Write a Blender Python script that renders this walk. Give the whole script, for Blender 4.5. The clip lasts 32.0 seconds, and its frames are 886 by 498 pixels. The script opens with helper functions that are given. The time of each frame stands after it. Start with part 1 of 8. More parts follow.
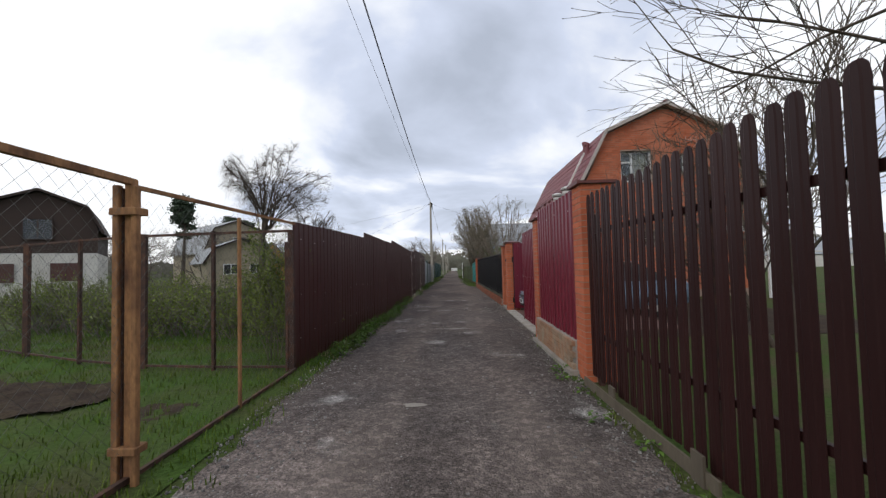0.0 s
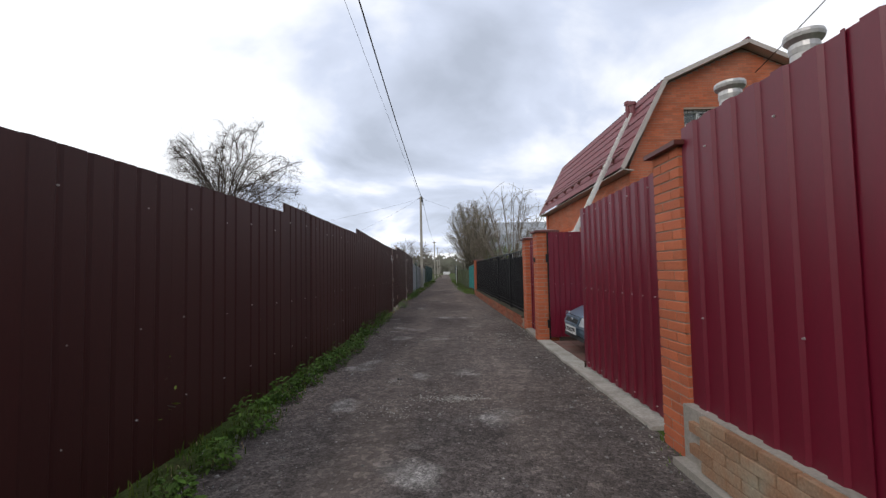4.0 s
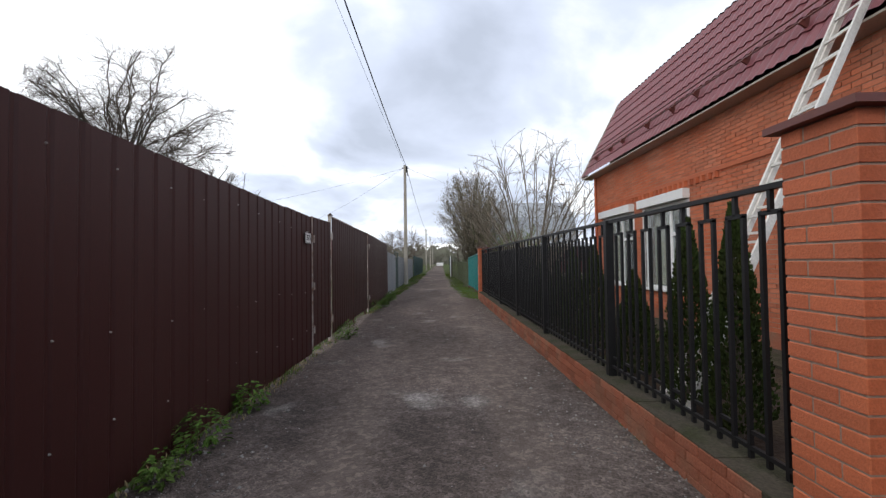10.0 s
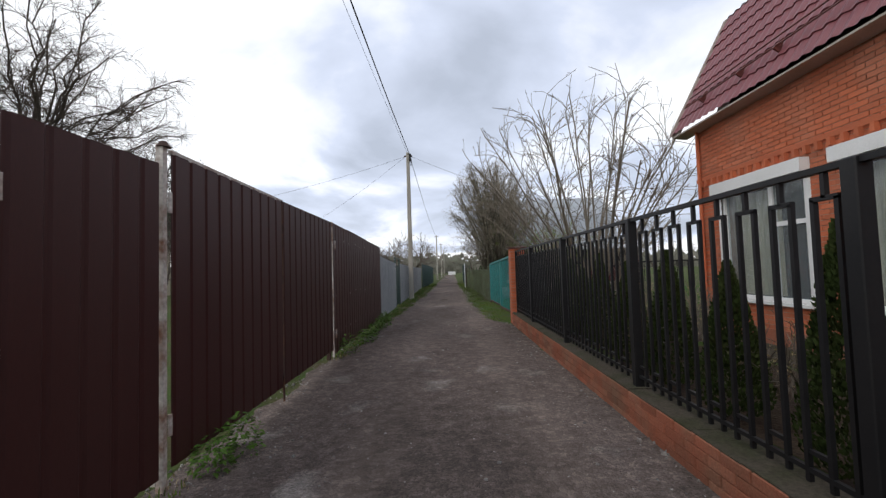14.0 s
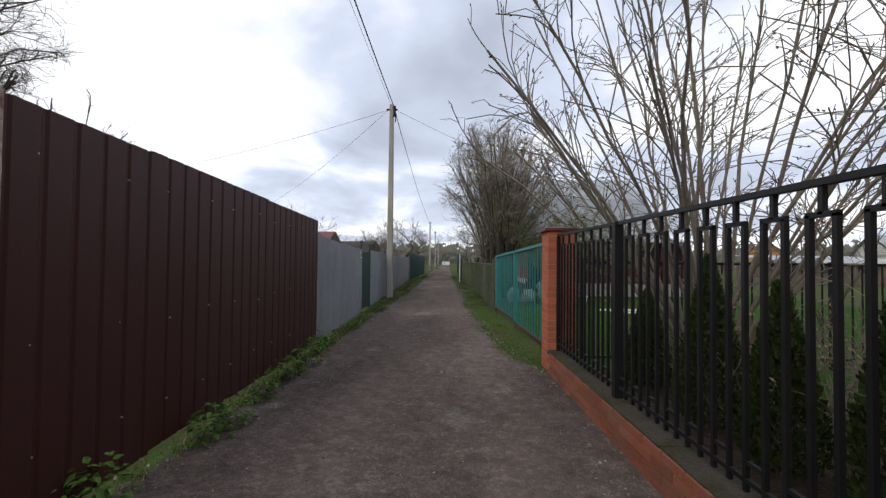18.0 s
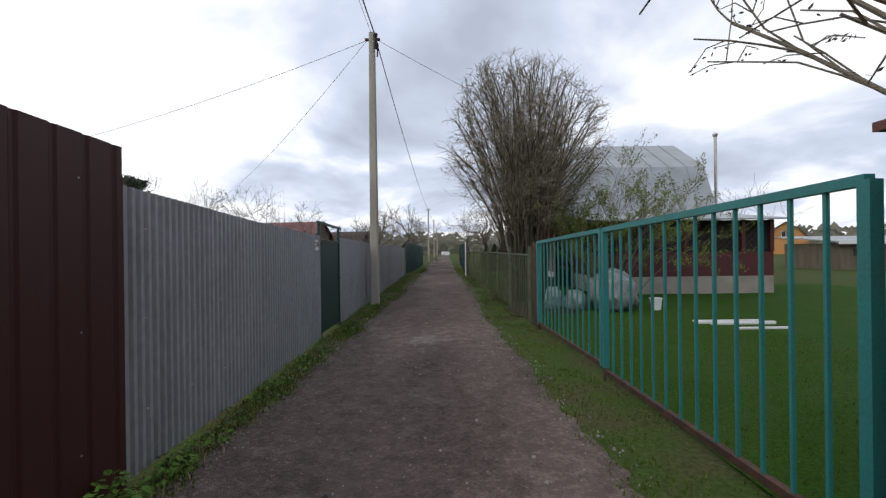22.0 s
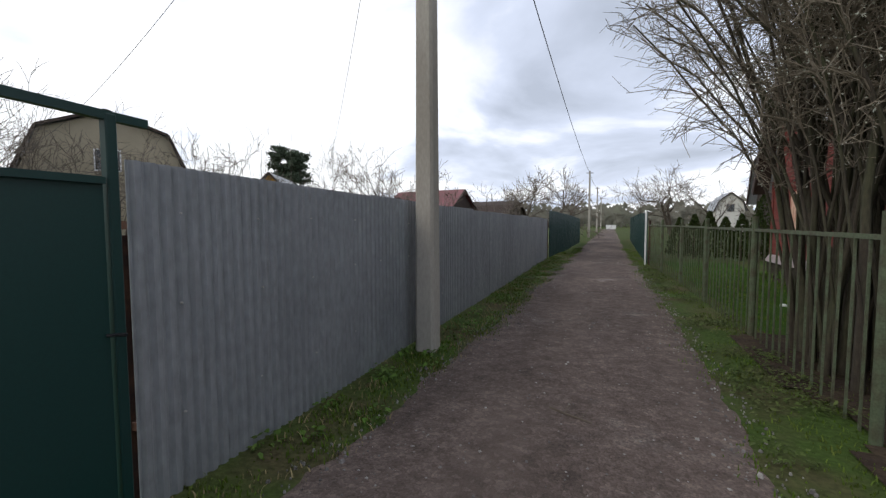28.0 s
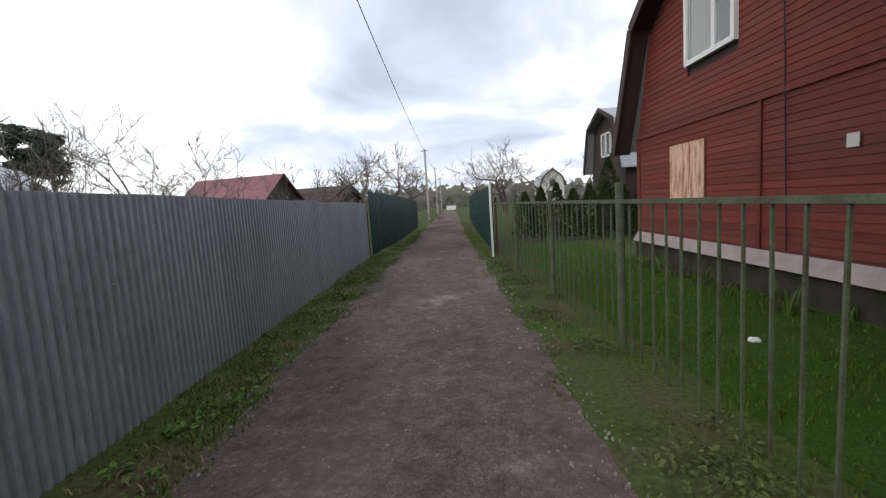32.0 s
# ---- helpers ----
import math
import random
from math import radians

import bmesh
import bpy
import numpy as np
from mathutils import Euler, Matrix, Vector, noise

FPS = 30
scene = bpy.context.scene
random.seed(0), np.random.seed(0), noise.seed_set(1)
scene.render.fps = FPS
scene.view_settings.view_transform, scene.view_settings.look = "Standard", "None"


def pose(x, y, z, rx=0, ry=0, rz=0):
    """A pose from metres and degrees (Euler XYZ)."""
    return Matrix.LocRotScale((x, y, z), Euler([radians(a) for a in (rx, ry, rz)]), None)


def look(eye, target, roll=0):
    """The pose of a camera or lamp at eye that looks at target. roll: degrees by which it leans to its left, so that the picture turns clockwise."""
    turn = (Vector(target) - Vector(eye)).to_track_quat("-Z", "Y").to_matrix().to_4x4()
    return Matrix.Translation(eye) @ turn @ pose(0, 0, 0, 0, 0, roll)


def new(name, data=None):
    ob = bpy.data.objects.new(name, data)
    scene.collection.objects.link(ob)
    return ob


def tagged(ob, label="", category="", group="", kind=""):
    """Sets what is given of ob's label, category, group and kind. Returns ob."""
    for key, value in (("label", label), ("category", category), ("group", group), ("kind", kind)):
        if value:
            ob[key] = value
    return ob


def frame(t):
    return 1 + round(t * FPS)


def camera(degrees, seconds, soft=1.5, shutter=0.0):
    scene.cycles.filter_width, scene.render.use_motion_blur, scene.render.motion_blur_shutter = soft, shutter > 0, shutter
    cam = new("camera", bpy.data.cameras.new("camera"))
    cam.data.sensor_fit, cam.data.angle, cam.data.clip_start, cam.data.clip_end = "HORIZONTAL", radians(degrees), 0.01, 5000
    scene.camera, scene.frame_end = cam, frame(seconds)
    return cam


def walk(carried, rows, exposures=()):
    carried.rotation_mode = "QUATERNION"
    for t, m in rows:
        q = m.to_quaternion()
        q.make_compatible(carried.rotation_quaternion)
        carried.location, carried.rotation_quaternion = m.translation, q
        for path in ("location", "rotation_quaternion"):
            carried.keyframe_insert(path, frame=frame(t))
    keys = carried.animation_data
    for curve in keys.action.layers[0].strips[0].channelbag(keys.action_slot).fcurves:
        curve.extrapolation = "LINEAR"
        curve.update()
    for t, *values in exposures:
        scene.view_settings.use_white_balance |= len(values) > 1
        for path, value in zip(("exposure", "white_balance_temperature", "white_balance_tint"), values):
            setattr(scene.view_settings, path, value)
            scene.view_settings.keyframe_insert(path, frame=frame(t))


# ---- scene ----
cam = camera(92.1, 32.0, soft=1.35)
PATH = [
    (0, (-0.046, -0.736, 1.432), (-0.097, 1.262, 1.514), -1.4),
    (0.5, (-0.113, -0.124, 1.466), (-0.19, 1.873, 1.537), -0.7),
    (1, (-0.152, 0.445, 1.438), (-0.198, 2.444, 1.484), -1.5),
    (1.5, (-0.153, 1.095, 1.48), (-0.233, 3.092, 1.554), -2.7),
    (2, (-0.233, 1.723, 1.485), (-0.306, 3.718, 1.605), -0.4),
    (2.5, (-0.216, 2.329, 1.428), (-0.257, 4.323, 1.576), -1.0),
    (4.5, (-0.18, 4.991, 1.411), (-0.174, 6.989, 1.5), -0.6),
    (5, (-0.232, 5.598, 1.424), (-0.185, 7.594, 1.529), 1.6),
    (5.5, (-0.243, 6.302, 1.422), (-0.229, 8.301, 1.476), -0.1),
    (6, (-0.282, 7.003, 1.411), (-0.262, 9.003, 1.432), -0.1),
    (6.5, (-0.293, 7.658, 1.387), (-0.166, 9.654, 1.385), 0.2),
    (7, (-0.272, 8.391, 1.421), (-0.174, 10.388, 1.384), -1.1),
    (7.5, (-0.241, 9.084, 1.44), (-0.149, 11.081, 1.387), 1.1),
    (8, (-0.142, 9.776, 1.4), (-0.065, 11.774, 1.373), -0.3),
    (8.5, (-0.09, 10.423, 1.395), (-0.156, 12.422, 1.396), -1.1),
    (9, (-0.073, 11.03, 1.445), (-0.088, 13.03, 1.46), 1.5),
    (9.5, (0.014, 11.734, 1.501), (0.044, 13.734, 1.529), -0.1),
    (10, (-0.025, 12.447, 1.477), (-0.01, 14.447, 1.531), -0.8),
    (10.5, (0.006, 13.095, 1.431), (0.07, 15.093, 1.479), -2.1),
    (11, (-0.001, 13.723, 1.449), (0.062, 15.721, 1.507), -2.2),
    (11.5, (-0.03, 14.438, 1.459), (0.086, 16.433, 1.541), -0.1),
    (12, (-0.003, 15.09, 1.429), (0.141, 17.084, 1.505), -1.0),
    (12.5, (-0.012, 15.703, 1.409), (0.089, 17.698, 1.509), -1.1),
    (13, (-0.045, 16.249, 1.447), (0.087, 18.242, 1.547), 0.1),
    (13.5, (-0.019, 16.861, 1.454), (0.042, 18.858, 1.553), -2.5),
    (14, (-0.09, 17.45, 1.432), (-0.127, 19.447, 1.529), -1.8),
    (14.5, (-0.143, 17.959, 1.424), (-0.158, 19.957, 1.507), -1.3),
    (16.5, (-0.001, 20.638, 1.474), (0.066, 22.635, 1.536), -2.5),
    (17, (0.026, 21.251, 1.528), (0.153, 23.246, 1.587), 1.1),
    (17.5, (0.092, 21.884, 1.532), (0.2, 23.88, 1.591), -0.8),
    (18, (0.035, 22.558, 1.508), (0.019, 24.557, 1.555), 0.6),
    (18.5, (0.002, 23.107, 1.494), (0.025, 25.106, 1.531), 1.1),
    (19, (-0.029, 23.791, 1.521), (-0.079, 25.789, 1.596), -1.3),
    (19.5, (-0.093, 24.393, 1.498), (-0.212, 26.388, 1.562), -0.3),
    (20, (-0.125, 24.964, 1.476), (-0.246, 26.959, 1.558), -0.7),
    (20.5, (-0.1, 25.537, 1.475), (-0.307, 27.524, 1.564), -1.9),
    (21, (-0.218, 26.139, 1.508), (-0.363, 28.133, 1.557), 0.1),
    (21.5, (-0.152, 26.684, 1.506), (-0.23, 28.683, 1.513), -1.1),
    (22, (-0.208, 27.232, 1.5), (-0.216, 29.232, 1.5), -0.7),
    (22.5, (-0.243, 27.803, 1.474), (-0.173, 29.802, 1.441), 1.3),
    (23, (-0.2, 28.58, 1.474), (-0.484, 30.559, 1.454), -2.2),
    (23.5, (-0.419, 29.158, 1.525), (-1.29, 30.958, 1.467), -1.0),
    (24, (-0.56, 29.677, 1.51), (-1.864, 31.192, 1.433), -2.8),
    (24.5, (-0.608, 30.283, 1.556), (-2.03, 31.686, 1.477), -2.8),
    (25, (-0.605, 30.963, 1.565), (-1.862, 32.516, 1.468), -1.8),
    (25.5, (-0.539, 31.633, 1.542), (-1.761, 33.213, 1.445), -2.6),
    (27.5, (-0.266, 33.952, 1.48), (-1.143, 35.747, 1.374), 0.8),
    (28, (-0.207, 34.499, 1.46), (-0.934, 36.359, 1.336), -0.1),
    (28.5, (-0.160, 35.212, 1.425), (-0.746, 37.121, 1.320), -0.7),
    (29, (-0.169, 35.814, 1.427), (-0.532, 37.779, 1.336), 0.7),
    (29.5, (-0.161, 36.481, 1.414), (-0.360, 38.470, 1.339), 0),
    (30, (-0.142, 37.188, 1.402), (-0.230, 39.186, 1.442), -0.3),
    (30.5, (-0.116, 37.914, 1.41), (-0.127, 39.914, 1.433), 1.0),
    (31, (-0.076, 38.495, 1.451), (-0.117, 40.493, 1.385), -0.6),
    (31.5, (-0.104, 39.026, 1.471), (-0.188, 41.019, 1.328), -1.0),
    (32, (-0.08, 39.575, 1.447), (-0.13, 41.563, 1.235), -3.8),
]
EXPOSURES = [(0, -0.1), (2.2, -0.16), (4.5, 0.05), (6, 0.26), (8, 0.5), (9, 0.4), (10.5, 0.15), (12, 0.12), (14, 0.03), (17, 0.02), (20, -0.05), (22, -0.06), (24, -0.12), (25.5, -0.22), (28, 0.03), (30, 0.1), (31, 0.08), (32, 0.24)]
walk(cam, [(t, look(eye, target, roll)) for t, eye, target, roll in PATH], EXPOSURES)

# ---- light: overcast spring sky ----
world = bpy.data.worlds.new("world")
scene.world = world
world.use_nodes = True
SUN_EL, SUN_AZ = radians(38), radians(-55)
wn, wl = world.node_tree.nodes, world.node_tree.links
wn.clear()


def wnode(kind, **props):
    n = wn.new(kind)
    for k, v in props.items():
        if k == "operation":
            n.operation = v
    return n


def wmath(op, a, b):
    n = wnode("ShaderNodeMath", operation=op)
    for i, v in enumerate((a, b)):
        if isinstance(v, (int, float)):
            n.inputs[i].default_value = v
        else:
            wl.new(v, n.inputs[i])
    return n.outputs[0]


sky = wn.new("ShaderNodeTexSky")
sky.sky_type, sky.sun_disc = "NISHITA", False
sky.sun_elevation, sky.sun_rotation = SUN_EL, SUN_AZ
coord = wn.new("ShaderNodeTexCoord")
split = wn.new("ShaderNodeSeparateXYZ")
wl.new(coord.outputs["Generated"], split.inputs[0])
up = wmath("ADD", wmath("MAXIMUM", split.outputs["Z"], 0.0), 0.2)
flat = wn.new("ShaderNodeCombineXYZ")
wl.new(wmath("DIVIDE", split.outputs["X"], up), flat.inputs[0])
wl.new(wmath("DIVIDE", split.outputs["Y"], up), flat.inputs[1])
clouds = wn.new("ShaderNodeTexNoise")
clouds.inputs["Scale"].default_value, clouds.inputs["Detail"].default_value = 0.95, 8.0
clouds.inputs["Roughness"].default_value, clouds.inputs["Distortion"].default_value = 0.5, 0.35
wl.new(flat.outputs[0], clouds.inputs["Vector"])
# a heavy bank of cloud stands ahead, the sky to the left and near the horizon is thin and bright
def wrange(v, a, b, lo, hi):
    n = wn.new("ShaderNodeMapRange")
    n.interpolation_type = "SMOOTHSTEP"
    for i, q in enumerate((a, b, lo, hi)):
        n.inputs[1 + i].default_value = q
    wl.new(v, n.inputs[0])
    return n.outputs[0]


dx = wmath("DIVIDE", wmath("SUBTRACT", split.outputs["X"], 0.06), 0.42)
dz = wmath("DIVIDE", wmath("SUBTRACT", split.outputs["Z"], 0.29), 0.2)
bank = wrange(wmath("ADD", wmath("MULTIPLY", dx, dx), wmath("MULTIPLY", dz, dz)), 0.0, 1.3, 0.055, 0.0)
thin = wmath("ADD", wrange(split.outputs["X"], -0.2, -0.6, 0.0, -0.25), wrange(split.outputs["Z"], 0.03, 0.17, -0.07, 0.0))
thick = wmath("ADD", wmath("ADD", wmath("SUBTRACT", wmath("MULTIPLY", clouds.outputs["Fac"], 1.5), 0.25), bank), thin)
ramp = wn.new("ShaderNodeValToRGB")
ramp.color_ramp.elements[0].position, ramp.color_ramp.elements[0].color = 0.36, (1.16, 1.18, 1.22, 1)
ramp.color_ramp.elements[1].position, ramp.color_ramp.elements[1].color = 0.68, (0.52, 0.575, 0.69, 1)
mid = ramp.color_ramp.elements.new(0.5)
mid.color = (0.74, 0.81, 0.98, 1)
wl.new(thick, ramp.inputs[0])
veil = wn.new("ShaderNodeBackground")
wl.new(ramp.outputs[0], veil.inputs[0])
veil.inputs[1].default_value = 1.06
clear = wn.new("ShaderNodeBackground")
wl.new(sky.outputs[0], clear.inputs[0])
clear.inputs[1].default_value = 0.06
both = wn.new("ShaderNodeMixShader")
both.inputs[0].default_value = 0.88
wl.new(clear.outputs[0], both.inputs[1])
wl.new(veil.outputs[0], both.inputs[2])
out = wn.new("ShaderNodeOutputWorld")
wl.new(both.outputs[0], out.inputs[0])

sun = new("sun", bpy.data.lights.new("sun", "SUN"))
sun.data.energy, sun.data.angle, sun.data.color = 0.7, radians(25), (1.0, 0.95, 0.88)
sun.matrix_world = look((-20, -14, 25), (0, 20, 0))


# ---- materials ----
def mat(name, color, rough=0.7, metal=0.0, spots=None, scale=3.0, amount=0.5, fine=40.0, grain=0.12, bump=0.0, bump_scale=60.0,
        stretch=(1, 1, 1), each=0.0, spec=0.5):
    """A node material: a base colour, stains of a second colour at a large scale, grain at a fine one, bump, and variation from piece to piece."""
    m = bpy.data.materials.new(name)
    m.use_nodes = True
    n, l = m.node_tree.nodes, m.node_tree.links
    b = n["Principled BSDF"]
    b.inputs["Roughness"].default_value, b.inputs["Metallic"].default_value = rough, metal
    b.inputs["Specular IOR Level"].default_value = spec
    tc = n.new("ShaderNodeTexCoord")
    mp = n.new("ShaderNodeMapping")
    mp.inputs["Scale"].default_value = stretch
    geo = n.new("ShaderNodeNewGeometry")
    l.new(geo.outputs["Position"], mp.inputs[0])
    big = n.new("ShaderNodeTexNoise")
    big.inputs["Scale"].default_value, big.inputs["Detail"].default_value = scale, 5.0
    l.new(mp.outputs[0], big.inputs["Vector"])
    small = n.new("ShaderNodeTexNoise")
    small.inputs["Scale"].default_value, small.inputs["Detail"].default_value = fine, 3.0
    l.new(mp.outputs[0], small.inputs["Vector"])
    r = n.new("ShaderNodeValToRGB")
    r.color_ramp.elements[0].position, r.color_ramp.elements[1].position = 0.42, 0.42 + 0.3
    r.color_ramp.elements[0].color = (0, 0, 0, 1)
    r.color_ramp.elements[1].color = (amount,) * 3 + (1,)
    l.new(big.outputs["Fac"], r.inputs[0])
    mix = n.new("ShaderNodeMixRGB")
    mix.inputs[1].default_value = (*color, 1)
    mix.inputs[2].default_value = (*(spots or [c * 0.6 for c in color]), 1)
    l.new(r.outputs[0], mix.inputs[0])
    hsv = n.new("ShaderNodeHueSaturation")
    l.new(mix.outputs[0], hsv.inputs["Color"])
    v = n.new("ShaderNodeMapRange")
    v.inputs[1].default_value, v.inputs[2].default_value = 0.25, 0.75
    v.inputs[3].default_value, v.inputs[4].default_value = 1 - grain, 1 + grain
    l.new(small.outputs["Fac"], v.inputs[0])
    value = v.outputs[0]
    if each:
        oi = n.new("ShaderNodeObjectInfo")
        s2 = n.new("ShaderNodeMath")
        s2.operation = "ADD"
        l.new(oi.outputs["Random"], s2.inputs[0])
        l.new(geo.outputs["Random Per Island"], s2.inputs[1])
        fr = n.new("ShaderNodeMath")
        fr.operation = "FRACT"
        l.new(s2.outputs[0], fr.inputs[0])
        mr = n.new("ShaderNodeMapRange")
        mr.inputs[3].default_value, mr.inputs[4].default_value = 1 - each, 1 + each
        l.new(fr.outputs[0], mr.inputs[0])
        mu = n.new("ShaderNodeMath")
        mu.operation = "MULTIPLY"
        l.new(value, mu.inputs[0])
        l.new(mr.outputs[0], mu.inputs[1])
        value = mu.outputs[0]
    l.new(value, hsv.inputs["Value"])
    l.new(hsv.outputs[0], b.inputs["Base Color"])
    if bump:
        bp = n.new("ShaderNodeBump")
        bp.inputs["Strength"].default_value, bp.inputs["Distance"].default_value = bump, 0.02
        bn = n.new("ShaderNodeTexNoise")
        bn.inputs["Scale"].default_value, bn.inputs["Detail"].default_value = bump_scale, 4.0
        l.new(mp.outputs[0], bn.inputs["Vector"])
        l.new(bn.outputs["Fac"], bp.inputs["Height"])
        l.new(bp.outputs[0], b.inputs["Normal"])
    return m


def glass_mat(name, tint=(0.55, 0.6, 0.62)):
    m = bpy.data.materials.new(name)
    m.use_nodes = True
    b = m.node_tree.nodes["Principled BSDF"]
    b.inputs["Base Color"].default_value = (*tint, 1)
    b.inputs["Roughness"].default_value = 0.04
    b.inputs["Transmission Weight"].default_value = 0.9
    b.inputs["IOR"].default_value = 1.4
    return m


def road_mat(name):
    """Compacted gravel: cells of small stones, dust in wheel tracks and pale worn patches."""
    m = bpy.data.materials.new(name)
    m.use_nodes = True
    n, l = m.node_tree.nodes, m.node_tree.links
    b = n["Principled BSDF"]
    b.inputs["Roughness"].default_value, b.inputs["Specular IOR Level"].default_value = 0.95, 0.15
    geo = n.new("ShaderNodeNewGeometry")

    def tex(scale, detail, stretch=(1, 1, 1), lo=0.4, hi=0.6, low=0.0, high=1.0):
        mp = n.new("ShaderNodeMapping")
        mp.inputs["Scale"].default_value = stretch
        l.new(geo.outputs["Position"], mp.inputs[0])
        t = n.new("ShaderNodeTexNoise")
        t.inputs["Scale"].default_value, t.inputs["Detail"].default_value = scale, detail
        l.new(mp.outputs[0], t.inputs["Vector"])
        r = n.new("ShaderNodeMapRange")
        for i, v in enumerate((lo, hi, low, high)):
            r.inputs[1 + i].default_value = v
        l.new(t.outputs["Fac"], r.inputs[0])
        return r.outputs[0]

    def mix(fac, a, c, kind="MIX"):
        k = n.new("ShaderNodeMixRGB")
        k.blend_type = kind
        for i, v in enumerate((fac, a, c)):
            if isinstance(v, (tuple, float, int)):
                k.inputs[i].default_value = v if i == 0 else (*v, 1)
            else:
                l.new(v, k.inputs[i])
        return k.outputs[0]

    def cells(scale):
        v = n.new("ShaderNodeTexVoronoi")
        v.inputs["Scale"].default_value = scale
        l.new(geo.outputs["Position"], v.inputs["Vector"])
        bw = n.new("ShaderNodeSeparateColor")
        l.new(v.outputs["Color"], bw.inputs[0])
        return v.outputs["Distance"], bw.outputs[0]

    dist, tone = cells(70.0)
    tone2 = cells(28.0)[1]
    c = mix(tex(0.8, 4, (1, 0.45, 1), 0.4, 0.62), (0.112, 0.092, 0.083), (0.155, 0.127, 0.113))
    c = mix(tex(0.23, 2, (0.2, 1, 1), 0.45, 0.6, 0.0, 0.6), c, (0.075, 0.069, 0.068))
    c = mix(tex(1.6, 6, (1, 0.6, 1), 0.56, 0.68, 0.0, 0.7), c, (0.062, 0.053, 0.05))
    c = mix(tex(1.15, 7, (1, 0.8, 1), 0.6, 0.69, 0.0, 0.9), c, (0.36, 0.34, 0.32))
    xyz = n.new("ShaderNodeSeparateXYZ")
    l.new(geo.outputs["Position"], xyz.inputs[0])

    def calc(op, a, d):
        k = n.new("ShaderNodeMath")
        k.operation = op
        for i, v in enumerate((a, d)):
            if isinstance(v, (int, float)):
                k.inputs[i].default_value = v
            else:
                l.new(v, k.inputs[i])
        return k.outputs[0]

    # dust lies in the two wheel tracks
    off = calc("ABSOLUTE", calc("SUBTRACT", calc("ABSOLUTE", calc("ADD", xyz.outputs[0], 0.1), 0), 0.72), 0)
    track = n.new("ShaderNodeMapRange")
    track.inputs[1].default_value, track.inputs[2].default_value = 0.08, 0.42
    track.inputs[3].default_value, track.inputs[4].default_value = 1.0, 0.15
    l.new(off, track.inputs[0])
    dust = calc("MULTIPLY", track.outputs[0], tex(1.1, 5, (1, 0.3, 1), 0.34, 0.56))
    c = mix(calc("MULTIPLY", dust, 0.85), c, (0.19, 0.155, 0.135))
    earth = n.new("ShaderNodeMapRange")
    earth.inputs[1].default_value, earth.inputs[2].default_value, earth.inputs[4].default_value = 7.0, 26.0, 0.66
    l.new(xyz.outputs[1], earth.inputs[0])
    c = mix(earth.outputs[0], c, (0.122, 0.09, 0.076))
    low = n.new("ShaderNodeMapRange")
    low.inputs[3].default_value, low.inputs[4].default_value = 0.56, 0.86
    l.new(dust, low.inputs[0])
    high = n.new("ShaderNodeMapRange")
    high.inputs[3].default_value, high.inputs[4].default_value = 1.5, 1.14
    l.new(dust, high.inputs[0])
    shade = n.new("ShaderNodeMapRange")
    l.new(low.outputs[0], shade.inputs[3])
    l.new(high.outputs[0], shade.inputs[4])
    l.new(tone, shade.inputs[0])
    shade2 = n.new("ShaderNodeMapRange")
    shade2.inputs[1].default_value, shade2.inputs[3].default_value, shade2.inputs[4].default_value = 0.5, 0.85, 1.4
    l.new(tone2, shade2.inputs[0])
    lumps = calc("MULTIPLY", tex(6.0, 4, (1, 1, 1), 0.3, 0.7, 0.76, 1.24), tex(0.6, 4, (1, 0.45, 1), 0.35, 0.65, 0.72, 1.22))
    both_ = calc("MULTIPLY", calc("MULTIPLY", shade.outputs[0], shade2.outputs[0]), lumps)
    # the lane turns from gravel to fine trodden dirt further on
    fine_ = calc("MULTIPLY", earth.outputs[0], 0.6)
    mul = n.new("ShaderNodeMath")
    mul.operation = "ADD"
    l.new(calc("MULTIPLY", both_, calc("SUBTRACT", 1.0, fine_)), mul.inputs[0])
    l.new(calc("MULTIPLY", fine_, lumps), mul.inputs[1])
    hsv = n.new("ShaderNodeHueSaturation")
    l.new(c, hsv.inputs["Color"])
    l.new(mul.outputs[0], hsv.inputs["Value"])
    l.new(hsv.outputs[0], b.inputs["Base Color"])
    bp = n.new("ShaderNodeBump")
    bp.inputs["Strength"].default_value, bp.inputs["Distance"].default_value = 0.75, 0.012
    bp.invert = True
    l.new(dist, bp.inputs["Height"])
    l.new(bp.outputs[0], b.inputs["Normal"])
    return m


M_GROUND = mat("soil_grass", (0.05, 0.082, 0.018), 0.95, spec=0.1, spots=(0.085, 0.064, 0.038), scale=1.3, amount=1.0, fine=25, grain=0.4, bump=0.8, bump_scale=30)
M_LAWN = mat("lawn", (0.03, 0.076, 0.006), 0.95, spec=0.1, spots=(0.05, 0.09, 0.02), scale=1.1, amount=0.6, fine=45, grain=0.45, bump=1.0, bump_scale=70)
M_ROAD = road_mat("gravel_road")
M_STONE = mat("pebbles", (0.15, 0.138, 0.13), 0.9, spots=(0.3, 0.29, 0.27), scale=9, amount=0.9, fine=60, grain=0.2, each=0.55)
M_BROWN = mat("brown_sheet", (0.044, 0.0125, 0.0112), 0.5, spec=0.3, spots=(0.058, 0.025, 0.021), scale=0.8, amount=0.5, fine=70, grain=0.08, stretch=(1, 1, 0.25), each=0.06)
M_PICKET = mat("brown_picket", (0.025, 0.0078, 0.0074), 0.5, spec=0.18, spots=(0.046, 0.018, 0.016), scale=2.0, amount=0.5, fine=70, grain=0.1, stretch=(1, 1, 0.2), each=0.12)
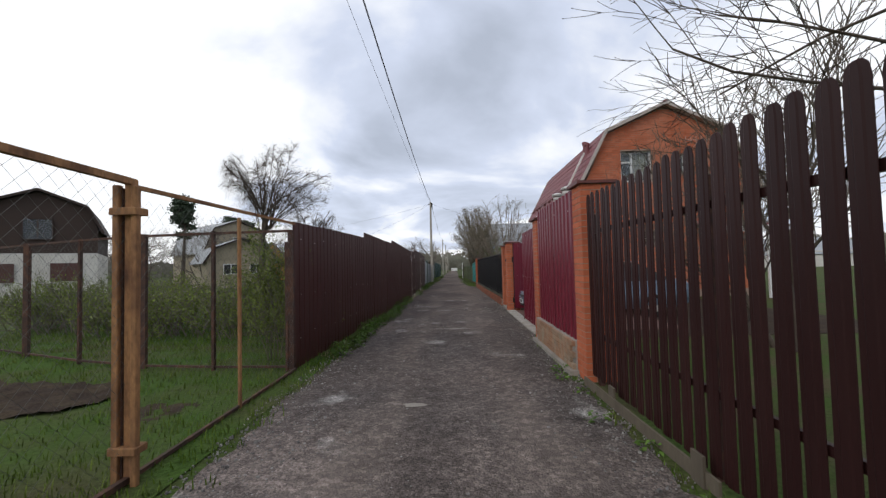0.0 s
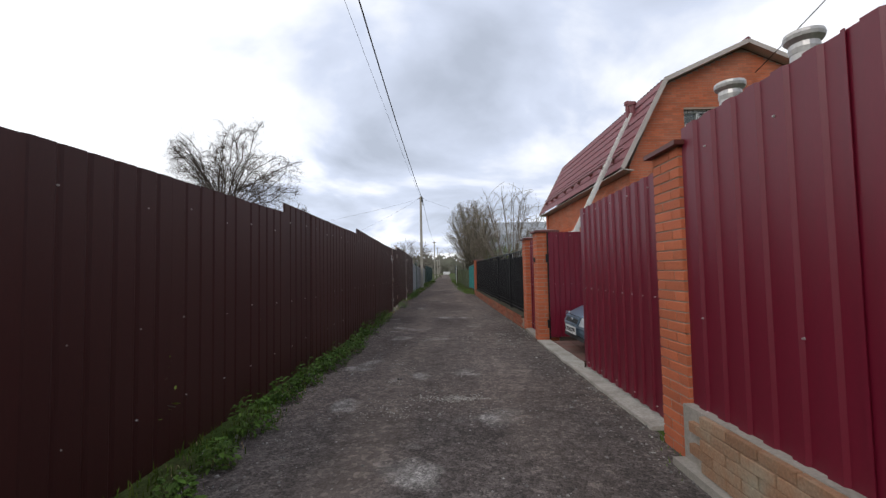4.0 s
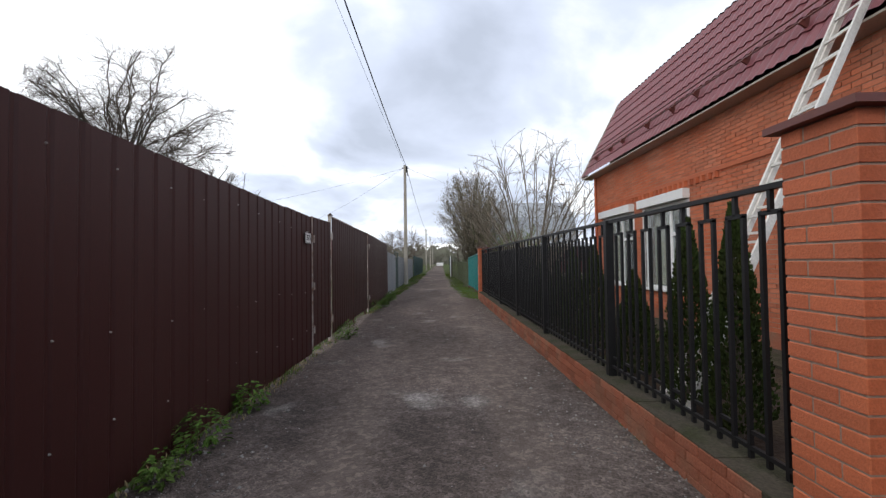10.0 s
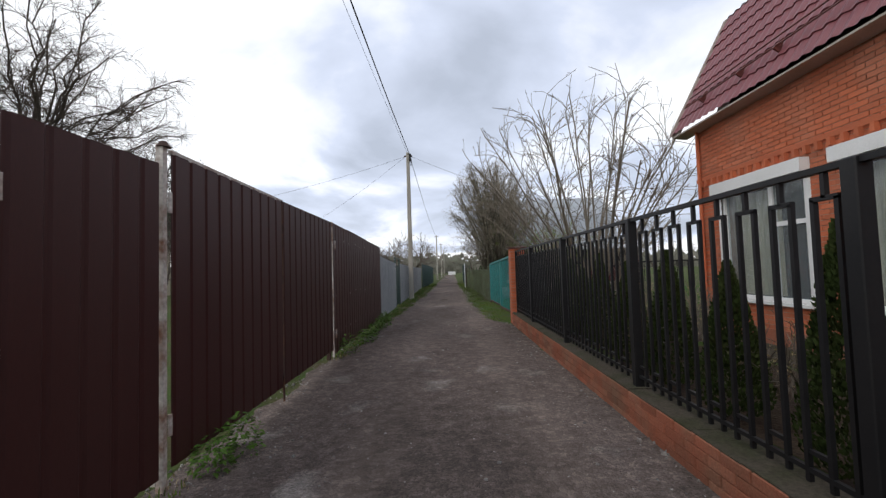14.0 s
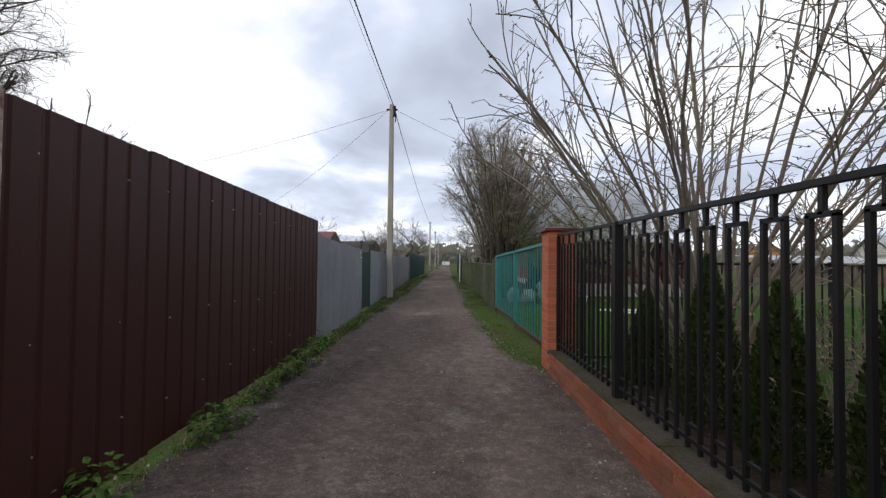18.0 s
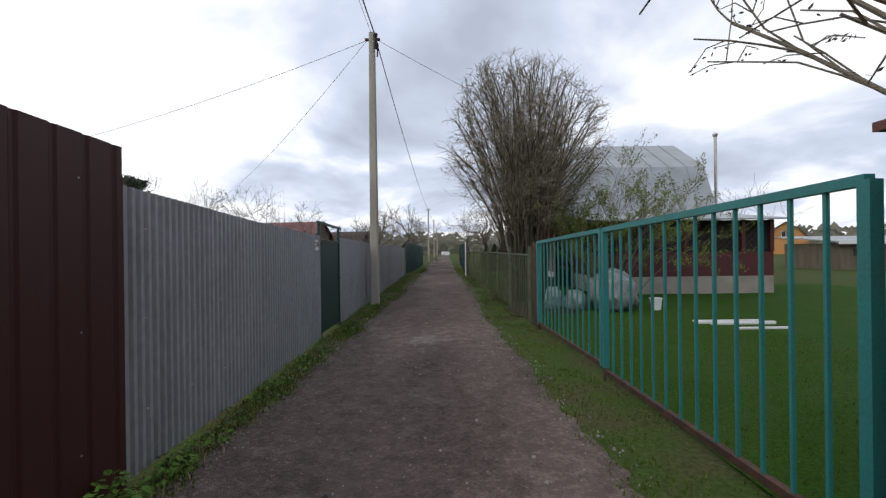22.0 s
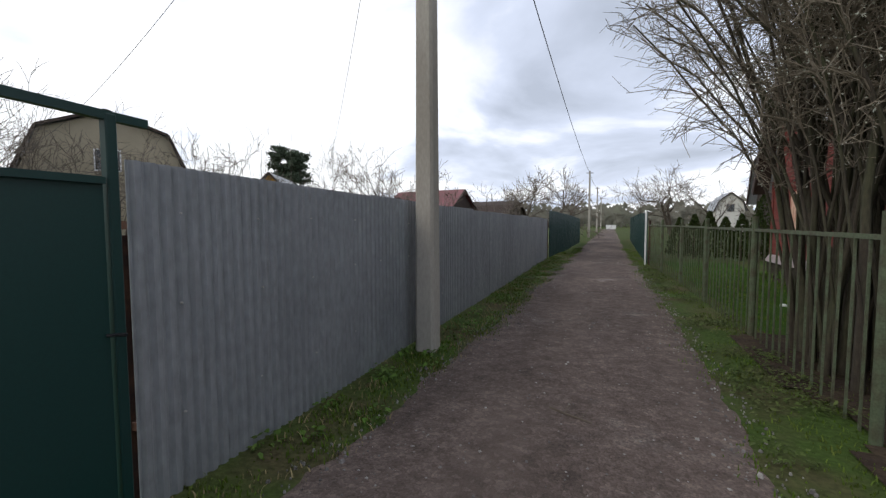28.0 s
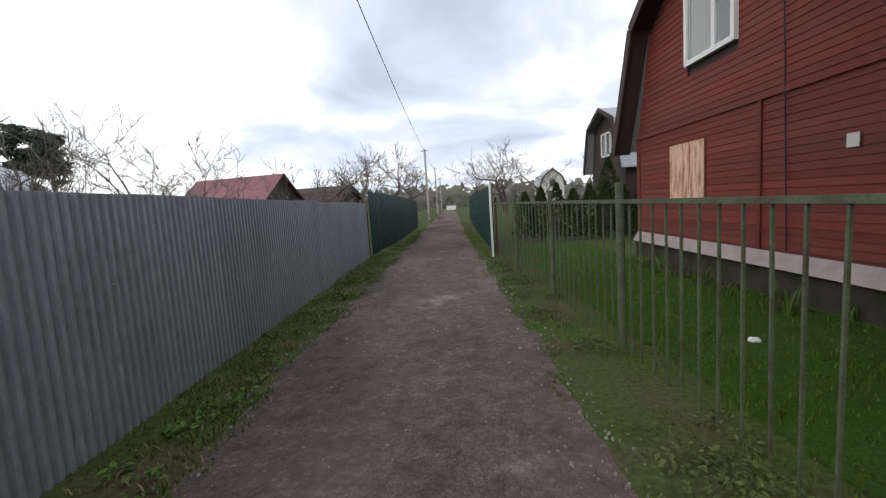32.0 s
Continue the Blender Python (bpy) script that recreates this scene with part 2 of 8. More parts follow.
M_RED = mat("wine_sheet", (0.135, 0.005, 0.019), 0.4, spots=(0.165, 0.011, 0.03), scale=0.9, amount=0.5, fine=70, grain=0.06, stretch=(1, 1, 0.3), each=0.05)
M_GRAY = mat("zinc_sheet", (0.285, 0.295, 0.31), 0.48, metal=0.25, spots=(0.215, 0.225, 0.24), scale=2.2, amount=0.7, fine=22, grain=0.17, stretch=(1, 1, 0.5), each=0.06)
M_GREEN = mat("dark_green_paint", (0.004, 0.034, 0.03), 0.45, spots=(0.008, 0.042, 0.036), scale=1.2, amount=0.5, fine=60, grain=0.1, each=0.06)
M_TEAL = mat("teal_paint", (0.026, 0.205, 0.2), 0.5, spots=(0.04, 0.16, 0.155), scale=5, amount=0.6, fine=60, grain=0.15)
M_PIPEGREEN = mat("faded_green_paint", (0.1, 0.125, 0.074), 0.7, spec=0.25, spots=(0.07, 0.05, 0.034), scale=7, amount=0.8, fine=60, grain=0.25)
M_BLACK = mat("black_iron", (0.008, 0.008, 0.009), 0.5, spec=0.3, spots=(0.02, 0.018, 0.018), scale=6, amount=0.4, fine=70, grain=0.2)
M_RUST = mat("rusty_steel", (0.3, 0.15, 0.06), 0.8, spots=(0.09, 0.036, 0.018), scale=6, amount=1.0, fine=45, grain=0.3, stretch=(1, 1, 0.4), bump=0.3)
M_RUSTDARK = mat("dark_rust", (0.045, 0.023, 0.017), 0.85, spots=(0.12, 0.05, 0.025), scale=9, amount=0.8, fine=50, grain=0.25)
M_WHITERUST = mat("chipped_white_paint", (0.5, 0.47, 0.43), 0.7, spots=(0.17, 0.07, 0.035), scale=9, amount=1.0, fine=40, grain=0.3)
M_BRICK = mat("red_brick", (0.47, 0.125, 0.052), 0.82, spots=(0.37, 0.095, 0.048), scale=2.2, amount=0.6, fine=80, grain=0.14, bump=0.25, bump_scale=90, each=0.13)
M_HOUSEBRICK = mat("house_brick", (0.46, 0.122, 0.052), 0.85, spots=(0.47, 0.2, 0.125), scale=1.3, amount=0.55, fine=70, grain=0.18, bump=0.25, bump_scale=90, each=0.16)
M_MORTAR = mat("mortar", (0.33, 0.25, 0.2), 0.95, spots=(0.2, 0.13, 0.1), scale=3, amount=0.7, fine=60, grain=0.2)
M_OLDBRICK = mat("weathered_brick", (0.3, 0.16, 0.09), 0.9, spots=(0.3, 0.26, 0.19), scale=3.5, amount=0.9, fine=60, grain=0.2, bump=0.4, each=0.16)
M_CAP = mat("cap_metal", (0.12, 0.03, 0.022), 0.5, spots=(0.09, 0.03, 0.025), scale=5, amount=0.6)
M_CONCRETE = mat("concrete", (0.33, 0.3, 0.265), 0.9, spec=0.2, spots=(0.23, 0.21, 0.18), scale=2.2, amount=0.8, fine=50, grain=0.16, bump=0.3)
M_POLE = mat("pole_concrete", (0.4, 0.37, 0.32), 0.9, spots=(0.27, 0.24, 0.2), scale=1.6, amount=0.7, fine=45, grain=0.12, stretch=(1, 1, 0.35), bump=0.2)
M_ROOF = mat("wine_roof_tile", (0.2, 0.06, 0.068), 0.45, spots=(0.155, 0.046, 0.055), scale=3, amount=0.6, fine=60, grain=0.1, spec=0.4)
M_ZINCROOF = mat("zinc_roof", (0.36, 0.38, 0.4), 0.5, metal=0.4, spots=(0.27, 0.28, 0.28), scale=1.3, amount=0.7, fine=40, grain=0.1)
M_WHITE = mat("white_plastic", (0.74, 0.74, 0.73), 0.5, spots=(0.62, 0.62, 0.6), scale=3, amount=0.4, fine=40, grain=0.04)
M_SOFFIT = mat("soffit_board", (0.46, 0.4, 0.36), 0.7, spots=(0.36, 0.3, 0.26), scale=3, amount=0.5)
M_CURTAIN = mat("curtain", (0.52, 0.49, 0.36), 0.9, spots=(0.4, 0.38, 0.28), scale=4, amount=0.5, stretch=(4, 4, 0.2))
# near-black colour that stands in for the shade of unlit rooms
M_ROOMSHADE = mat("painted_room_shade", (0.02, 0.02, 0.022), 0.9)
M_GLASS = glass_mat("window_glass")
M_ALU = mat("aluminium", (0.52, 0.5, 0.48), 0.42, metal=0.6, spots=(0.4, 0.37, 0.33), scale=8, amount=0.5)
M_CAR = mat("car_paint", (0.16, 0.23, 0.31), 0.3, metal=0.45, spots=(0.19, 0.25, 0.32), scale=2, amount=0.4, fine=90, grain=0.04)
M_PLASTIC = mat("dark_plastic", (0.025, 0.027, 0.03), 0.6)
M_LADDER = mat("bright_aluminium", (0.68, 0.66, 0.62), 0.45, metal=0.15, spots=(0.5, 0.48, 0.44), scale=9, amount=0.5)
M_YARD = mat("garden_grass", (0.05, 0.092, 0.017), 0.95, spec=0.1, spots=(0.075, 0.062, 0.034), scale=0.9, amount=1.0, fine=30, grain=0.4, bump=0.9, bump_scale=45)
M_SHUTTER = mat("brown_shutter_paint", (0.085, 0.034, 0.026), 0.7, spots=(0.055, 0.026, 0.02), scale=3, amount=0.6)
# woods brown made pale: the haze of distance is mixed into it
M_FARWOOD = mat("woods_haze_tint", (0.2, 0.19, 0.155), 0.95, spots=(0.16, 0.17, 0.12), scale=0.1, amount=0.8, each=0.25)
M_SKIRT = mat("skirting_zinc", (0.33, 0.27, 0.26), 0.55, metal=0.2, spots=(0.24, 0.17, 0.16), scale=4, amount=0.7)
M_KERB = mat("pale_concrete", (0.43, 0.4, 0.355), 0.9, spec=0.2, spots=(0.27, 0.25, 0.21), scale=4, amount=0.8, fine=45, grain=0.2, bump=0.4)
M_HEADLAMP = mat("headlamp_glass", (0.72, 0.75, 0.78), 0.12, metal=0.35, spots=(0.45, 0.48, 0.5), scale=9, amount=0.7)
M_CHROME = mat("chrome", (0.6, 0.6, 0.6), 0.2, metal=1.0)
M_RUBBER = mat("rubber", (0.02, 0.02, 0.02), 0.85)
M_LAMP = glass_mat("lamp_glass", (0.85, 0.88, 0.9))
M_INK = mat("black_ink", (0.02, 0.02, 0.025), 0.6)
M_BARK = mat("bark", (0.085, 0.066, 0.05), 0.95, spots=(0.05, 0.04, 0.032), scale=6, amount=0.7, fine=50, grain=0.3, stretch=(1, 1, 0.3), bump=0.5)
M_BARKLIGHT = mat("light_bark", (0.204, 0.173, 0.133), 0.95, spots=(0.17, 0.145, 0.11), scale=5, amount=0.8, fine=50, grain=0.25, stretch=(1, 1, 0.3), bump=0.4)
M_TWIG = mat("twigs", (0.15, 0.125, 0.1), 0.95, spots=(0.1, 0.08, 0.06), scale=4, amount=0.6)
M_TWIGPALE = mat("pale_twigs", (0.23, 0.195, 0.145), 0.95, spots=(0.15, 0.125, 0.092), scale=4, amount=0.6)
M_WILLOW = mat("willow_bark", (0.062, 0.05, 0.036), 0.95, spots=(0.07, 0.078, 0.035), scale=5, amount=0.8, fine=50, grain=0.3, stretch=(1, 1, 0.25), bump=0.5)
M_LEAF = mat("spring_leaves", (0.17, 0.21, 0.045), 0.7, spec=0.15, spots=(0.08, 0.13, 0.022), scale=3, amount=0.7, each=0.3)
M_WEED = mat("weed_leaves", (0.075, 0.15, 0.02), 0.65, spec=0.2, spots=(0.085, 0.11, 0.03), scale=3, amount=0.7, each=0.4)
M_GROUNDWEED = mat("ground_elder", (0.07, 0.098, 0.026), 0.7, spec=0.15, spots=(0.1, 0.1, 0.042), scale=2, amount=0.7, each=0.4)
M_GRASS = mat("grass_blades", (0.08, 0.135, 0.017), 0.7, spec=0.1, spots=(0.16, 0.15, 0.05), scale=1.6, amount=0.5, each=0.35)
M_DRYGRASS = mat("dry_grass", (0.27, 0.21, 0.11), 0.85, spots=(0.16, 0.15, 0.05), scale=2, amount=0.6, each=0.3)
M_THUJA = mat("thuja_green", (0.036, 0.055, 0.016), 0.85, spec=0.08, spots=(0.055, 0.06, 0.022), scale=5, amount=0.7, each=0.4)
# needle green lightened, so distance haze is part of the colour
M_PINE = mat("haze_lightened_pine", (0.055, 0.078, 0.048), 0.85, spots=(0.04, 0.06, 0.025), scale=2, amount=0.6, each=0.35)
M_REDWOOD = mat("red_painted_boards", (0.185, 0.04, 0.031), 0.75, spec=0.2, spots=(0.125, 0.045, 0.036), scale=1.4, amount=0.8, fine=40, grain=0.25, stretch=(1, 0.25, 3), bump=0.25, each=0.14)
M_DARKWOOD = mat("dark_brown_boards", (0.04, 0.024, 0.018), 0.8, spots=(0.03, 0.02, 0.016), scale=2, amount=0.6, each=0.15)
M_PLASTER = mat("white_plaster", (0.62, 0.6, 0.55), 0.9, spots=(0.45, 0.42, 0.37), scale=0.9, amount=0.7)
M_BEIGE = mat("beige_siding", (0.36, 0.31, 0.22), 0.8, spots=(0.3, 0.26, 0.19), scale=1.2, amount=0.5)
M_YELLOW = mat("yellow_siding", (0.55, 0.3, 0.05), 0.8, spots=(0.45, 0.25, 0.05), scale=1.2, amount=0.5)
M_ORANGE = mat("orange_siding", (0.5, 0.24, 0.08), 0.8, spots=(0.42, 0.2, 0.07), scale=1.2, amount=0.5)
M_RUSTPLATE = mat("rusted_plate", (0.72, 0.47, 0.33), 0.8, spots=(0.24, 0.04, 0.012), scale=4.5, amount=1.0, fine=22, grain=0.3, stretch=(1, 2.6, 0.5))
M_FILM = mat("plastic_film", (0.2, 0.23, 0.23), 0.3, spots=(0.05, 0.06, 0.05), scale=5, amount=1.0, bump=1.0, bump_scale=16)
M_PAVER = mat("red_paver", (0.15, 0.075, 0.06), 0.9, spots=(0.1, 0.075, 0.06), scale=3, amount=0.7, each=0.2)
M_EARTH = mat("bare_earth", (0.042, 0.03, 0.023), 0.95, spec=0.1, spots=(0.08, 0.06, 0.036), scale=3, amount=0.7, fine=30, grain=0.4, bump=1.0, bump_scale=25)
M_OLDWOOD = mat("grey_old_wood", (0.13, 0.105, 0.075), 0.9, spots=(0.07, 0.055, 0.04), scale=4, amount=0.7, stretch=(1, 1, 0.2), each=0.25)
M_WIRE = mat("wire_black", (0.012, 0.012, 0.014), 0.6)
M_LINK = mat("zinc_wire", (0.14, 0.14, 0.13), 0.5, metal=0.5)
M_LOWBRICK = mat("sooty_brick", (0.29, 0.1, 0.06), 0.9, spec=0.15, spots=(0.2, 0.13, 0.09), scale=2.6, amount=0.7, fine=70, grain=0.2, bump=0.4, each=0.2)
M_MOSSCOPE = mat("mossy_mortar", (0.07, 0.06, 0.046), 0.95, spec=0.1, spots=(0.036, 0.042, 0.018), scale=4, amount=0.9, fine=50, grain=0.3, bump=0.5)
M_REDPANEL = mat("dull_red_panel", (0.075, 0.012, 0.014), 0.6, spots=(0.05, 0.012, 0.013), scale=1.5, amount=0.7, fine=30, grain=0.2, stretch=(1, 1, 0.3))
M_PALESTONE = mat("pale_stone", (0.36, 0.34, 0.31), 0.95, spots=(0.22, 0.2, 0.18), scale=8, amount=0.8, each=0.25)
M_CATKIN = mat("catkins", (0.55, 0.56, 0.48), 0.8, spots=(0.35, 0.38, 0.25), scale=4, amount=0.5)


# ---- mesh helpers ----
def mesh_of(name, verts, faces, material):
    me = bpy.data.meshes.new(name)
    me.from_pydata(verts, [], faces)
    me.materials.append(material)
    return me


def thing(name, label="", category="", group="", kind="", at=(0, 0, 0)):
    ob = new(name)
    ob.empty_display_size = 0.2
    ob.location = at
    return tagged(ob, label, category, group, kind)


def hang(ob, parent, label=""):
    if parent is not None:
        ob.parent = parent
        ob.matrix_parent_inverse = Matrix.Translation(parent_place(parent)).inverted()
    if label:
        ob["label"] = label
    return ob


def parent_place(ob):
    return ob.location.copy() if ob.type == "EMPTY" else Vector((0, 0, 0))


class Build:
    """Collects boxes, tubes and sheets in world coordinates, and links them as one mesh."""

    def __init__(self):
        self.v, self.f = [], []

    def box(self, x0, x1, y0, y1, z0, z1):
        k = len(self.v)
        self.v += [(x, y, z) for z in (z0, z1) for x, y in ((x0, y0), (x1, y0), (x1, y1), (x0, y1))]
        self.f += [(k, k + 3, k + 2, k + 1), (k + 4, k + 5, k + 6, k + 7)]
        self.f += [(k + i, k + (i + 1) % 4, k + 4 + (i + 1) % 4, k + 4 + i) for i in range(4)]
        return self

    def chamfered(self, x0, x1, y0, y1, z0, z1, c=0.006):
        """A box with bevelled upright edges and a bevelled top."""
        k = len(self.v)
        ring = lambda e: [(x0 + e + c, y0 + e), (x1 - e - c, y0 + e), (x1 - e, y0 + e + c), (x1 - e, y1 - e - c), (x1 - e - c, y1 - e), (x0 + e + c, y1 - e), (x0 + e, y1 - e - c), (x0 + e, y0 + e + c)]
        for e, z in ((0, z0), (0, z1 - c), (c, z1)):
            self.v += [(x, y, z) for x, y in ring(e)]
        for r in (0, 8):
            self.f += [(k + r + i, k + r + (i + 1) % 8, k + r + 8 + (i + 1) % 8, k + r + 8 + i) for i in range(8)]
        self.f += [tuple(k + 16 + i for i in range(8)), tuple(k + 7 - i for i in range(8))]
        return self

    def bar(self, a, b, w, h=None, upv=(0, 0, 1)):
        """A rectangular bar from a to b."""
        a, b = Vector(a), Vector(b)
        d = (b - a).normalized()
        s = d.cross(Vector(upv))
        if s.length < 1e-4:
            s = d.cross(Vector((1, 0, 0)))
        s.normalize()
        u = s.cross(d)
        s, u = s * w / 2, u * (h or w) / 2
        k = len(self.v)
        for p in (a, b):
            self.v += [tuple(p + q) for q in (-s - u, s - u, s + u, -s + u)]
        self.f += [(k, k + 1, k + 2, k + 3), (k + 7, k + 6, k + 5, k + 4)]
        self.f += [(k + i, k + 4 + i, k + 4 + (i + 1) % 4, k + (i + 1) % 4) for i in range(4)]
        return self

    def tube(self, pts, radii, sides=6, cap=True):
        pts = [Vector(p) for p in pts]
        if isinstance(radii, (int, float)):
            radii = [radii] * len(pts)
        k, n = len(self.v), len(pts)
        ref = Vector((0.31, 0.92, 0.23))
        for i, p in enumerate(pts):
            d = (pts[min(i + 1, n - 1)] - pts[max(i - 1, 0)]).normalized()
            s = d.cross(ref)
            if s.length < 0.05:
                s = d.cross(Vector((1, 0, 0)))
            s.normalize()
            u = d.cross(s)
            for j in range(sides):
                a = 2 * math.pi * j / sides
                q = p + (s * math.cos(a) + u * math.sin(a)) * radii[i]
                self.v.append((q.x, q.y, q.z))
        for i in range(n - 1):
            for j in range(sides):
                a, b = k + i * sides + j, k + i * sides + (j + 1) % sides
                self.f.append((a, b, b + sides, a + sides))
        if cap:
            self.f.append(tuple(k + sides - 1 - j for j in range(sides)))
            self.f.append(tuple(k + (n - 1) * sides + j for j in range(sides)))
        return self

    def lathe(self, cx, cy, prof, sides=12):
        k = len(self.v)
        for r, z in prof:
            self.v += [(cx + r * math.cos(2 * math.pi * j / sides), cy + r * math.sin(2 * math.pi * j / sides), z) for j in range(sides)]
        for i in range(len(prof) - 1):
            for j in range(sides):
                a, b = k + i * sides + j, k + i * sides + (j + 1) % sides
                self.f.append((a, b, b + sides, a + sides))
        self.f.append(tuple(k + (len(prof) - 1) * sides + j for j in range(sides)))
        self.f.append(tuple(k + sides - 1 - j for j in range(sides)))
        return self

    def poly(self, pts, thick):
        """A flat polygon with a thickness given as a vector."""
        k, n = len(self.v), len(pts)
        t = Vector(thick)
        self.v += [tuple(p) for p in pts] + [tuple(Vector(p) + t) for p in pts]
        self.f += [tuple(k + i for i in range(n)), tuple(k + 2 * n - 1 - i for i in range(n))]
        self.f += [(k + i, k + n + i, k + n + (i + 1) % n, k + (i + 1) % n) for i in range(n)]
        return self

    def done(self, name, material, parent=None, label="", smooth=False):
        me = mesh_of(name, self.v, self.f, material)
        bm = bmesh.new()
        bm.from_mesh(me)
        bmesh.ops.recalc_face_normals(bm, faces=bm.faces)
        bm.to_mesh(me)
        bm.free()
        if smooth:
            me.polygons.foreach_set("use_smooth", [True] * len(me.polygons))
        return hang(new(name, me), parent, label)

    def raw(self, name, material, parent=None, label="", smooth=False):
        me = mesh_of(name, self.v, self.f, material)
        if smooth:
            me.polygons.foreach_set("use_smooth", [True] * len(me.polygons))
        return hang(new(name, me), parent, label)


def place_piece(name, mesh, m, parent):
    ob = new(name, mesh)
    ob.parent = parent
    ob.matrix_parent_inverse = Matrix.Translation(parent_place(parent)).inverted()
    ob.matrix_basis = m
    return ob


def sheet(b, a, c, z0, z1, depth=0.018, pitch=0.2, crest=0.1, z1b=None, z0b=None, thick=0.004, flank=0.016):
    """A trapezoid-profiled steel sheet upright along the line a - c (x, y), from z0 to z1."""
    a, c = Vector(a), Vector(c)
    run = (c - a).length
    d = (c - a) / run
    nrm = Vector((d.y, -d.x))
    z1b = z1 if z1b is None else z1b
    z0b = z0 if z0b is None else z0b
    prof, s = [], 0.0
    while s < run:
        for ds, o in ((0, 0), (pitch - crest - 2 * flank, 0), (pitch - crest - flank, depth), (pitch - flank, depth)):
            if s + ds < run:
                prof.append((s + ds, o))
        s += pitch
    prof.append((run, prof[-1][1]))
    k, n = len(b.v), len(prof)
    for side in (0, 1):
        for top in (0, 1):
            for s, o in prof:
                p = a + d * s + nrm * (o - thick * side)
                f = s / run
                z = (z1 + (z1b - z1) * f) if top else (z0 + (z0b - z0) * f)
                b.v.append((p.x, p.y, z))
    for i in range(n - 1):
        b.f.append((k + i, k + i + 1, k + n + i + 1, k + n + i))
        b.f.append((k + 2 * n + i + 1, k + 2 * n + i, k + 3 * n + i, k + 3 * n + i + 1))
        b.f.append((k + n + i, k + n + i + 1, k + 3 * n + i + 1, k + 3 * n + i))
        b.f.append((k + i + 1, k + i, k + 2 * n + i, k + 2 * n + i + 1))
    for e in (0, n - 1):
        b.f.append((k + e, k + n + e, k + 3 * n + e, k + 2 * n + e))
    return b


def lerp(a, b, t):
    return a + (b - a) * t


def brick_mesh(name, lx, ly, lz, material, c=0.004):
    b = Build()
    b.chamfered(-lx / 2, lx / 2, -ly / 2, ly / 2, -lz / 2, lz / 2, c)
    return mesh_of(name, b.v, b.f, material)


# ---- ground and road ----
rng = random.Random(7)


def left_edge(y):
    base = np.interp(y, [-12, 0, 6, 13, 14.5, 20.7, 24.3, 24.8, 29, 30.5, 33, 35, 40, 44, 52, 60, 130], [-1.85, -1.85, -2.0, -1.98, -2.08, -2.2, -2.2, -2.08, -2.08, -2.0, -1.98, -1.85, -1.75, -1.74, -1.7, -1.75, -1.6])
    return float(base) + 0.12 * noise.noise((0, y * 0.9, 3)) + 0.06 * noise.noise((0, y * 3.1, 9))


def right_edge(y):
    base = np.interp(y, [-12, 5, 8, 14, 28, 29.5, 31, 36.5, 42, 48, 60, 130], [1.42, 1.42, 1.62, 1.66, 1.46, 1.05, 0.92, 0.7, 0.76, 0.66, 0.55, 0.7])
    return float(base) + 0.1 * noise.noise((5, y * 0.9, 3)) + 0.05 * noise.noise((5, y * 3.1, 9))


b = Build()
R = 900
b.v = [(-R, -R, 0), (R, -R, 0), (R, R, 0), (-R, R, 0)]
b.f = [(0, 1, 2, 3)]
tagged(b.raw("ground", M_GROUND), "rough spring grass and soil around the lane", "ground", kind="structure")

b = Build()
ys = [-12 + 0.16 * i for i in range(int(70 / 0.16))] + [58 + 1.5 * i for i in range(50)]
cols = 22
for y in ys:
    l, r = left_edge(y), right_edge(y)
    for j in range(cols + 1):
        u = j / cols
        x = lerp(l, r, u)
        edge = min(u, 1 - u) * (r - l)
        z = 0.016 * min(1, edge / 0.25) - 0.006 + 0.012 * noise.noise((x * 0.8, y * 0.5, 0)) * min(1, edge * 2) + 0.006 * noise.noise((x * 5, y * 5, 4))
        b.v.append((x, y, max(z, -0.012) + 0.004))
for i in range(len(ys) - 1):
    for j in range(cols):
        k = i * (cols + 1) + j
        b.f.append((k, k + 1, k + cols + 2, k + cols + 1))
tagged(b.raw("road", M_ROAD, smooth=True), "narrow unpaved lane of dark compacted gravel", "road", kind="structure")


# ---- brick pillars on the wine-red fence ----
BRICK = brick_mesh("brick", 0.25, 0.12, 0.065, M_BRICK)


BAT = brick_mesh("brick_half", 0.12, 0.12, 0.065, M_BRICK)


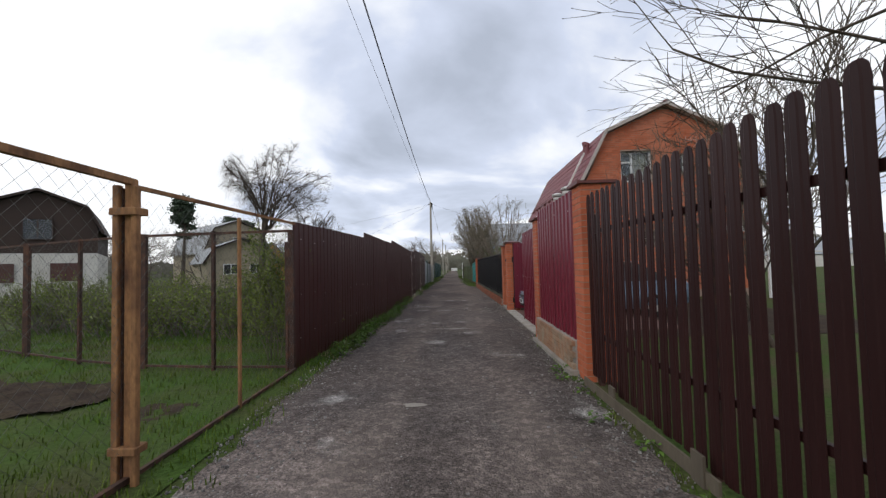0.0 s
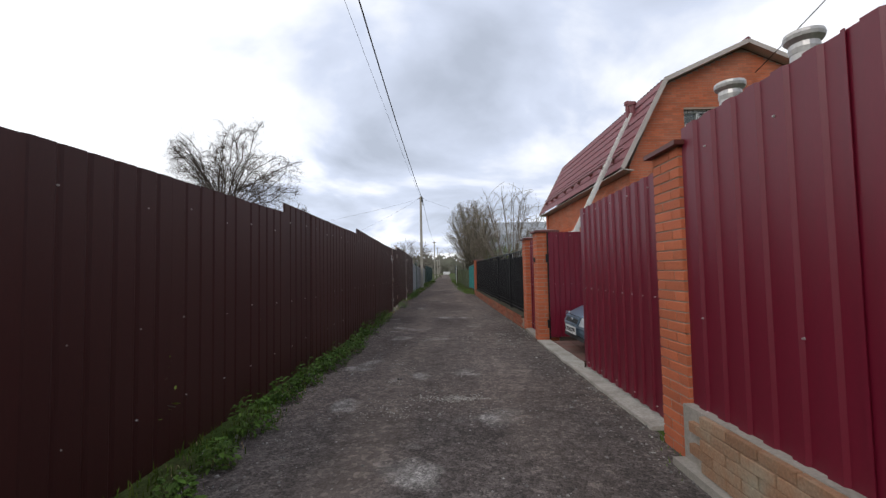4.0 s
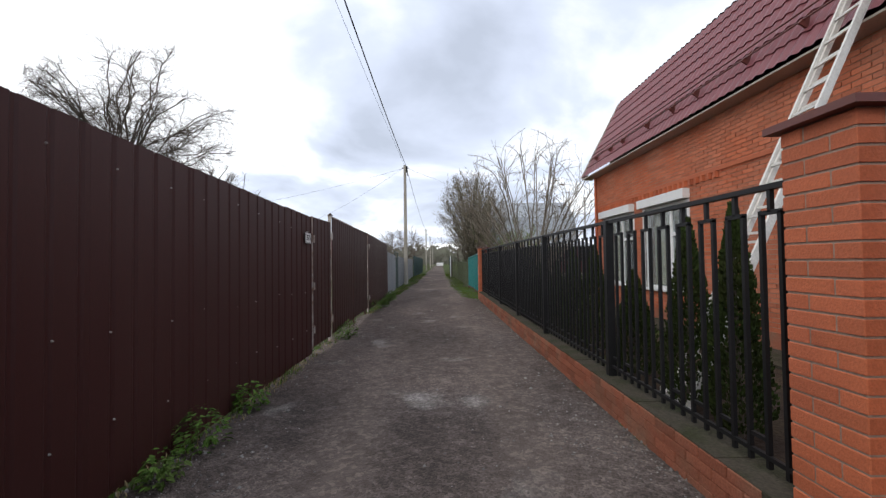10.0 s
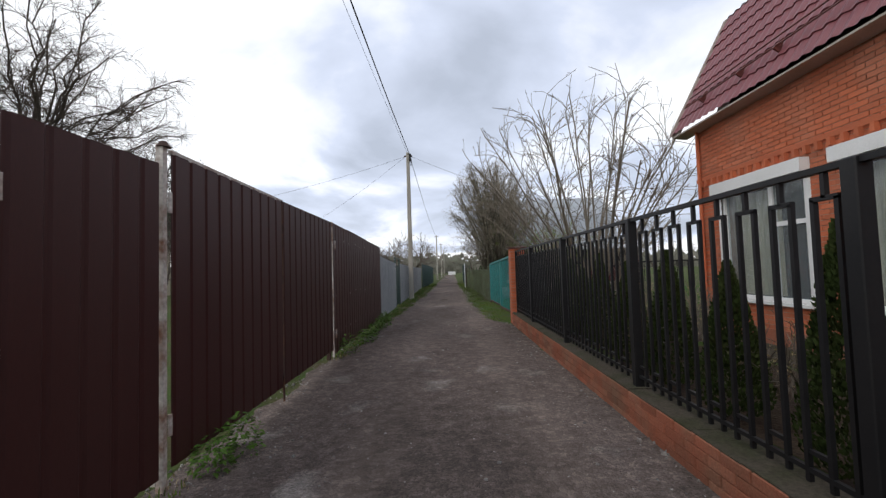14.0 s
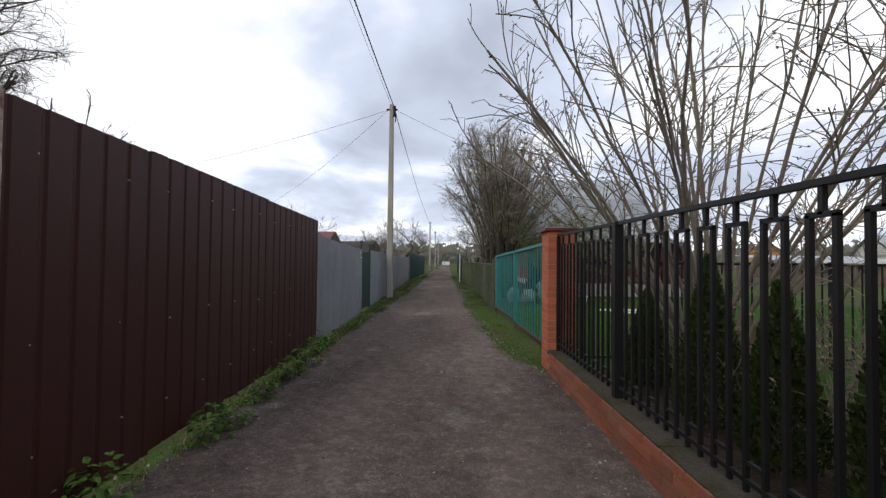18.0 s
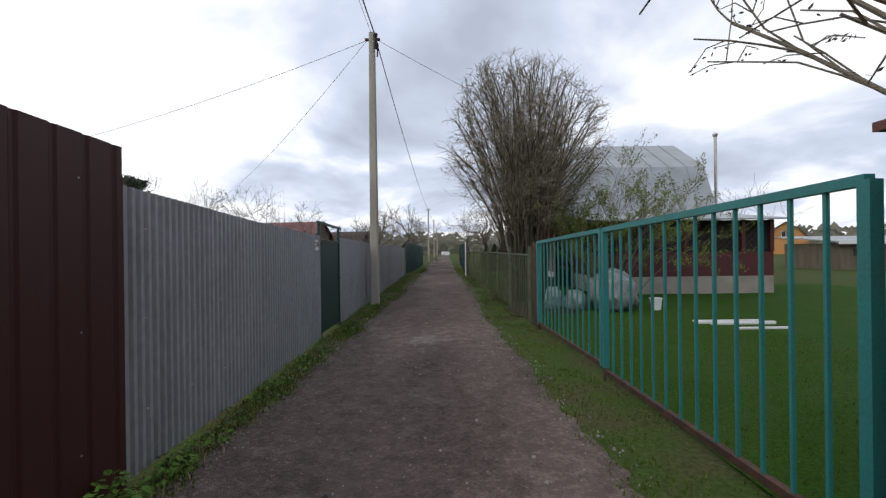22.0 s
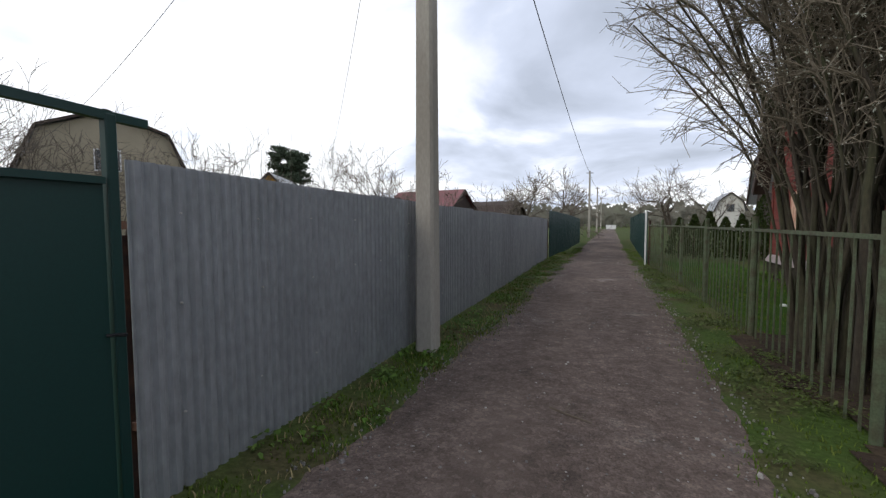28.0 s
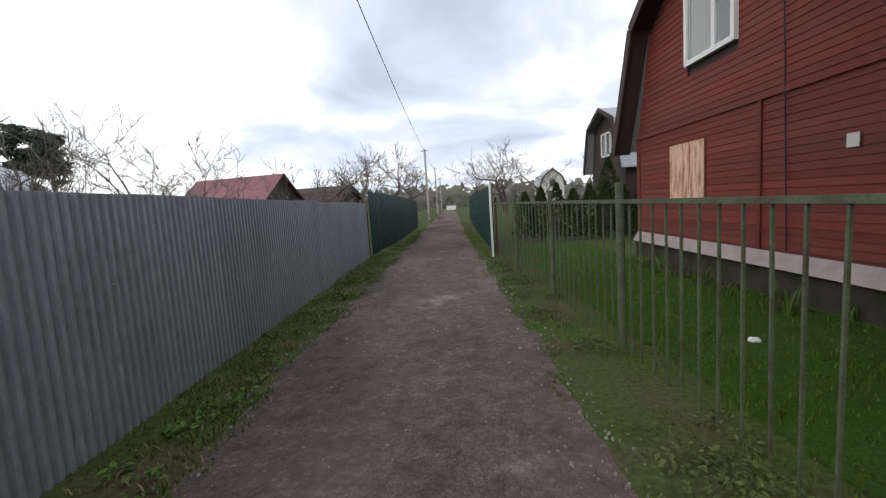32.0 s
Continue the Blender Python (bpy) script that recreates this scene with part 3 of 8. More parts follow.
def pillar(x, y, h, w=0.38, name="brick_pillar", label="orange-red brick gate pillar with a flat metal cap"):
    """A pillar one and a half or two bricks wide with its near road corner at x, y."""
    c2 = w / 2
    p = thing(name, label, "pillar", "brick pillars of the fence", at=(x + c2, y + c2, 0))
    Build().box(x + 0.006, x + w - 0.006, y + 0.006, y + w - 0.006, 0, h - 0.06).done("core", M_MORTAR, p)
    cap = Build()
    for e, z in ((0.05, h - 0.06), (0.05, h - 0.025), (0.02 - c2, h + 0.015)):
        cap.v += [(x - e, y - e, z), (x + w + e, y - e, z), (x + w + e, y + w + e, z), (x - e, y + w + e, z)]
    for r in (0, 4):
        cap.f += [(r + i, r + (i + 1) % 4, r + 4 + (i + 1) % 4, r + 4 + i) for i in range(4)]
    cap.f += [(8, 9, 10, 11), (3, 2, 1, 0)]
    cap.done("cap", M_CAP, p, "dark brown sheet-metal cap")
    n = round((h - 0.06) / 0.0755)
    pitch_z = (h - 0.06) / n
    for c in range(n):
        z = (c + 0.5) * pitch_z
        for q in range(4):
            turn = Matrix.Translation((x + c2, y + c2, z)) @ Matrix.Rotation(math.pi / 2 * q, 4, "Z")
            if w < 0.45:
                row = [(-0.065 if c % 2 else 0.065, BRICK)]
            elif c % 2:
                row = [(-0.13, BRICK)] + ([(0.065, BAT)] if q % 2 == 0 else [(0.065, BAT)])
            else:
                row = [(-0.195, BAT), (0.0, BRICK)]
            for u, me in row:
                m = turn @ Matrix.Translation((u, 0.06 - c2, 0)) @ Matrix.Rotation(rng.uniform(-0.01, 0.01), 4, "Z")
                PIECES.append(("brick", me, m, p))
    return p


PIECES = []
pillar(1.51, 4.48, 2.46)
pillar(1.54, 7.47, 2.35)
pillar(1.6, 12.68, 2.17)
pillar(1.64, 14.12, 2.13)
pillar(1.42, 28.38, 1.97)


# ---- profiled steel panels ----
def steel_panel(parent, a, c, z0, z1, material, name="panel", z1b=None, z0b=None, label="", pitch=0.2, crest=0.1, depth=0.018):
    b = Build()
    sheet(b, a, c, z0, z1, z1b=z1b, z0b=z0b, pitch=pitch, crest=crest, depth=depth)
    return b.raw(name, material, parent, label)


def rivets(parent, pts, face, r=0.008, material=None):
    """Small round screw heads on a sheet."""
    b = Build()
    for x, y, z in pts:
        b.tube([(x, y, z), (x + face[0] * 0.012, y + face[1] * 0.012, z)], [r, r * 0.6], 6)
    ob = b.done("screws", material or M_ALU, parent)
    ob["kind"] = "stuff"
    return ob


def at_line(a, c, s):
    return (lerp(a[0], c[0], s), lerp(a[1], c[1], s))


def steel_fence(name, label, material, line, posts=True, sheet_w=1.15, rail_x=0.06, pitch=0.2, crest=0.1, screw=True, depth=0.018):
    """line: rows of x, y, bottom, top; each span is divided into sheets about sheet_w wide."""
    f = thing(name, label, "fence", at=(line[0][0], line[0][1], 0))
    for (xa, ya, ba, ta), (xc, yc, bc, tc) in zip(line, line[1:]):
        run = math.hypot(xc - xa, yc - ya)
        if run < 0.02:
            continue
        n = max(1, round(run / sheet_w))
        pts = []
        for i in range(n):
            s0, s1 = i / n, (i + 1) / n
            p0, p1 = at_line((xa, ya), (xc, yc), s0), at_line((xa, ya), (xc, yc), s1 + 0.03 / run)
            jx = rng.uniform(-0.007, 0.007)
            p0, p1 = (p0[0] + jx, p0[1]), (p1[0] + jx, p1[1])
            j = rng.uniform(-0.012, 0.012)
            steel_panel(f, p0, p1, lerp(ba, bc, s0) + j, lerp(ta, tc, s0) + j, material, z1b=lerp(ta, tc, s1) + j, z0b=lerp(ba, bc, s1) + j, pitch=pitch, crest=crest, depth=depth)
            for z in (0.45, 1.05, lerp(ta, tc, s0) - 0.25):
                for k in range(2):
                    s = lerp(s0, s1, 0.2 + 0.55 * k + rng.uniform(-0.05, 0.05))
                    p = at_line((xa, ya), (xc, yc), s)
                    pts.append((p[0], p[1], z + rng.uniform(-0.03, 0.03)))
            if posts and i % 2 == 0:
                side = -1 if xa < 0 else 1
                Build().box(p0[0] + side * 0.05, p0[0] + side * 0.11, p0[1] - 0.03, p0[1] + 0.03, -0.1, min(ta, tc) - 0.3).done("post", M_RUSTDARK, f)
        if posts:
            side = -1 if xa < 0 else 1
            for z in (0.45, min(ta, tc) - 0.25):
                Build().bar((xa + side * 0.03, ya, z), (xc + side * 0.03, yc, z), 0.04).done("rail", M_RUSTDARK, f)
        if screw:
            face = (1, 0) if xa < 0 else (-1, 0)
            rivets(f, [(x + face[0] * (depth if xa < 0 else depth) * 0.6, y, z) for x, y, z in pts], face)
    return f


# brown fence beside the lane, stepped
steel_fence("steel_fence", "tall dark brown profiled steel fence beside the lane", M_BROWN,
            crest=0.15, depth=0.01, line=[(-2.36, 5.35, 0.02, 2.14), (-2.29, 9.9, 0.0, 2.22)])
steel_fence("steel_fence", "tall dark brown profiled steel fence, one step higher", M_BROWN,
            crest=0.15, depth=0.01, line=[(-2.29, 9.9, 0.0, 2.34), (-2.2, 14.0, 0.0, 2.28)])
steel_fence("steel_fence", "tall dark brown profiled steel fence with small white scratches", M_BROWN,
            crest=0.15, depth=0.01, line=[(-2.2, 14.0, 0.0, 2.39), (-2.06, 19.2, 0.03, 2.18)])

# wicket door with the house number, gate posts and two gate leaves
w = thing("wicket_door", "closed dark brown steel wicket with chipped white hinge edges", "gate", at=(-2.04, 19.7, 0))
steel_panel(w, (-2.05, 19.26), (-2.02, 20.22), 0.14, 2.2, M_BROWN, "leaf", crest=0.15, depth=0.01)
for y0, yy in ((19.215, 19.232), (20.215, 20.23)):
    Build().box(-2.065, -2.035, y0, yy, 0.1, 2.21).done("edge_strip", M_WHITERUST, w, "white paint chipped to rust")
for z in (0.42, 1.1, 1.85):
    Build().tube([(-2.015, 19.224, z - 0.06), (-2.015, 19.224, z + 0.06)], 0.013, 8).done("hinge", M_WHITERUST, w)
g = thing("steel_gate", "closed dark brown double gate with rusty white frame edges", "gate", at=(-2.0, 22.3, 0))
Build().box(-2.07, -2.02, 20.27, 20.315, 0.03, 2.35).done("gate_post", M_WHITERUST, g, "white post with flaking paint and rust")
Build().tube([(-2.035, 20.3, 2.33), (-2.035, 20.3, 2.37)], [0.05, 0.02], 8).done("post_cap", M_RUSTDARK, g)
steel_panel(g, (-2.02, 20.36), (-2.05, 22.34), 0.16, 2.3, M_BROWN, "leaf", crest=0.15, depth=0.01, z1b=2.28)
steel_panel(g, (-2.05, 22.38), (-2.08, 24.5), 0.17, 2.29, M_BROWN, "leaf", crest=0.15, depth=0.01, z1b=2.28)
Build().box(-2.06, -2.035, 22.352, 22.366, 0.1, 2.3).done("edge_strip", M_RUSTDARK, g)
Build().box(-2.09, -2.06, 24.515, 24.54, 0.05, 2.29).done("edge_strip", M_WHITERUST, g)
Build().bar((-2.03, 20.36, 2.31), (-2.06, 22.34, 2.29), 0.03).done("top_strip", M_WHITERUST, g)
Build().tube([(-2.02, 22.3, -0.05), (-2.02, 22.3, 0.3)], 0.012, 6).done("drop_bolt", M_RUSTDARK, g)
for y, z in ((20.36, 0.45), (20.36, 1.95), (24.5, 0.45), (24.5, 1.9)):
    Build().tube([(-2.01, y - 0.03, z - 0.07), (-2.01, y - 0.03, z + 0.07)], 0.015, 8).done("hinge", M_WHITERUST, g)
steel_fence("steel_fence", "dark brown profiled steel fence ending beside a grey one", M_BROWN,
            crest=0.15, depth=0.01, line=[(-2.09, 24.56, 0.1, 2.29), (-2.17, 29.78, 0.08, 2.15)])


def sign(name, label, text, x, y0, y1, z0, z1, face):
    """A small enamel plate on a wall of constant x, with its number."""
    s = thing(name, label, "sign", at=(x, (y0 + y1) / 2, (z0 + z1) / 2))
    Build().box(x - 0.004, x + 0.004, y0, y1, z0, z1).done("plate", M_WHITE, s)
    e = 0.005
    rim = Build()
    for q in ((y0 + e, y1 - e, z0 + e, z0 + 2 * e), (y0 + e, y1 - e, z1 - 2 * e, z1 - e), (y0 + e, y0 + 2 * e, z0 + 2 * e, z1 - 2 * e), (y1 - 2 * e, y1 - e, z0 + 2 * e, z1 - 2 * e)):
        rim.box(x - 0.0065, x + 0.0065, *q)
    rim.done("border", M_INK, s)
    add_text(text, (x + face * 0.008, (y0 + y1) / 2, (z0 + z1) / 2), (z1 - z0) * 0.55, face, s, (y1 - y0) * 0.66)
    return s


def text_mesh(text, size):
    cu = bpy.data.curves.new("text", "FONT")
    cu.body, cu.size, cu.align_x, cu.align_y, cu.extrude = text, size, "CENTER", "CENTER", 0.0015
    tmp = new("text_tmp", cu)
    me = bpy.data.meshes.new_from_object(tmp.evaluated_get(bpy.context.evaluated_depsgraph_get()))
    bpy.data.objects.remove(tmp)
    return me


def add_text(text, place, size, face, parent, width=None, material=None):
    me = text_mesh(text, size * 1.3)
    me.materials.clear()
    me.materials.append(material or M_INK)
    wide = max(v.co.x for v in me.vertices) - min(v.co.x for v in me.vertices)
    k = width / wide if width else 1.0
    turn = Matrix(((0, 0, face, 0), (face, 0, 0, 0), (0, 1, 0, 0), (0, 0, 0, 1)))
    me.transform(turn @ Matrix.Diagonal((k, 1, 1, 1)))
    me.transform(Matrix.Translation(place))
    return hang(new("lettering", me), parent)


sign("house_number", "white enamel house number plate on the brown fence", "375", -2.03, 18.84, 19.1, 1.77, 1.93, 1)

s = thing("fence_end_post", "dark brown steel post closing the end of the brown fence", "post", at=(-2.28, 29.83, 0))
Build().chamfered(-2.38, -2.19, 29.792, 29.868, -0.05, 1.98, 0.008).done("post_body", M_BROWN, s)

# grey zinc fence with its black gap, the green wicket and number
steel_fence("zinc_fence", "tall grey zinc profiled fence beside a grassy verge", M_GRAY,
            [(-2.24, 29.88, 0.06, 1.93), (-2.27, 31.955, 0.03, 1.82)], pitch=0.076, crest=0.03, depth=0.02)
s = thing("fence_gap_post", "dark steel post in the gap between grey sheets", "post", at=(-2.3, 32.02, 0))
Build().box(-2.35, -2.3, 31.93, 32.1, 0, 1.76).done("post_body", M_BLACK, s)
steel_fence("zinc_fence", "tall grey zinc profiled fence sheets with spotted patina", M_GRAY,
            [(-2.275, 32.02, 0.03, 1.82), (-2.33, 34.42, 0.02, 1.75)], pitch=0.076, crest=0.03, depth=0.02)
g = thing("green_wicket", "dark green sheet-steel wicket in a tall open frame", "gate", at=(-2.34, 35.1, 0))
for y in (34.48, 35.78):
    Build().chamfered(-2.365, -2.315, y - 0.025, y + 0.025, 0, 1.985 if y < 35 else 1.955).done("frame_post", M_GREEN, g)
Build().bar((-2.34, 34.4, 1.98), (-2.34, 35.95, 1.94), 0.04).done("frame_top", M_GREEN, g)
Build().box(-2.345, -2.33, 34.52, 35.74, 0.08, 1.67).done("leaf", M_GREEN, g)
Build().bar((-2.32, 34.52, 1.65), (-2.32, 35.74, 1.65), 0.03).done("leaf_rail", M_GREEN, g)
Build().tube([(-2.32, 35.72, 0.95), (-2.295, 35.75, 0.95), (-2.295, 35.79, 0.94)], 0.009, 6).done("latch", M_BLACK, g)
sign("house_number", "white house number plate on the grey fence", "374", -2.3, 34.1, 34.3, 1.5, 1.68, 1)
steel_fence("zinc_fence", "long grey zinc profiled fence running past a concrete pole", M_GRAY,
            [(-2.36, 35.86, 0.0, 1.76), (-2.42, 39.3, 0.0, 1.7), (-2.48, 45.0, 0.0, 1.65), (-2.58, 52.0, 0.0, 1.6)], pitch=0.076, crest=0.03, depth=0.02)
steel_fence("green_fence", "dark green profiled steel fence along the far lane", M_GREEN,
            [(-2.5, 52.2, 0.05, 1.95), (-2.25, 58.0, 0.05, 1.85), (-2.2, 66.0, 0.05, 1.7)], screw=False)
steel_fence("green_fence", "teal-green profiled steel fence along the far lane", M_GREEN,
            [(0.98, 50.55, 0.05, 1.82), (1.05, 58.0, 0.05, 1.85), (1.3, 72.0, 0.05, 1.8)], screw=False)
s = thing("white_post", "slim white post at the start of the green fence", "post", at=(0.92, 50.45, 0))
Build().tube([(0.92, 50.45, 0), (0.92, 50.45, 1.85)], 0.03, 8).done("post_body", M_WHITE, s)

# ---- brown picket fence ----
f = thing("picket_fence", "dark brown rounded metal picket fence", "fence", at=(1.6, 1.0, 0))
b = Build()
prof = [(-0.063, 0), (-0.06, 0.002), (-0.03, 0.003), (-0.02, 0.008), (0.02, 0.008), (0.03, 0.003), (0.06, 0.002), (0.063, 0)]
hts = [0.05, 2.11, 2.16, 2.185]
sc = [1, 1, 0.82, 0.45]
for h, q in zip(hts, sc):
    b.v += [(-o, p * q, h) for p, o in prof] + [(-o + 0.004, p * q, h) for p, o in prof]
n = 8
for r in range(3):
    for i in range(n - 1):
        k = r * 16 + i
        b.f += [(k, k + 1, k + 17, k + 16), (k + 9, k + 8, k + 24, k + 25)]
    for e in (0, 7):
        k = r * 16 + e
        b.f.append((k, k + 16, k + 24, k + 8))
for r in (0, 48):
    b.f += [(r + i, r + i + 1, r + i + 9, r + i + 8) for i in range(n - 1)]
PICKET = mesh_of("picket", b.v, b.f, M_PICKET)
y = -3.525
while y < 4.42:
    PIECES.append(("picket", PICKET, Matrix.Translation((1.57 + rng.uniform(-0.004, 0.004), y + rng.uniform(-0.003, 0.003), rng.uniform(-0.012, 0.012) + 0.012 * (y + 0.6))) @ Matrix.Rotation(rng.uniform(-0.006, 0.006), 4, "X"), f))
    y += 0.155
for z in (0.55, 1.75):
    Build().bar((1.6, -3.7, z), (1.6, 4.43, z + 0.05), 0.03, 0.05).done("rail", M_PICKET, f)
for y in (-2.6, -0.2, 2.15, 4.35):
    Build().box(1.61, 1.67, y - 0.03, y + 0.03, -0.1, 2.0).done("post", M_RUSTDARK, f)
s = thing("plank", "grey-brown board leaning at the foot of the picket fence", "board", at=(1.5, 3.0, 0))
Build().bar((1.5, 1.9, 0.06), (1.46, 4.4, 0.05), 0.02, 0.1).done("board", M_OLDWOOD, s)
for y in (3.6, 2.1):
    s = thing("stub_board", "short brown upright board at the fence foot", "board", at=(1.5, y, 0))
    Build().box(1.475, 1.495, y - 0.07, y + 0.07, -0.02, 0.2).done("board", M_OLDWOOD, s)

# ---- wine-red panel on a low weathered wall between the first pillars ----
lw = tagged(Build().box(1.49, 1.8, 4.87, 7.46, 0, 0.43).done("wall_plinth", M_CONCRETE), "low weathered brick plinth with a concrete foot", "wall", kind="structure")
OLD = brick_mesh("old_brick", 0.25, 0.06, 0.065, M_OLDBRICK)
for c in range(5):
    for i in range(10):
        y = 5.0 + i * 0.26 + (0.13 if c % 2 else 0)
        if y < 7.34:
            PIECES.append(("brick", OLD, Matrix.Translation((1.48 + rng.uniform(-0.003, 0.003), y, 0.1 + c * 0.073)) @ Matrix.Rotation(math.pi / 2, 4, "Z"), lw))
tagged(Build().box(1.4, 1.8, 4.8, 7.46, 0, 0.06).done("plinth_foot", M_CONCRETE), "rough grey concrete strip under the plinth", "footing", kind="structure")
steel_fence("steel_fence", "wine-red profiled steel panel on a low brick plinth", M_RED, [(1.56, 7.46, 0.4, 2.42), (1.54, 4.87, 0.44, 2.41)], posts=False, pitch=0.2, crest=0.08, depth=0.02)

# ---- gate: closed leaf, open leaf, wicket ----
g = thing("gate_leaf", "closed wine-red steel gate leaf with a dark frame edge", "gate", at=(1.74, 9.4, 0))
steel_panel(g, (1.73, 10.37), (1.733, 7.97), 0.07, 2.22, M_RED, "panel", z1b=2.26, crest=0.08, depth=0.02)
Build().box(1.735, 1.775, 10.33, 10.385, 0.06, 2.23).done("frame_edge", M_BLACK, g)
for z in (0.12, 1.1, 2.1):
    Build().bar((1.76, 8.0, z), (1.76, 10.34, z), 0.04).done("frame_rail", M_BLACK, g)
Build().tube([(1.72, 10.34, -0.02), (1.72, 10.34, 0.12)], 0.012, 6).done("drop_bolt", M_RUSTDARK, g)
rivets(g, [(1.712, 8.25 + 0.24 * i, z) for i in range(9) for z in (1.13,)] + [(1.712, 8.3 + 0.46 * i, z) for i in range(5) for z in (0.14, 2.14)], (-1, 0))
g = thing("gate_leaf", "open wine-red steel gate leaf swung into the yard", "gate", at=(2.9, 12.6, 0))
steel_panel(g, (1.8, 12.58), (2.6, 12.6), 0.1, 2.1, M_RED, "panel", crest=0.08, depth=0.02)
steel_panel(g, (2.59, 12.602), (3.38, 12.62), 0.1, 2.1, M_RED, "panel", crest=0.08, depth=0.02)
Build().box(1.778, 1.8, 12.59, 12.62, 0.05, 2.1).done("frame_edge", M_BLACK, g)
for z in (0.14, 1.1, 2.05):
    Build().bar((1.8, 12.63, z), (3.36, 12.65, z), 0.04).done("frame_rail", M_BLACK, g)
for z in (0.35, 1.6):
    Build().tube([(1.765, 12.57, z - 0.08), (1.765, 12.57, z + 0.08)], 0.028, 8).done("hinge", M_BLACK, g)
rivets(g, [(1.9 + 0.16 * i, 12.56 + 0.0035 * i, z) for i in range(10) for z in (1.1,)] + [(1.95 + 0.27 * i, 12.56 + 0.006 * i, 2.03) for i in range(6)], (0, -1))
w = thing("wicket_door", "closed wine-red steel wicket with a lever handle", "gate", at=(1.74, 13.6, 0))
steel_panel(w, (1.74, 14.1), (1.74, 13.08), 0.08, 2.02, M_RED, "leaf", z1b=2.08, crest=0.08, depth=0.02)
Build().box(1.76, 1.8, 13.07, 13.11, 0.05, 2.05).done("frame_edge", M_BLACK, w)
Build().chamfered(1.7, 1.72, 13.17, 13.21, 0.98, 1.14).done("handle_plate", M_ALU, w)
Build().tube([(1.71, 13.19, 1.07), (1.67, 13.19, 1.07), (1.665, 13.3, 1.06)], 0.011, 8).done("handle", M_PLASTIC, w, "dark lever handle")
rivets(w, [(1.715, 13.2 + 0.2 * i, z) for i in range(5) for z in (1.06, 0.2, 1.9)], (-1, 0))
s = thing("call_panel", "small black video doorbell on the pillar", "doorbell", at=(1.59, 12.9, 1.55))
Build().chamfered(1.572, 1.6, 12.875, 12.92, 1.53, 1.63, 0.006).done("housing", M_PLASTIC, s)
Build().tube([(1.573, 12.897, 1.6), (1.568, 12.897, 1.6)], [0.012, 0.01], 10).done("lens", M_LAMP, s)
Build().tube([(1.573, 12.897, 1.555), (1.567, 12.897, 1.555)], [0.01, 0.01], 10).done("button", M_CHROME, s)

# concrete sill and paved entrance
b = Build()
for i in range(24):
    y = 8.1 + i * 0.19
    b.box(1.55 + 0.02 * noise.noise((1, y * 2, 0)), 1.8, y, y + 0.19, -0.05, 0.035 + 0.006 * noise.noise((2, y * 3, 0)))
tagged(b.done("kerb", M_KERB), "pale concrete sill across the gateway", "kerb", kind="structure")
tagged(Build().box(1.6, 1.98, 13.06, 14.12, -0.05, 0.06).done("threshold", M_CONCRETE), "pale concrete threshold under the wicket", "threshold", kind="structure")
yard = tagged(Build().box(1.8, 9.0, 7.5, 16.3, -0.05, 0.012).done("yard_paving", M_EARTH), "dark dusty bed of the paved car yard", "paving", kind="structure")
PAVER = brick_mesh("paver", 0.29, 0.29, 0.03, M_PAVER, 0.006)
for i in range(10):
    for j in range(14):
        PIECES.append(("paver", PAVER, Matrix.Translation((1.97 + i * 0.3, 8.5 + j * 0.3, 0.012 + rng.uniform(-0.004, 0.004))), yard))

# ---- black iron fence on a low brick wall ----
fl = lambda y: float(np.interp(y, [14.5, 21, 28.4], [1.59, 1.48, 1.4]))
wall_top = 0.29
lowwall = Build()
for i in range(28):
    y0, y1 = 14.5 + i * 13.88 / 28, 14.5 + (i + 1) * 13.88 / 28
    x = fl((y0 + y1) / 2)
    lowwall.box(x + 0.022, x + 0.3, y0, y1, -0.05, wall_top - 0.045)
lowwall = tagged(lowwall.done("wall_low", M_MORTAR), "low orange-red brick wall under an iron fence", "wall", kind="structure")
LOWBRICK = brick_mesh("low_brick", 0.25, 0.07, 0.065, M_LOWBRICK)
for c in range(4):
    for i in range(53):
        y = 14.64 + i * 0.2615 + (0.13 if c % 2 else 0)
        if y < 28.3:
            PIECES.append(("brick", LOWBRICK, Matrix.Translation((fl(y) + 0.037 + rng.uniform(-0.003, 0.003), y, 0.02 + c * 0.0755)) @ Matrix.Rotation(math.pi / 2 + 0.015, 4, "Z"), lowwall))
cop = Build()
for i in range(28):
    y0, y1 = 14.5 + i * 13.88 / 28, 14.5 + (i + 1) * 13.88 / 28
    x = fl((y0 + y1) / 2)
    cop.box(x + 0.012, x + 0.31, y0, y1, wall_top - 0.045, wall_top + rng.uniform(-0.006, 0.006))
tagged(cop.done("coping", M_MOSSCOPE), "mossy grey mortar coping on the low wall", "coping", kind="structure")

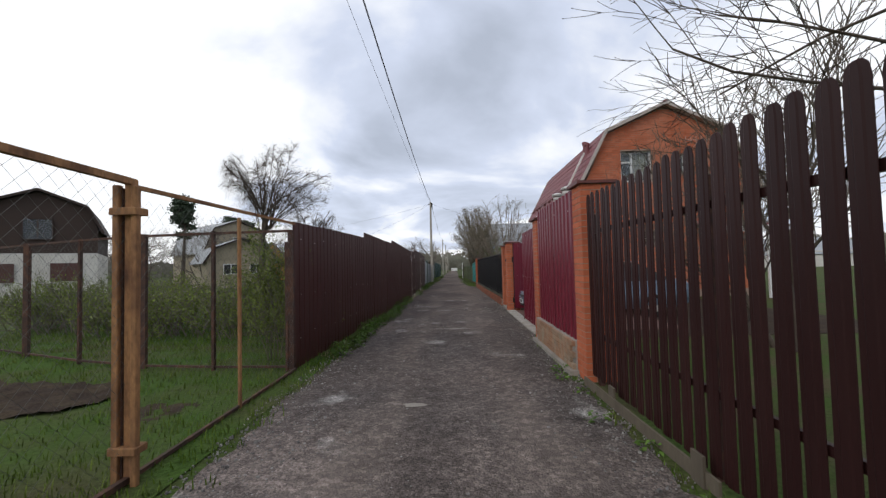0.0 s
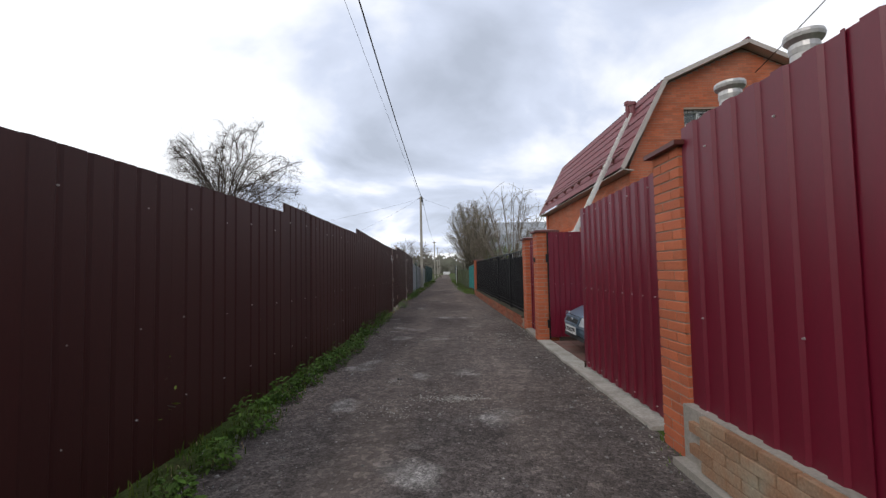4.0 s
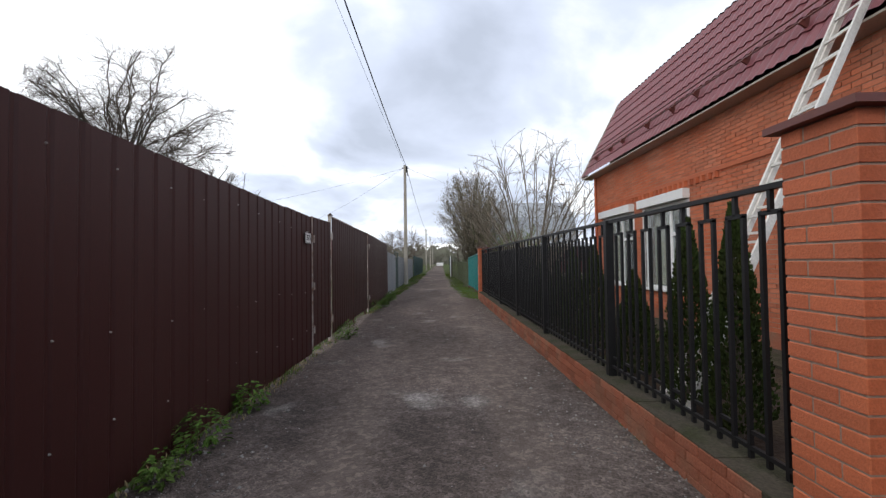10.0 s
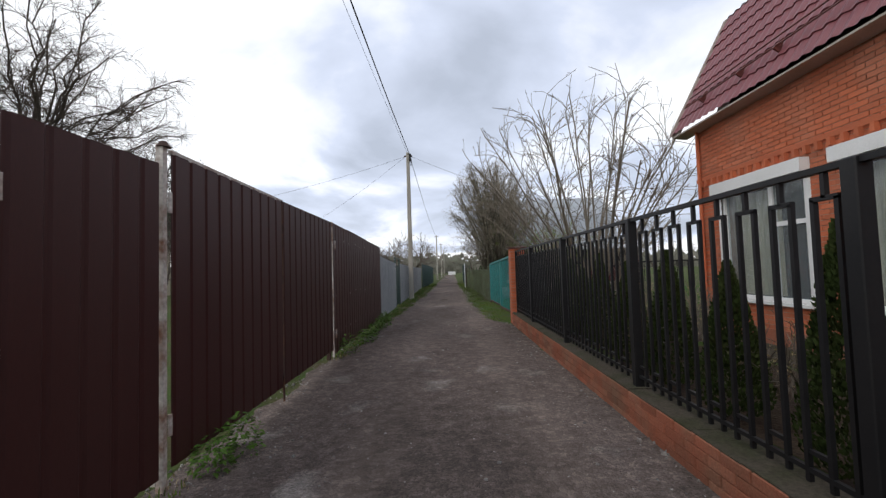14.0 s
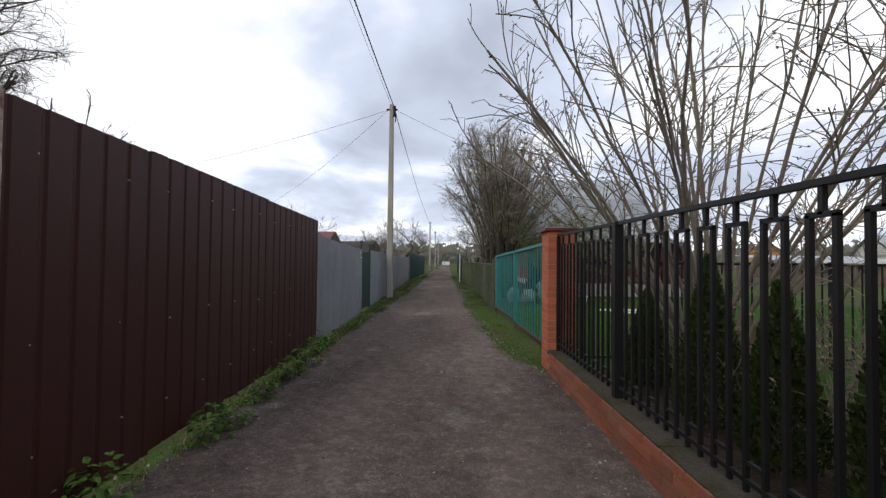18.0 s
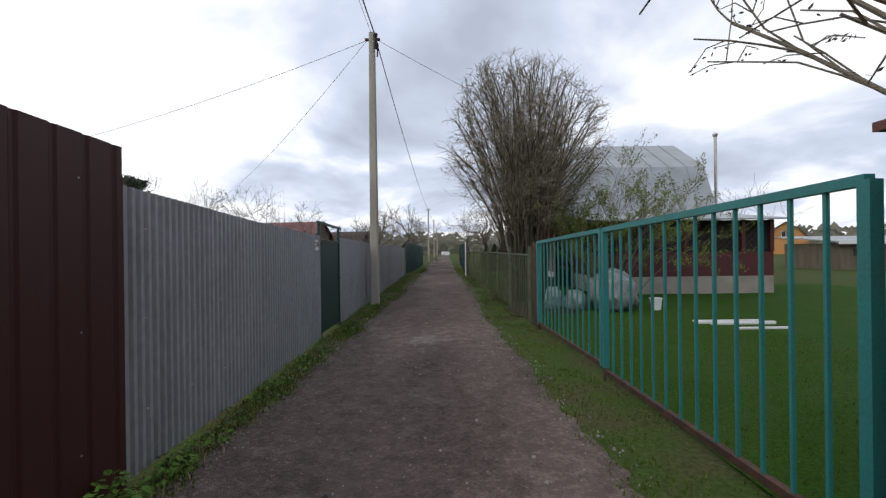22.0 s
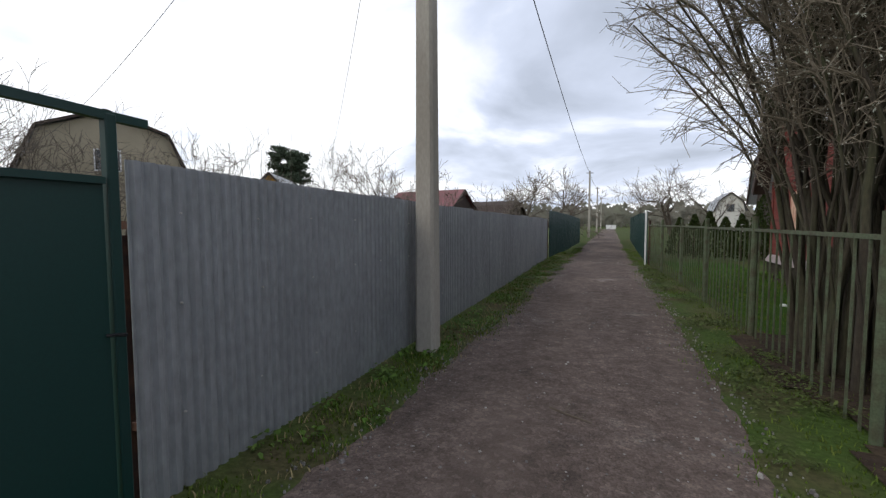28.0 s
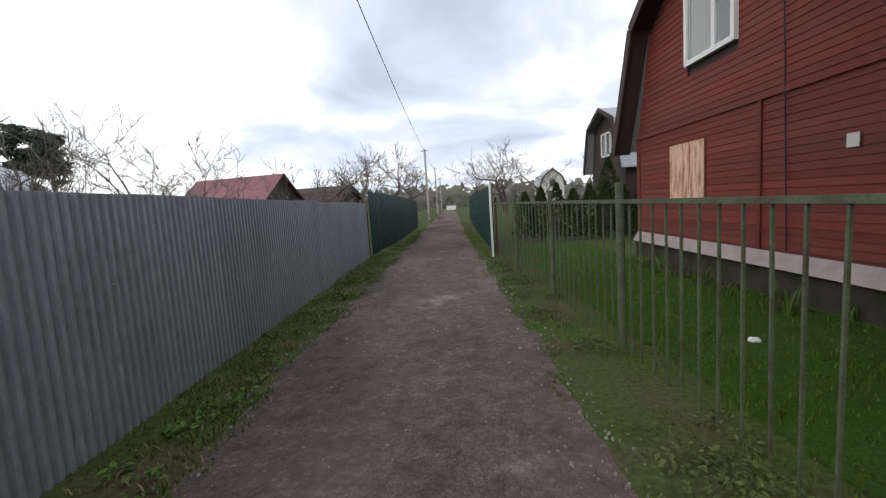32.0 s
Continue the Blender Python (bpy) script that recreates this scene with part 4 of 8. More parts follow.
posts = [14.54, 16.8, 19.3, 21.53, 23.92, 26.4, 28.36]
for k, (ya, yb) in enumerate(zip(posts, posts[1:])):
    f = thing("iron_fence", "black iron fence bay with looped square bars", "fence", "bays of the iron fence", at=(fl(ya) + 0.1, ya, wall_top))
    X = lambda y: fl(y) + 0.15
    pw = 0.021 if k == 0 else 0.04
    Build().chamfered(X(ya) - pw, X(ya) + pw, ya - pw, ya + pw, 0.2, 1.86).done("post", M_BLACK, f)
    Build().bar((X(ya), ya + 0.04, 1.845), (X(yb), yb - 0.04, 1.845), 0.045, 0.03).done("top_rail", M_BLACK, f)
    Build().bar((X(ya), ya + 0.04, wall_top + 0.1), (X(yb), yb - 0.04, wall_top + 0.1), 0.025).done("bottom_rail", M_BLACK, f)
    n = round((yb - ya) / 0.268 - 0.5)
    step = (yb - ya) / (n + 0.5)
    for i in range(n):
        y0 = ya + step * (i + 0.35)
        y1 = y0 + step * 0.5
        b = Build()
        x = X(y0)
        b.bar((x, y0, wall_top + 0.04), (x, y0, 1.71), 0.024)
        b.bar((x, y1, wall_top + 0.04), (x, y1, 1.71), 0.024)
        b.bar((x, y0 - 0.012, 1.71), (x, y1 + 0.012, 1.71), 0.024)
        b.bar((x, (y0 + y1) / 2, 1.71), (x, (y0 + y1) / 2, 1.835), 0.024)
        b.bar((x, y1 + 0.012, wall_top + 0.19), (x, y0 + step - 0.012, wall_top + 0.19), 0.022)
        b.done("loop_bar", M_BLACK, f)
    if k == len(posts) - 2:
        Build().bar((X(yb), yb - 0.02, wall_top), (X(yb), yb - 0.02, 1.83), 0.042).done("end_stile", M_BLACK, f)

# ---- teal barred gate ----
g = thing("barred_gate", "teal-painted double gate of thin steel bars", "gate", at=(1.6, 32, 0))
TX = lambda y: lerp(1.63, 1.5, (y - 28.95) / 6.2)
for y0, y1 in ((29.08, 31.98), (32.06, 35.06)):
    for y in (y0, y1):
        Build().bar((TX(y), y, 0.16 if y < 35 else 0.1), (TX(y), y, lerp(1.78, 1.6, (y - 29) / 6)), 0.06).done("stile", M_TEAL, g)
    Build().bar((TX(y0), y0, lerp(1.78, 1.6, (y0 - 29) / 6)), (TX(y1), y1, lerp(1.78, 1.6, (y1 - 29) / 6)), 0.05).done("top_rail", M_TEAL, g)
    Build().bar((TX(y0), y0, 0.17), (TX(y1), y1, 0.12), 0.05).done("bottom_rail", M_RUSTDARK, g)
    n = 14
    for i in range(1, n):
        y = lerp(y0, y1, i / n)
        Build().bar((TX(y), y, 0.16), (TX(y), y, lerp(1.78, 1.6, (y - 29) / 6)), 0.02).done("bar", M_TEAL, g)
Build().tube([(1.57, 32.02, 0), (1.57, 32.02, 0.5)], 0.012, 6).done("drop_bolt", M_RUSTDARK, g)
Build().tube([(1.62, 28.93, 0), (1.62, 28.93, 1.8)], 0.045, 8).done("gate_post", M_TEAL, g)
Build().tube([(1.5, 35.06, -0.05), (1.5, 35.06, 0.25)], 0.03, 8).done("foot", M_RUSTDARK, g)

# old board post and bar fence in faded green
s = thing("board_panel", "rust-brown old boards beside the teal gate", "fence", at=(1.52, 35.4, 0))
for i in range(4):
    Build().box(1.5, 1.525, 35.14 + i * 0.13, 35.25 + i * 0.13, 0.0, 1.62 - 0.03 * (i % 2)).done("board", M_RUSTDARK, s)
PX = lambda y: float(np.interp(y, [35.6, 38, 40.9, 43.4, 46, 50.5], [1.48, 1.44, 1.48, 1.43, 1.36, 1.02]))
fp = [35.7, 38.05, 40.88, 43.45, 45.85, 48.2, 50.4]
for ya, yb in zip(fp, fp[1:]):
    f = thing("bar_fence", "low fence of faded green steel bars", "fence", "bays of the green bar fence", at=(PX(ya), ya, 0))
    Build().tube([(PX(ya), ya, -0.05), (PX(ya), ya, 1.53)], 0.036, 8).done("post", M_PIPEGREEN, f)
    Build().bar((PX(ya), ya, 1.36), (PX(yb), yb, 1.36), 0.035).done("top_rail", M_PIPEGREEN, f)
    n = round((yb - ya) / 0.205)
    for i in range(1, n):
        y = lerp(ya, yb, i / n)
        lean = rng.uniform(-0.015, 0.015)
        Build().bar((PX(y), y + lean, 0.0), (PX(y), y, 1.36), 0.0155).done("bar", M_PIPEGREEN, f)

# low iron fence between the two gardens
f = thing("iron_fence", "low black iron fence between the two gardens", "fence", at=(5.5, 28.6, 0))
for i in range(6):
    x = 1.95 + i * 1.75
    Build().box(x - 0.03, x + 0.03, 28.57, 28.63, -0.05, 1.52).done("post", M_BLACK, f)
Build().bar((1.95, 28.6, 1.48), (10.7, 28.6, 1.48), 0.03).done("top_rail", M_BLACK, f)
Build().bar((1.95, 28.6, 0.16), (10.7, 28.6, 0.16), 0.03).done("bottom_rail", M_BLACK, f)
for i in range(62):
    x = 2.09 + i * 0.14
    Build().bar((x, 28.6, 0.12), (x, 28.6, 1.48), 0.016).done("bar", M_BLACK, f)


# ---- brick house with wine-red gambrel roof ----
HX, HY0, HY1, HX1 = 5.13, 16.5, 26.42, 11.9
RIDGE = (HX + HX1) / 2
house = thing("brick_house", "orange-red brick house with a wine-red tiled gambrel roof", "house", at=(RIDGE, 21.4, 0))


HOUSE_BRICK = brick_mesh("house_brick", 0.25, 0.02, 0.065, M_HOUSEBRICK, 0.003)


def wall_bricks(b, to_world, u0, u1, z0, z1, holes, top=None, single=None):
    """Courses of bricks proud of a wall; holes: u0, u1, z0, z1."""
    c = 0
    z = z0
    while z + 0.065 < z1:
        u = u0 - (0.13 if c % 2 else 0)
        while u < u1:
            a, e = max(u, u0), min(u + 0.25, u1)
            segs = [(a, e)]
            for h0, h1, k0, k1 in holes:
                if z + 0.065 > k0 and z < k1:
                    segs = [q for s0, s1 in segs for q in ((s0, min(s1, h0)), (max(s0, h1), s1)) if q[1] - q[0] > 0.03]
            if top:
                lim = top(z + 0.065)
                segs = [(max(s0, lim[0]), min(s1, lim[1])) for s0, s1 in segs if min(s1, lim[1]) - max(s0, lim[0]) > 0.03]
            for s0, s1 in segs:
                if single and abs(s1 - s0 - 0.25) < 1e-4 and single[0] < s0 < single[1] and single[2] < z < single[3]:
                    PIECES.append(("brick", HOUSE_BRICK, Matrix.Translation(to_world((s0 + s1) / 2, 0.0, z + 0.0325)) @ Matrix.Rotation(single[4], 4, "Z"), house))
                    continue
                o = rng.uniform(0.007, 0.011)
                k = len(b.v)
                for d, g in ((-0.01, 0), (o, 0.0)):
                    b.v += [to_world(s0, d, z), to_world(s1, d, z), to_world(s1, d, z + 0.065), to_world(s0, d, z + 0.065)]
                b.f += [(k + 4, k + 5, k + 6, k + 7)] + [(k + i, k + (i + 1) % 4, k + 4 + (i + 1) % 4, k + 4 + i) for i in range(4)]
            u += 0.26
        z += 0.0755
        c += 1
    return b


windows_side = [(21.25, 23.1, 0.75, 2.7), (23.75, 25.7, 0.75, 2.7)]
EAVE = 4.3
# lane-side wall in pieces round the windows
b = Build()
ys = [HY0] + [v for w0, w1, *_ in windows_side for v in (w0, w1)] + [HY1]
for i in range(0, len(ys), 2):
    b.box(HX, HX + 0.4, ys[i], ys[i + 1], 0, EAVE)
for w0, w1, z0, z1 in windows_side:
    b.box(HX, HX + 0.4, w0, w1, 0, z0).box(HX, HX + 0.4, w0, w1, z1, EAVE)
b.done("wall", M_MORTAR, house)
bb = wall_bricks(Build(), lambda u, d, z: (HX - d, u, z), HY0, HY1, 0.3, EAVE, windows_side, single=(16.5, 20.4, 1.9, 2.95, math.pi / 2)).done("brickwork", M_HOUSEBRICK, house)
bb["kind"] = "stuff"
# gable walls
BRK_X, BRK_Z, TOP_Z = 1.06, 6.62, 7.66


def gable_limits(z):
    if z < EAVE:
        return HX, HX1
    if z < BRK_Z:
        o = BRK_X * (z - EAVE) / (BRK_Z - EAVE)
    else:
        o = lerp(BRK_X, RIDGE - HX, (z - BRK_Z) / (TOP_Z - BRK_Z))
    return HX + o, HX1 - o


gw = [(6.75, 8.0, 4.65, 5.9), (8.85, 9.35, 4.9, 5.7), (7.38, 8.15, 2.05, 2.65)]
for y0, y1, face in ((HY0, HY0 + 0.4, -1), (HY1 - 0.4, HY1, 1)):
    b = Build()
    outline = [(HX + 0.4, y0, 0), (HX1, y0, 0), (HX1, y0, EAVE), (HX1 - BRK_X, y0, BRK_Z), (RIDGE, y0, TOP_Z), (HX + BRK_X, y0, BRK_Z), (HX + 0.4, y0, EAVE)]
    if face > 0:
        b.poly(outline, (0, 0.4, 0))
    else:
        # strips round the openings
        zs = [0, 2.05, 2.65, EAVE, 4.65, 4.9, 5.7, 5.9, BRK_Z, TOP_Z]
        for za, zb in zip(zs, zs[1:]):
            la, lb = gable_limits(za + 1e-4), gable_limits(zb - 1e-4)
            la = (max(la[0], HX + 0.4) if za < EAVE else la[0], la[1])
            lb = (max(lb[0], HX + 0.4) if za < EAVE else lb[0], lb[1])
            cuts = [(h0, h1) for h0, h1, k0, k1 in gw if k0 <= za + 1e-4 and k1 >= zb - 1e-4]
            xs = [None] + [v for c in cuts for v in c] + [None]
            for q in range(0, len(xs), 2):
                l0, l1 = (la[0], lb[0]) if xs[q] is None else (xs[q], xs[q])
                r0, r1 = (la[1], lb[1]) if xs[q + 1] is None else (xs[q + 1], xs[q + 1])
                if r1 - l1 < 1e-3:
                    r1 = l1 + 0.002
                b.poly([(l0, y0, za), (r0, y0, za), (r1, y0, zb), (l1, y0, zb)], (0, 0.4, 0))
    gable = b.done("gable_wall", M_MORTAR, house)
    bm = bmesh.new()
    bm.from_mesh(gable.data)
    bmesh.ops.remove_doubles(bm, verts=bm.verts, dist=0.004)
    bm.to_mesh(gable.data)
    bm.free()
bb = wall_bricks(Build(), lambda u, d, z: (u, HY0 - d, z), HX, HX1, 0.3, TOP_Z - 0.1, gw, gable_limits, single=(5.2, 7.0, 3.2, 4.2, 0.0)).done("brickwork", M_HOUSEBRICK, house)
bb["kind"] = "stuff"
Build().box(HX1 - 0.4, HX1, HY0 + 0.4, HY1 - 0.4, 0, EAVE).done("wall", M_MORTAR, house)
Build().box(HX - 0.03, HX + 0.3, HY0 - 0.03, HY1, 0, 0.3).done("footing", M_LOWBRICK, house)
# dentil bands: soldier bricks proud under the upper courses
DENT = brick_mesh("dentil", 0.1, 0.06, 0.12, M_BRICK)
for i in range(50):
    y = HY0 + 0.15 + i * 0.2
    if y < HY1 - 0.1 and not 18.5 < y < 20.2:
        PIECES.append(("dentil", DENT, Matrix.Translation((HX - 0.03, y, 3.0)), house))
for i in range(30):
    x = HX + 0.6 + i * 0.2
    if x < HX1:
        PIECES.append(("dentil", DENT, Matrix.Translation((x, HY0 - 0.03, 2.98)) @ Matrix.Rotation(math.pi / 2, 4, "Z"), house))
Build().box(HX - 0.035, HX, HY0 - 0.03, HY1, 3.06, 3.13).done("band", M_BRICK, house)
Build().box(HX, HX1, HY0 - 0.035, HY0, 3.04, 3.11).done("band", M_BRICK, house)


def casement(parent, to, w, h, fw=0.07, curtain=True, frame_mat=None):
    """A plastic window: frame, mullion, panes and curtain; to(u, d, v) gives the world place of width u, depth d and height v."""
    frame_mat = frame_mat or M_WHITE
    win = thing("window", "", "", at=to(w / 2, 0, h / 2))
    win.parent = parent
    win.matrix_parent_inverse = Matrix.Translation(parent_place(parent)).inverted()

    def slab(name, u0, u1, v0, v1, d0, d1, material, label=""):
        b = Build()
        pts = [to(u, d, v) for d in (d0, d1) for u, v in ((u0, v0), (u1, v0), (u1, v1), (u0, v1))]
        b.v = pts
        b.f = [(0, 1, 2, 3), (7, 6, 5, 4)] + [(i, (i + 1) % 4, 4 + (i + 1) % 4, 4 + i) for i in range(4)]
        me = mesh_of(name, b.v, b.f, material)
        bm = bmesh.new()
        bm.from_mesh(me)
        bmesh.ops.recalc_face_normals(bm, faces=bm.faces)
        bm.to_mesh(me)
        bm.free()
        ob = new(name, me)
        ob.parent = win
        ob.matrix_parent_inverse = Matrix.Translation(to(w / 2, 0, h / 2)).inverted()
        if label:
            ob["label"] = label
        return ob

    slab("frame", 0, w, 0, fw, 0.02, 0.09, frame_mat)
    slab("frame", 0, w, h - fw, h, 0.02, 0.09, frame_mat)
    slab("frame", 0, fw, fw, h - fw, 0.02, 0.09, frame_mat)
    slab("frame", w - fw, w, fw, h - fw, 0.02, 0.09, frame_mat)
    m = w * 0.38
    slab("mullion", m - 0.04, m + 0.04, fw, h - fw, 0.02, 0.09, frame_mat)
    slab("transom", fw, m - 0.04, h * 0.62, h * 0.62 + 0.07, 0.02, 0.09, frame_mat)
    for u0, u1 in ((fw, m - 0.04), (m + 0.04, w - fw)):
        p = slab("pane", u0, u1, fw, h - fw, 0.05, 0.056, M_GLASS)
        p.visible_shadow = False
    if curtain:
        b = Build()
        k = 40
        for i in range(k + 1):
            for v in (fw, h - fw):
                b.v.append(to(lerp(m, w - fw, i / k), 0.2 + 0.025 * math.sin(i * 1.3), v))
        b.f = [(2 * i, 2 * i + 2, 2 * i + 3, 2 * i + 1) for i in range(k)]
        me = mesh_of("curtain", b.v, b.f, M_CURTAIN)
        ob = new("curtain", me)
        ob.parent = win
        ob.matrix_parent_inverse = Matrix.Translation(to(w / 2, 0, h / 2)).inverted()
    # near-black sheet painted in for the unlit room behind the panes
    slab("room_shade_sheet", 0, w, 0, h, 0.3, 0.32, M_ROOMSHADE)
    return win, slab


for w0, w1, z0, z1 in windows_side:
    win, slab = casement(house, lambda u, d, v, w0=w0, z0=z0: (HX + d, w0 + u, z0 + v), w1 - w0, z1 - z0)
    slab("sill", -0.06, w1 - w0 + 0.06, -0.05, 0.0, -0.08, 0.09, M_WHITE)
    slab("trim", -0.09, 0.0, 0.0, z1 - z0, -0.015, 0.02, M_WHITE)
    slab("trim", w1 - w0, w1 - w0 + 0.09, 0.0, z1 - z0, -0.015, 0.02, M_WHITE)
    slab("shutter_box", -0.1, w1 - w0 + 0.1, z1 - z0, z1 - z0 + 0.2, -0.16, 0.0, M_WHITE, "white roller shutter box")
for k, (w0, w1, z0, z1) in enumerate(gw):
    win, slab = casement(house, lambda u, d, v, w0=w0, z0=z0: (w0 + u, HY0 + d + 0.1, z0 + v), w1 - w0, z1 - z0, curtain=(k == 0), frame_mat=M_DARKWOOD if k == 2 else None)
    b = Build()
    w, h = w1 - w0, z1 - z0
    n = max(3, int(w / 0.13))
    for i in range(n + 1):
        u = w * i / n
        pts = []
        for q in range(13):
            v = q / 12
            belly = 0.16 * math.sin(min(v / 0.6, 1) * math.pi) if k == 0 else 0
            pts.append((w0 + u + 0.025 * math.sin(v * 12 + i), HY0 + 0.03 - belly, z0 + v * h))
        b.tube(pts, 0.007, 4)
    for v in (0.05, 0.5, 0.95):
        b.bar((w0, HY0 + 0.03 - (0.16 if v == 0.5 and k == 0 else 0), z0 + v * h), (w1, HY0 + 0.03 - (0.16 if v == 0.5 and k == 0 else 0), z0 + v * h), 0.014)
    if k == 2:
        for u in (0.16, 0.34, 0.52, 0.68):
            for s in (-1, 1):
                b.tube([(w0 + u + s * (0.012 + 0.035 * (1 - q / 8)) * math.cos(q * 1.1) , HY0 + 0.02, z0 + h * (0.5 + s * 0.08 + 0.34 * s * q / 8)) for q in range(9)], 0.011, 5)
    b.done("window_grille", M_ALU if k == 2 else M_BLACK, house, "white scrolled window grille" if k == 2 else "black wrought-iron window grille")


# roof: stepped metal tiles on the lane side, plain below on the far side
def tile_sheet(b, p00, p10, p01, n_rows, waves, amp=0.03, step=0.025):
    """A slope from its lower corners p00, p10 to its upper corner p01, with tile steps and waves."""
    p00, p10, p01 = Vector(p00), Vector(p10), Vector(p01)
    e, s = p10 - p00, p01 - p00
    nrm = e.cross(s).normalized()
    if nrm.z < 0:
        nrm = -nrm
    cols = waves * 6
    k0 = len(b.v)
    for r in range(n_rows):
        for q, hgt in ((0, step), (1, 0.0)):
            for c in range(cols + 1):
                f = (r + q * 0.999) / n_rows
                p = p00 + e * (c / cols) + s * f + nrm * (amp * 0.5 * math.sin(2 * math.pi * c / 6) + hgt)
                b.v.append(tuple(p))
    w = cols + 1
    for r in range(2 * n_rows - 1):
        for c in range(cols):
            k = k0 + r * w + c
            b.f.append((k, k + 1, k + 1 + w, k + w))
    return b


OV = 0.32
ex, ez = HX - OV, EAVE - 0.12
b = Build()
tile_sheet(b, (ex, HY0 - 0.3, ez), (ex, HY1 + 0.35, ez), (HX + BRK_X - 0.05, HY0 - 0.3, BRK_Z + 0.1), 8, 50)
b.raw("roof_lower", M_ROOF, house, smooth=False)
b = Build()
tile_sheet(b, (HX + BRK_X - 0.05, HY0 - 0.3, BRK_Z + 0.1), (HX + BRK_X - 0.05, HY1 + 0.35, BRK_Z + 0.1), (RIDGE, HY0 - 0.3, TOP_Z + 0.12), 7, 50)
b.raw("roof_upper", M_ROOF, house)
b = Build()
b.poly([(RIDGE, HY0 - 0.3, TOP_Z + 0.12), (HX1 - BRK_X, HY0 - 0.3, BRK_Z + 0.1), (HX1 - BRK_X, HY1 + 0.35, BRK_Z + 0.1), (RIDGE, HY1 + 0.35, TOP_Z + 0.12)], (0, 0, -0.03))
b.poly([(HX1 - BRK_X, HY0 - 0.3, BRK_Z + 0.1), (HX1 + OV, HY0 - 0.3, ez), (HX1 + OV, HY1 + 0.35, ez), (HX1 - BRK_X, HY1 + 0.35, BRK_Z + 0.1)], (0, 0, -0.03))
b.done("roof_far_side", M_ROOF, house)
b = Build()
b.poly([(ex + 0.02, HY0 - 0.28, ez - 0.03), (HX, HY0 - 0.28, ez - 0.06), (HX, HY1 + 0.33, ez - 0.06), (ex + 0.02, HY1 + 0.33, ez - 0.03)], (0, 0, -0.03))
b.done("soffit", M_SOFFIT, house)
for y in (HY0 - 0.3, HY1 + 0.32):
    pts = [(ex, ez - 0.02), (HX + BRK_X - 0.05, BRK_Z + 0.06), (RIDGE, TOP_Z + 0.08), (HX1 - BRK_X + 0.05, BRK_Z + 0.06), (HX1 + OV, ez - 0.02)]
    for (xa, za), (xb, zb) in zip(pts, pts[1:]):
        Build().bar((xa, y, za), (xb, y, zb), 0.03, 0.12).done("barge_board", M_SOFFIT, house)
        lo = Build()
        yy = (y + 0.015, HY0) if y < HY0 else (HY1, y)
        lo.poly([(xa, yy[0], za - 0.03), (xb, yy[0], zb - 0.03), (xb, yy[1], zb - 0.03), (xa, yy[1], za - 0.03)], (0, 0, -0.02))
        lo.done("gable_soffit", M_SOFFIT, house)
b = Build()
b.tube([(RIDGE, HY0 - 0.3, TOP_Z + 0.13), (RIDGE, HY1 + 0.35, TOP_Z + 0.13)], 0.07, 8)
b.done("ridge_cap", M_ROOF, house)
# snow guards
for zf in (0.16, 0.24):
    x, z = lerp(ex, HX + BRK_X, zf) - 0.09, lerp(ez, BRK_Z, zf) + 0.1
    Build().tube([(x, HY0 + 0.2, z), (x, HY1, z)], 0.014, 6).done("snow_rail", M_CAP, house)
for i in range(9):
    y = HY0 + 0.5 + i * 1.1 + (0.25 if i % 3 == 0 else 0)
    x, z = lerp(ex, HX + BRK_X, 0.14), lerp(ez, BRK_Z, 0.14)
    Build().poly([(x - 0.01, y, z + 0.02), (x - 0.13, y, z + 0.1), (x + 0.05, y, z + 0.28)], (0, 0.03, 0)).done("snow_bracket", M_CAP, house)
for dy, hh in ((0, 0.42), (0.3, 0.55)):
    y = 17.62 + dy
    x, z = HX + 0.66, 6.05
    Build().lathe(x, y, [(0.16, z - 0.2), (0.11, z - 0.05), (0.085, z + 0.02), (0.085, z + hh), (0.12, z + hh), (0.12, z + hh + 0.1), (0.05, z + hh + 0.13)], 12).done("roof_vent", M_ROOF, house)
# drain pipe and porch canopy
Build().tube([(HX - 0.06, HY1 - 0.15, 0.1), (HX - 0.06, HY1 - 0.15, EAVE - 0.1)], 0.035, 8).done("drain_pipe", M_BRICK, house)
Build().poly([(9.2, HY0, 3.0), (9.2, HY0 - 1.3, 2.75), (11.6, HY0 - 1.3, 2.75), (11.6, HY0, 3.0)], (0, 0, -0.08)).done("porch_roof", M_ROOF, house)
Build().box(9.2, 11.6, HY0 - 1.32, HY0 - 1.28, 2.45, 2.68).done("porch_fascia", M_WHITE, house)
Build().box(9.25, 9.33, HY0 - 1.28, HY0 - 1.2, 0, 2.66).done("porch_post", M_WHITE, house)
Build().box(11.47, 11.55, HY0 - 1.28, HY0 - 1.2, 0, 2.66).done("porch_post", M_WHITE, house)
# aerial
b = Build()
b.tube([(9.6, HY0, 5.9), (9.6, HY0 - 0.6, 6.1)], 0.015, 5)
b.tube([(9.0, HY0 - 0.6, 6.1), (10.2, HY0 - 0.6, 6.1)], 0.012, 5)
for i in range(6):
    b.tube([(9.05 + i * 0.2, HY0 - 0.6, 5.95), (9.05 + i * 0.2, HY0 - 0.6, 6.25)], 0.006, 4)
b.done("aerial", M_ALU, house)
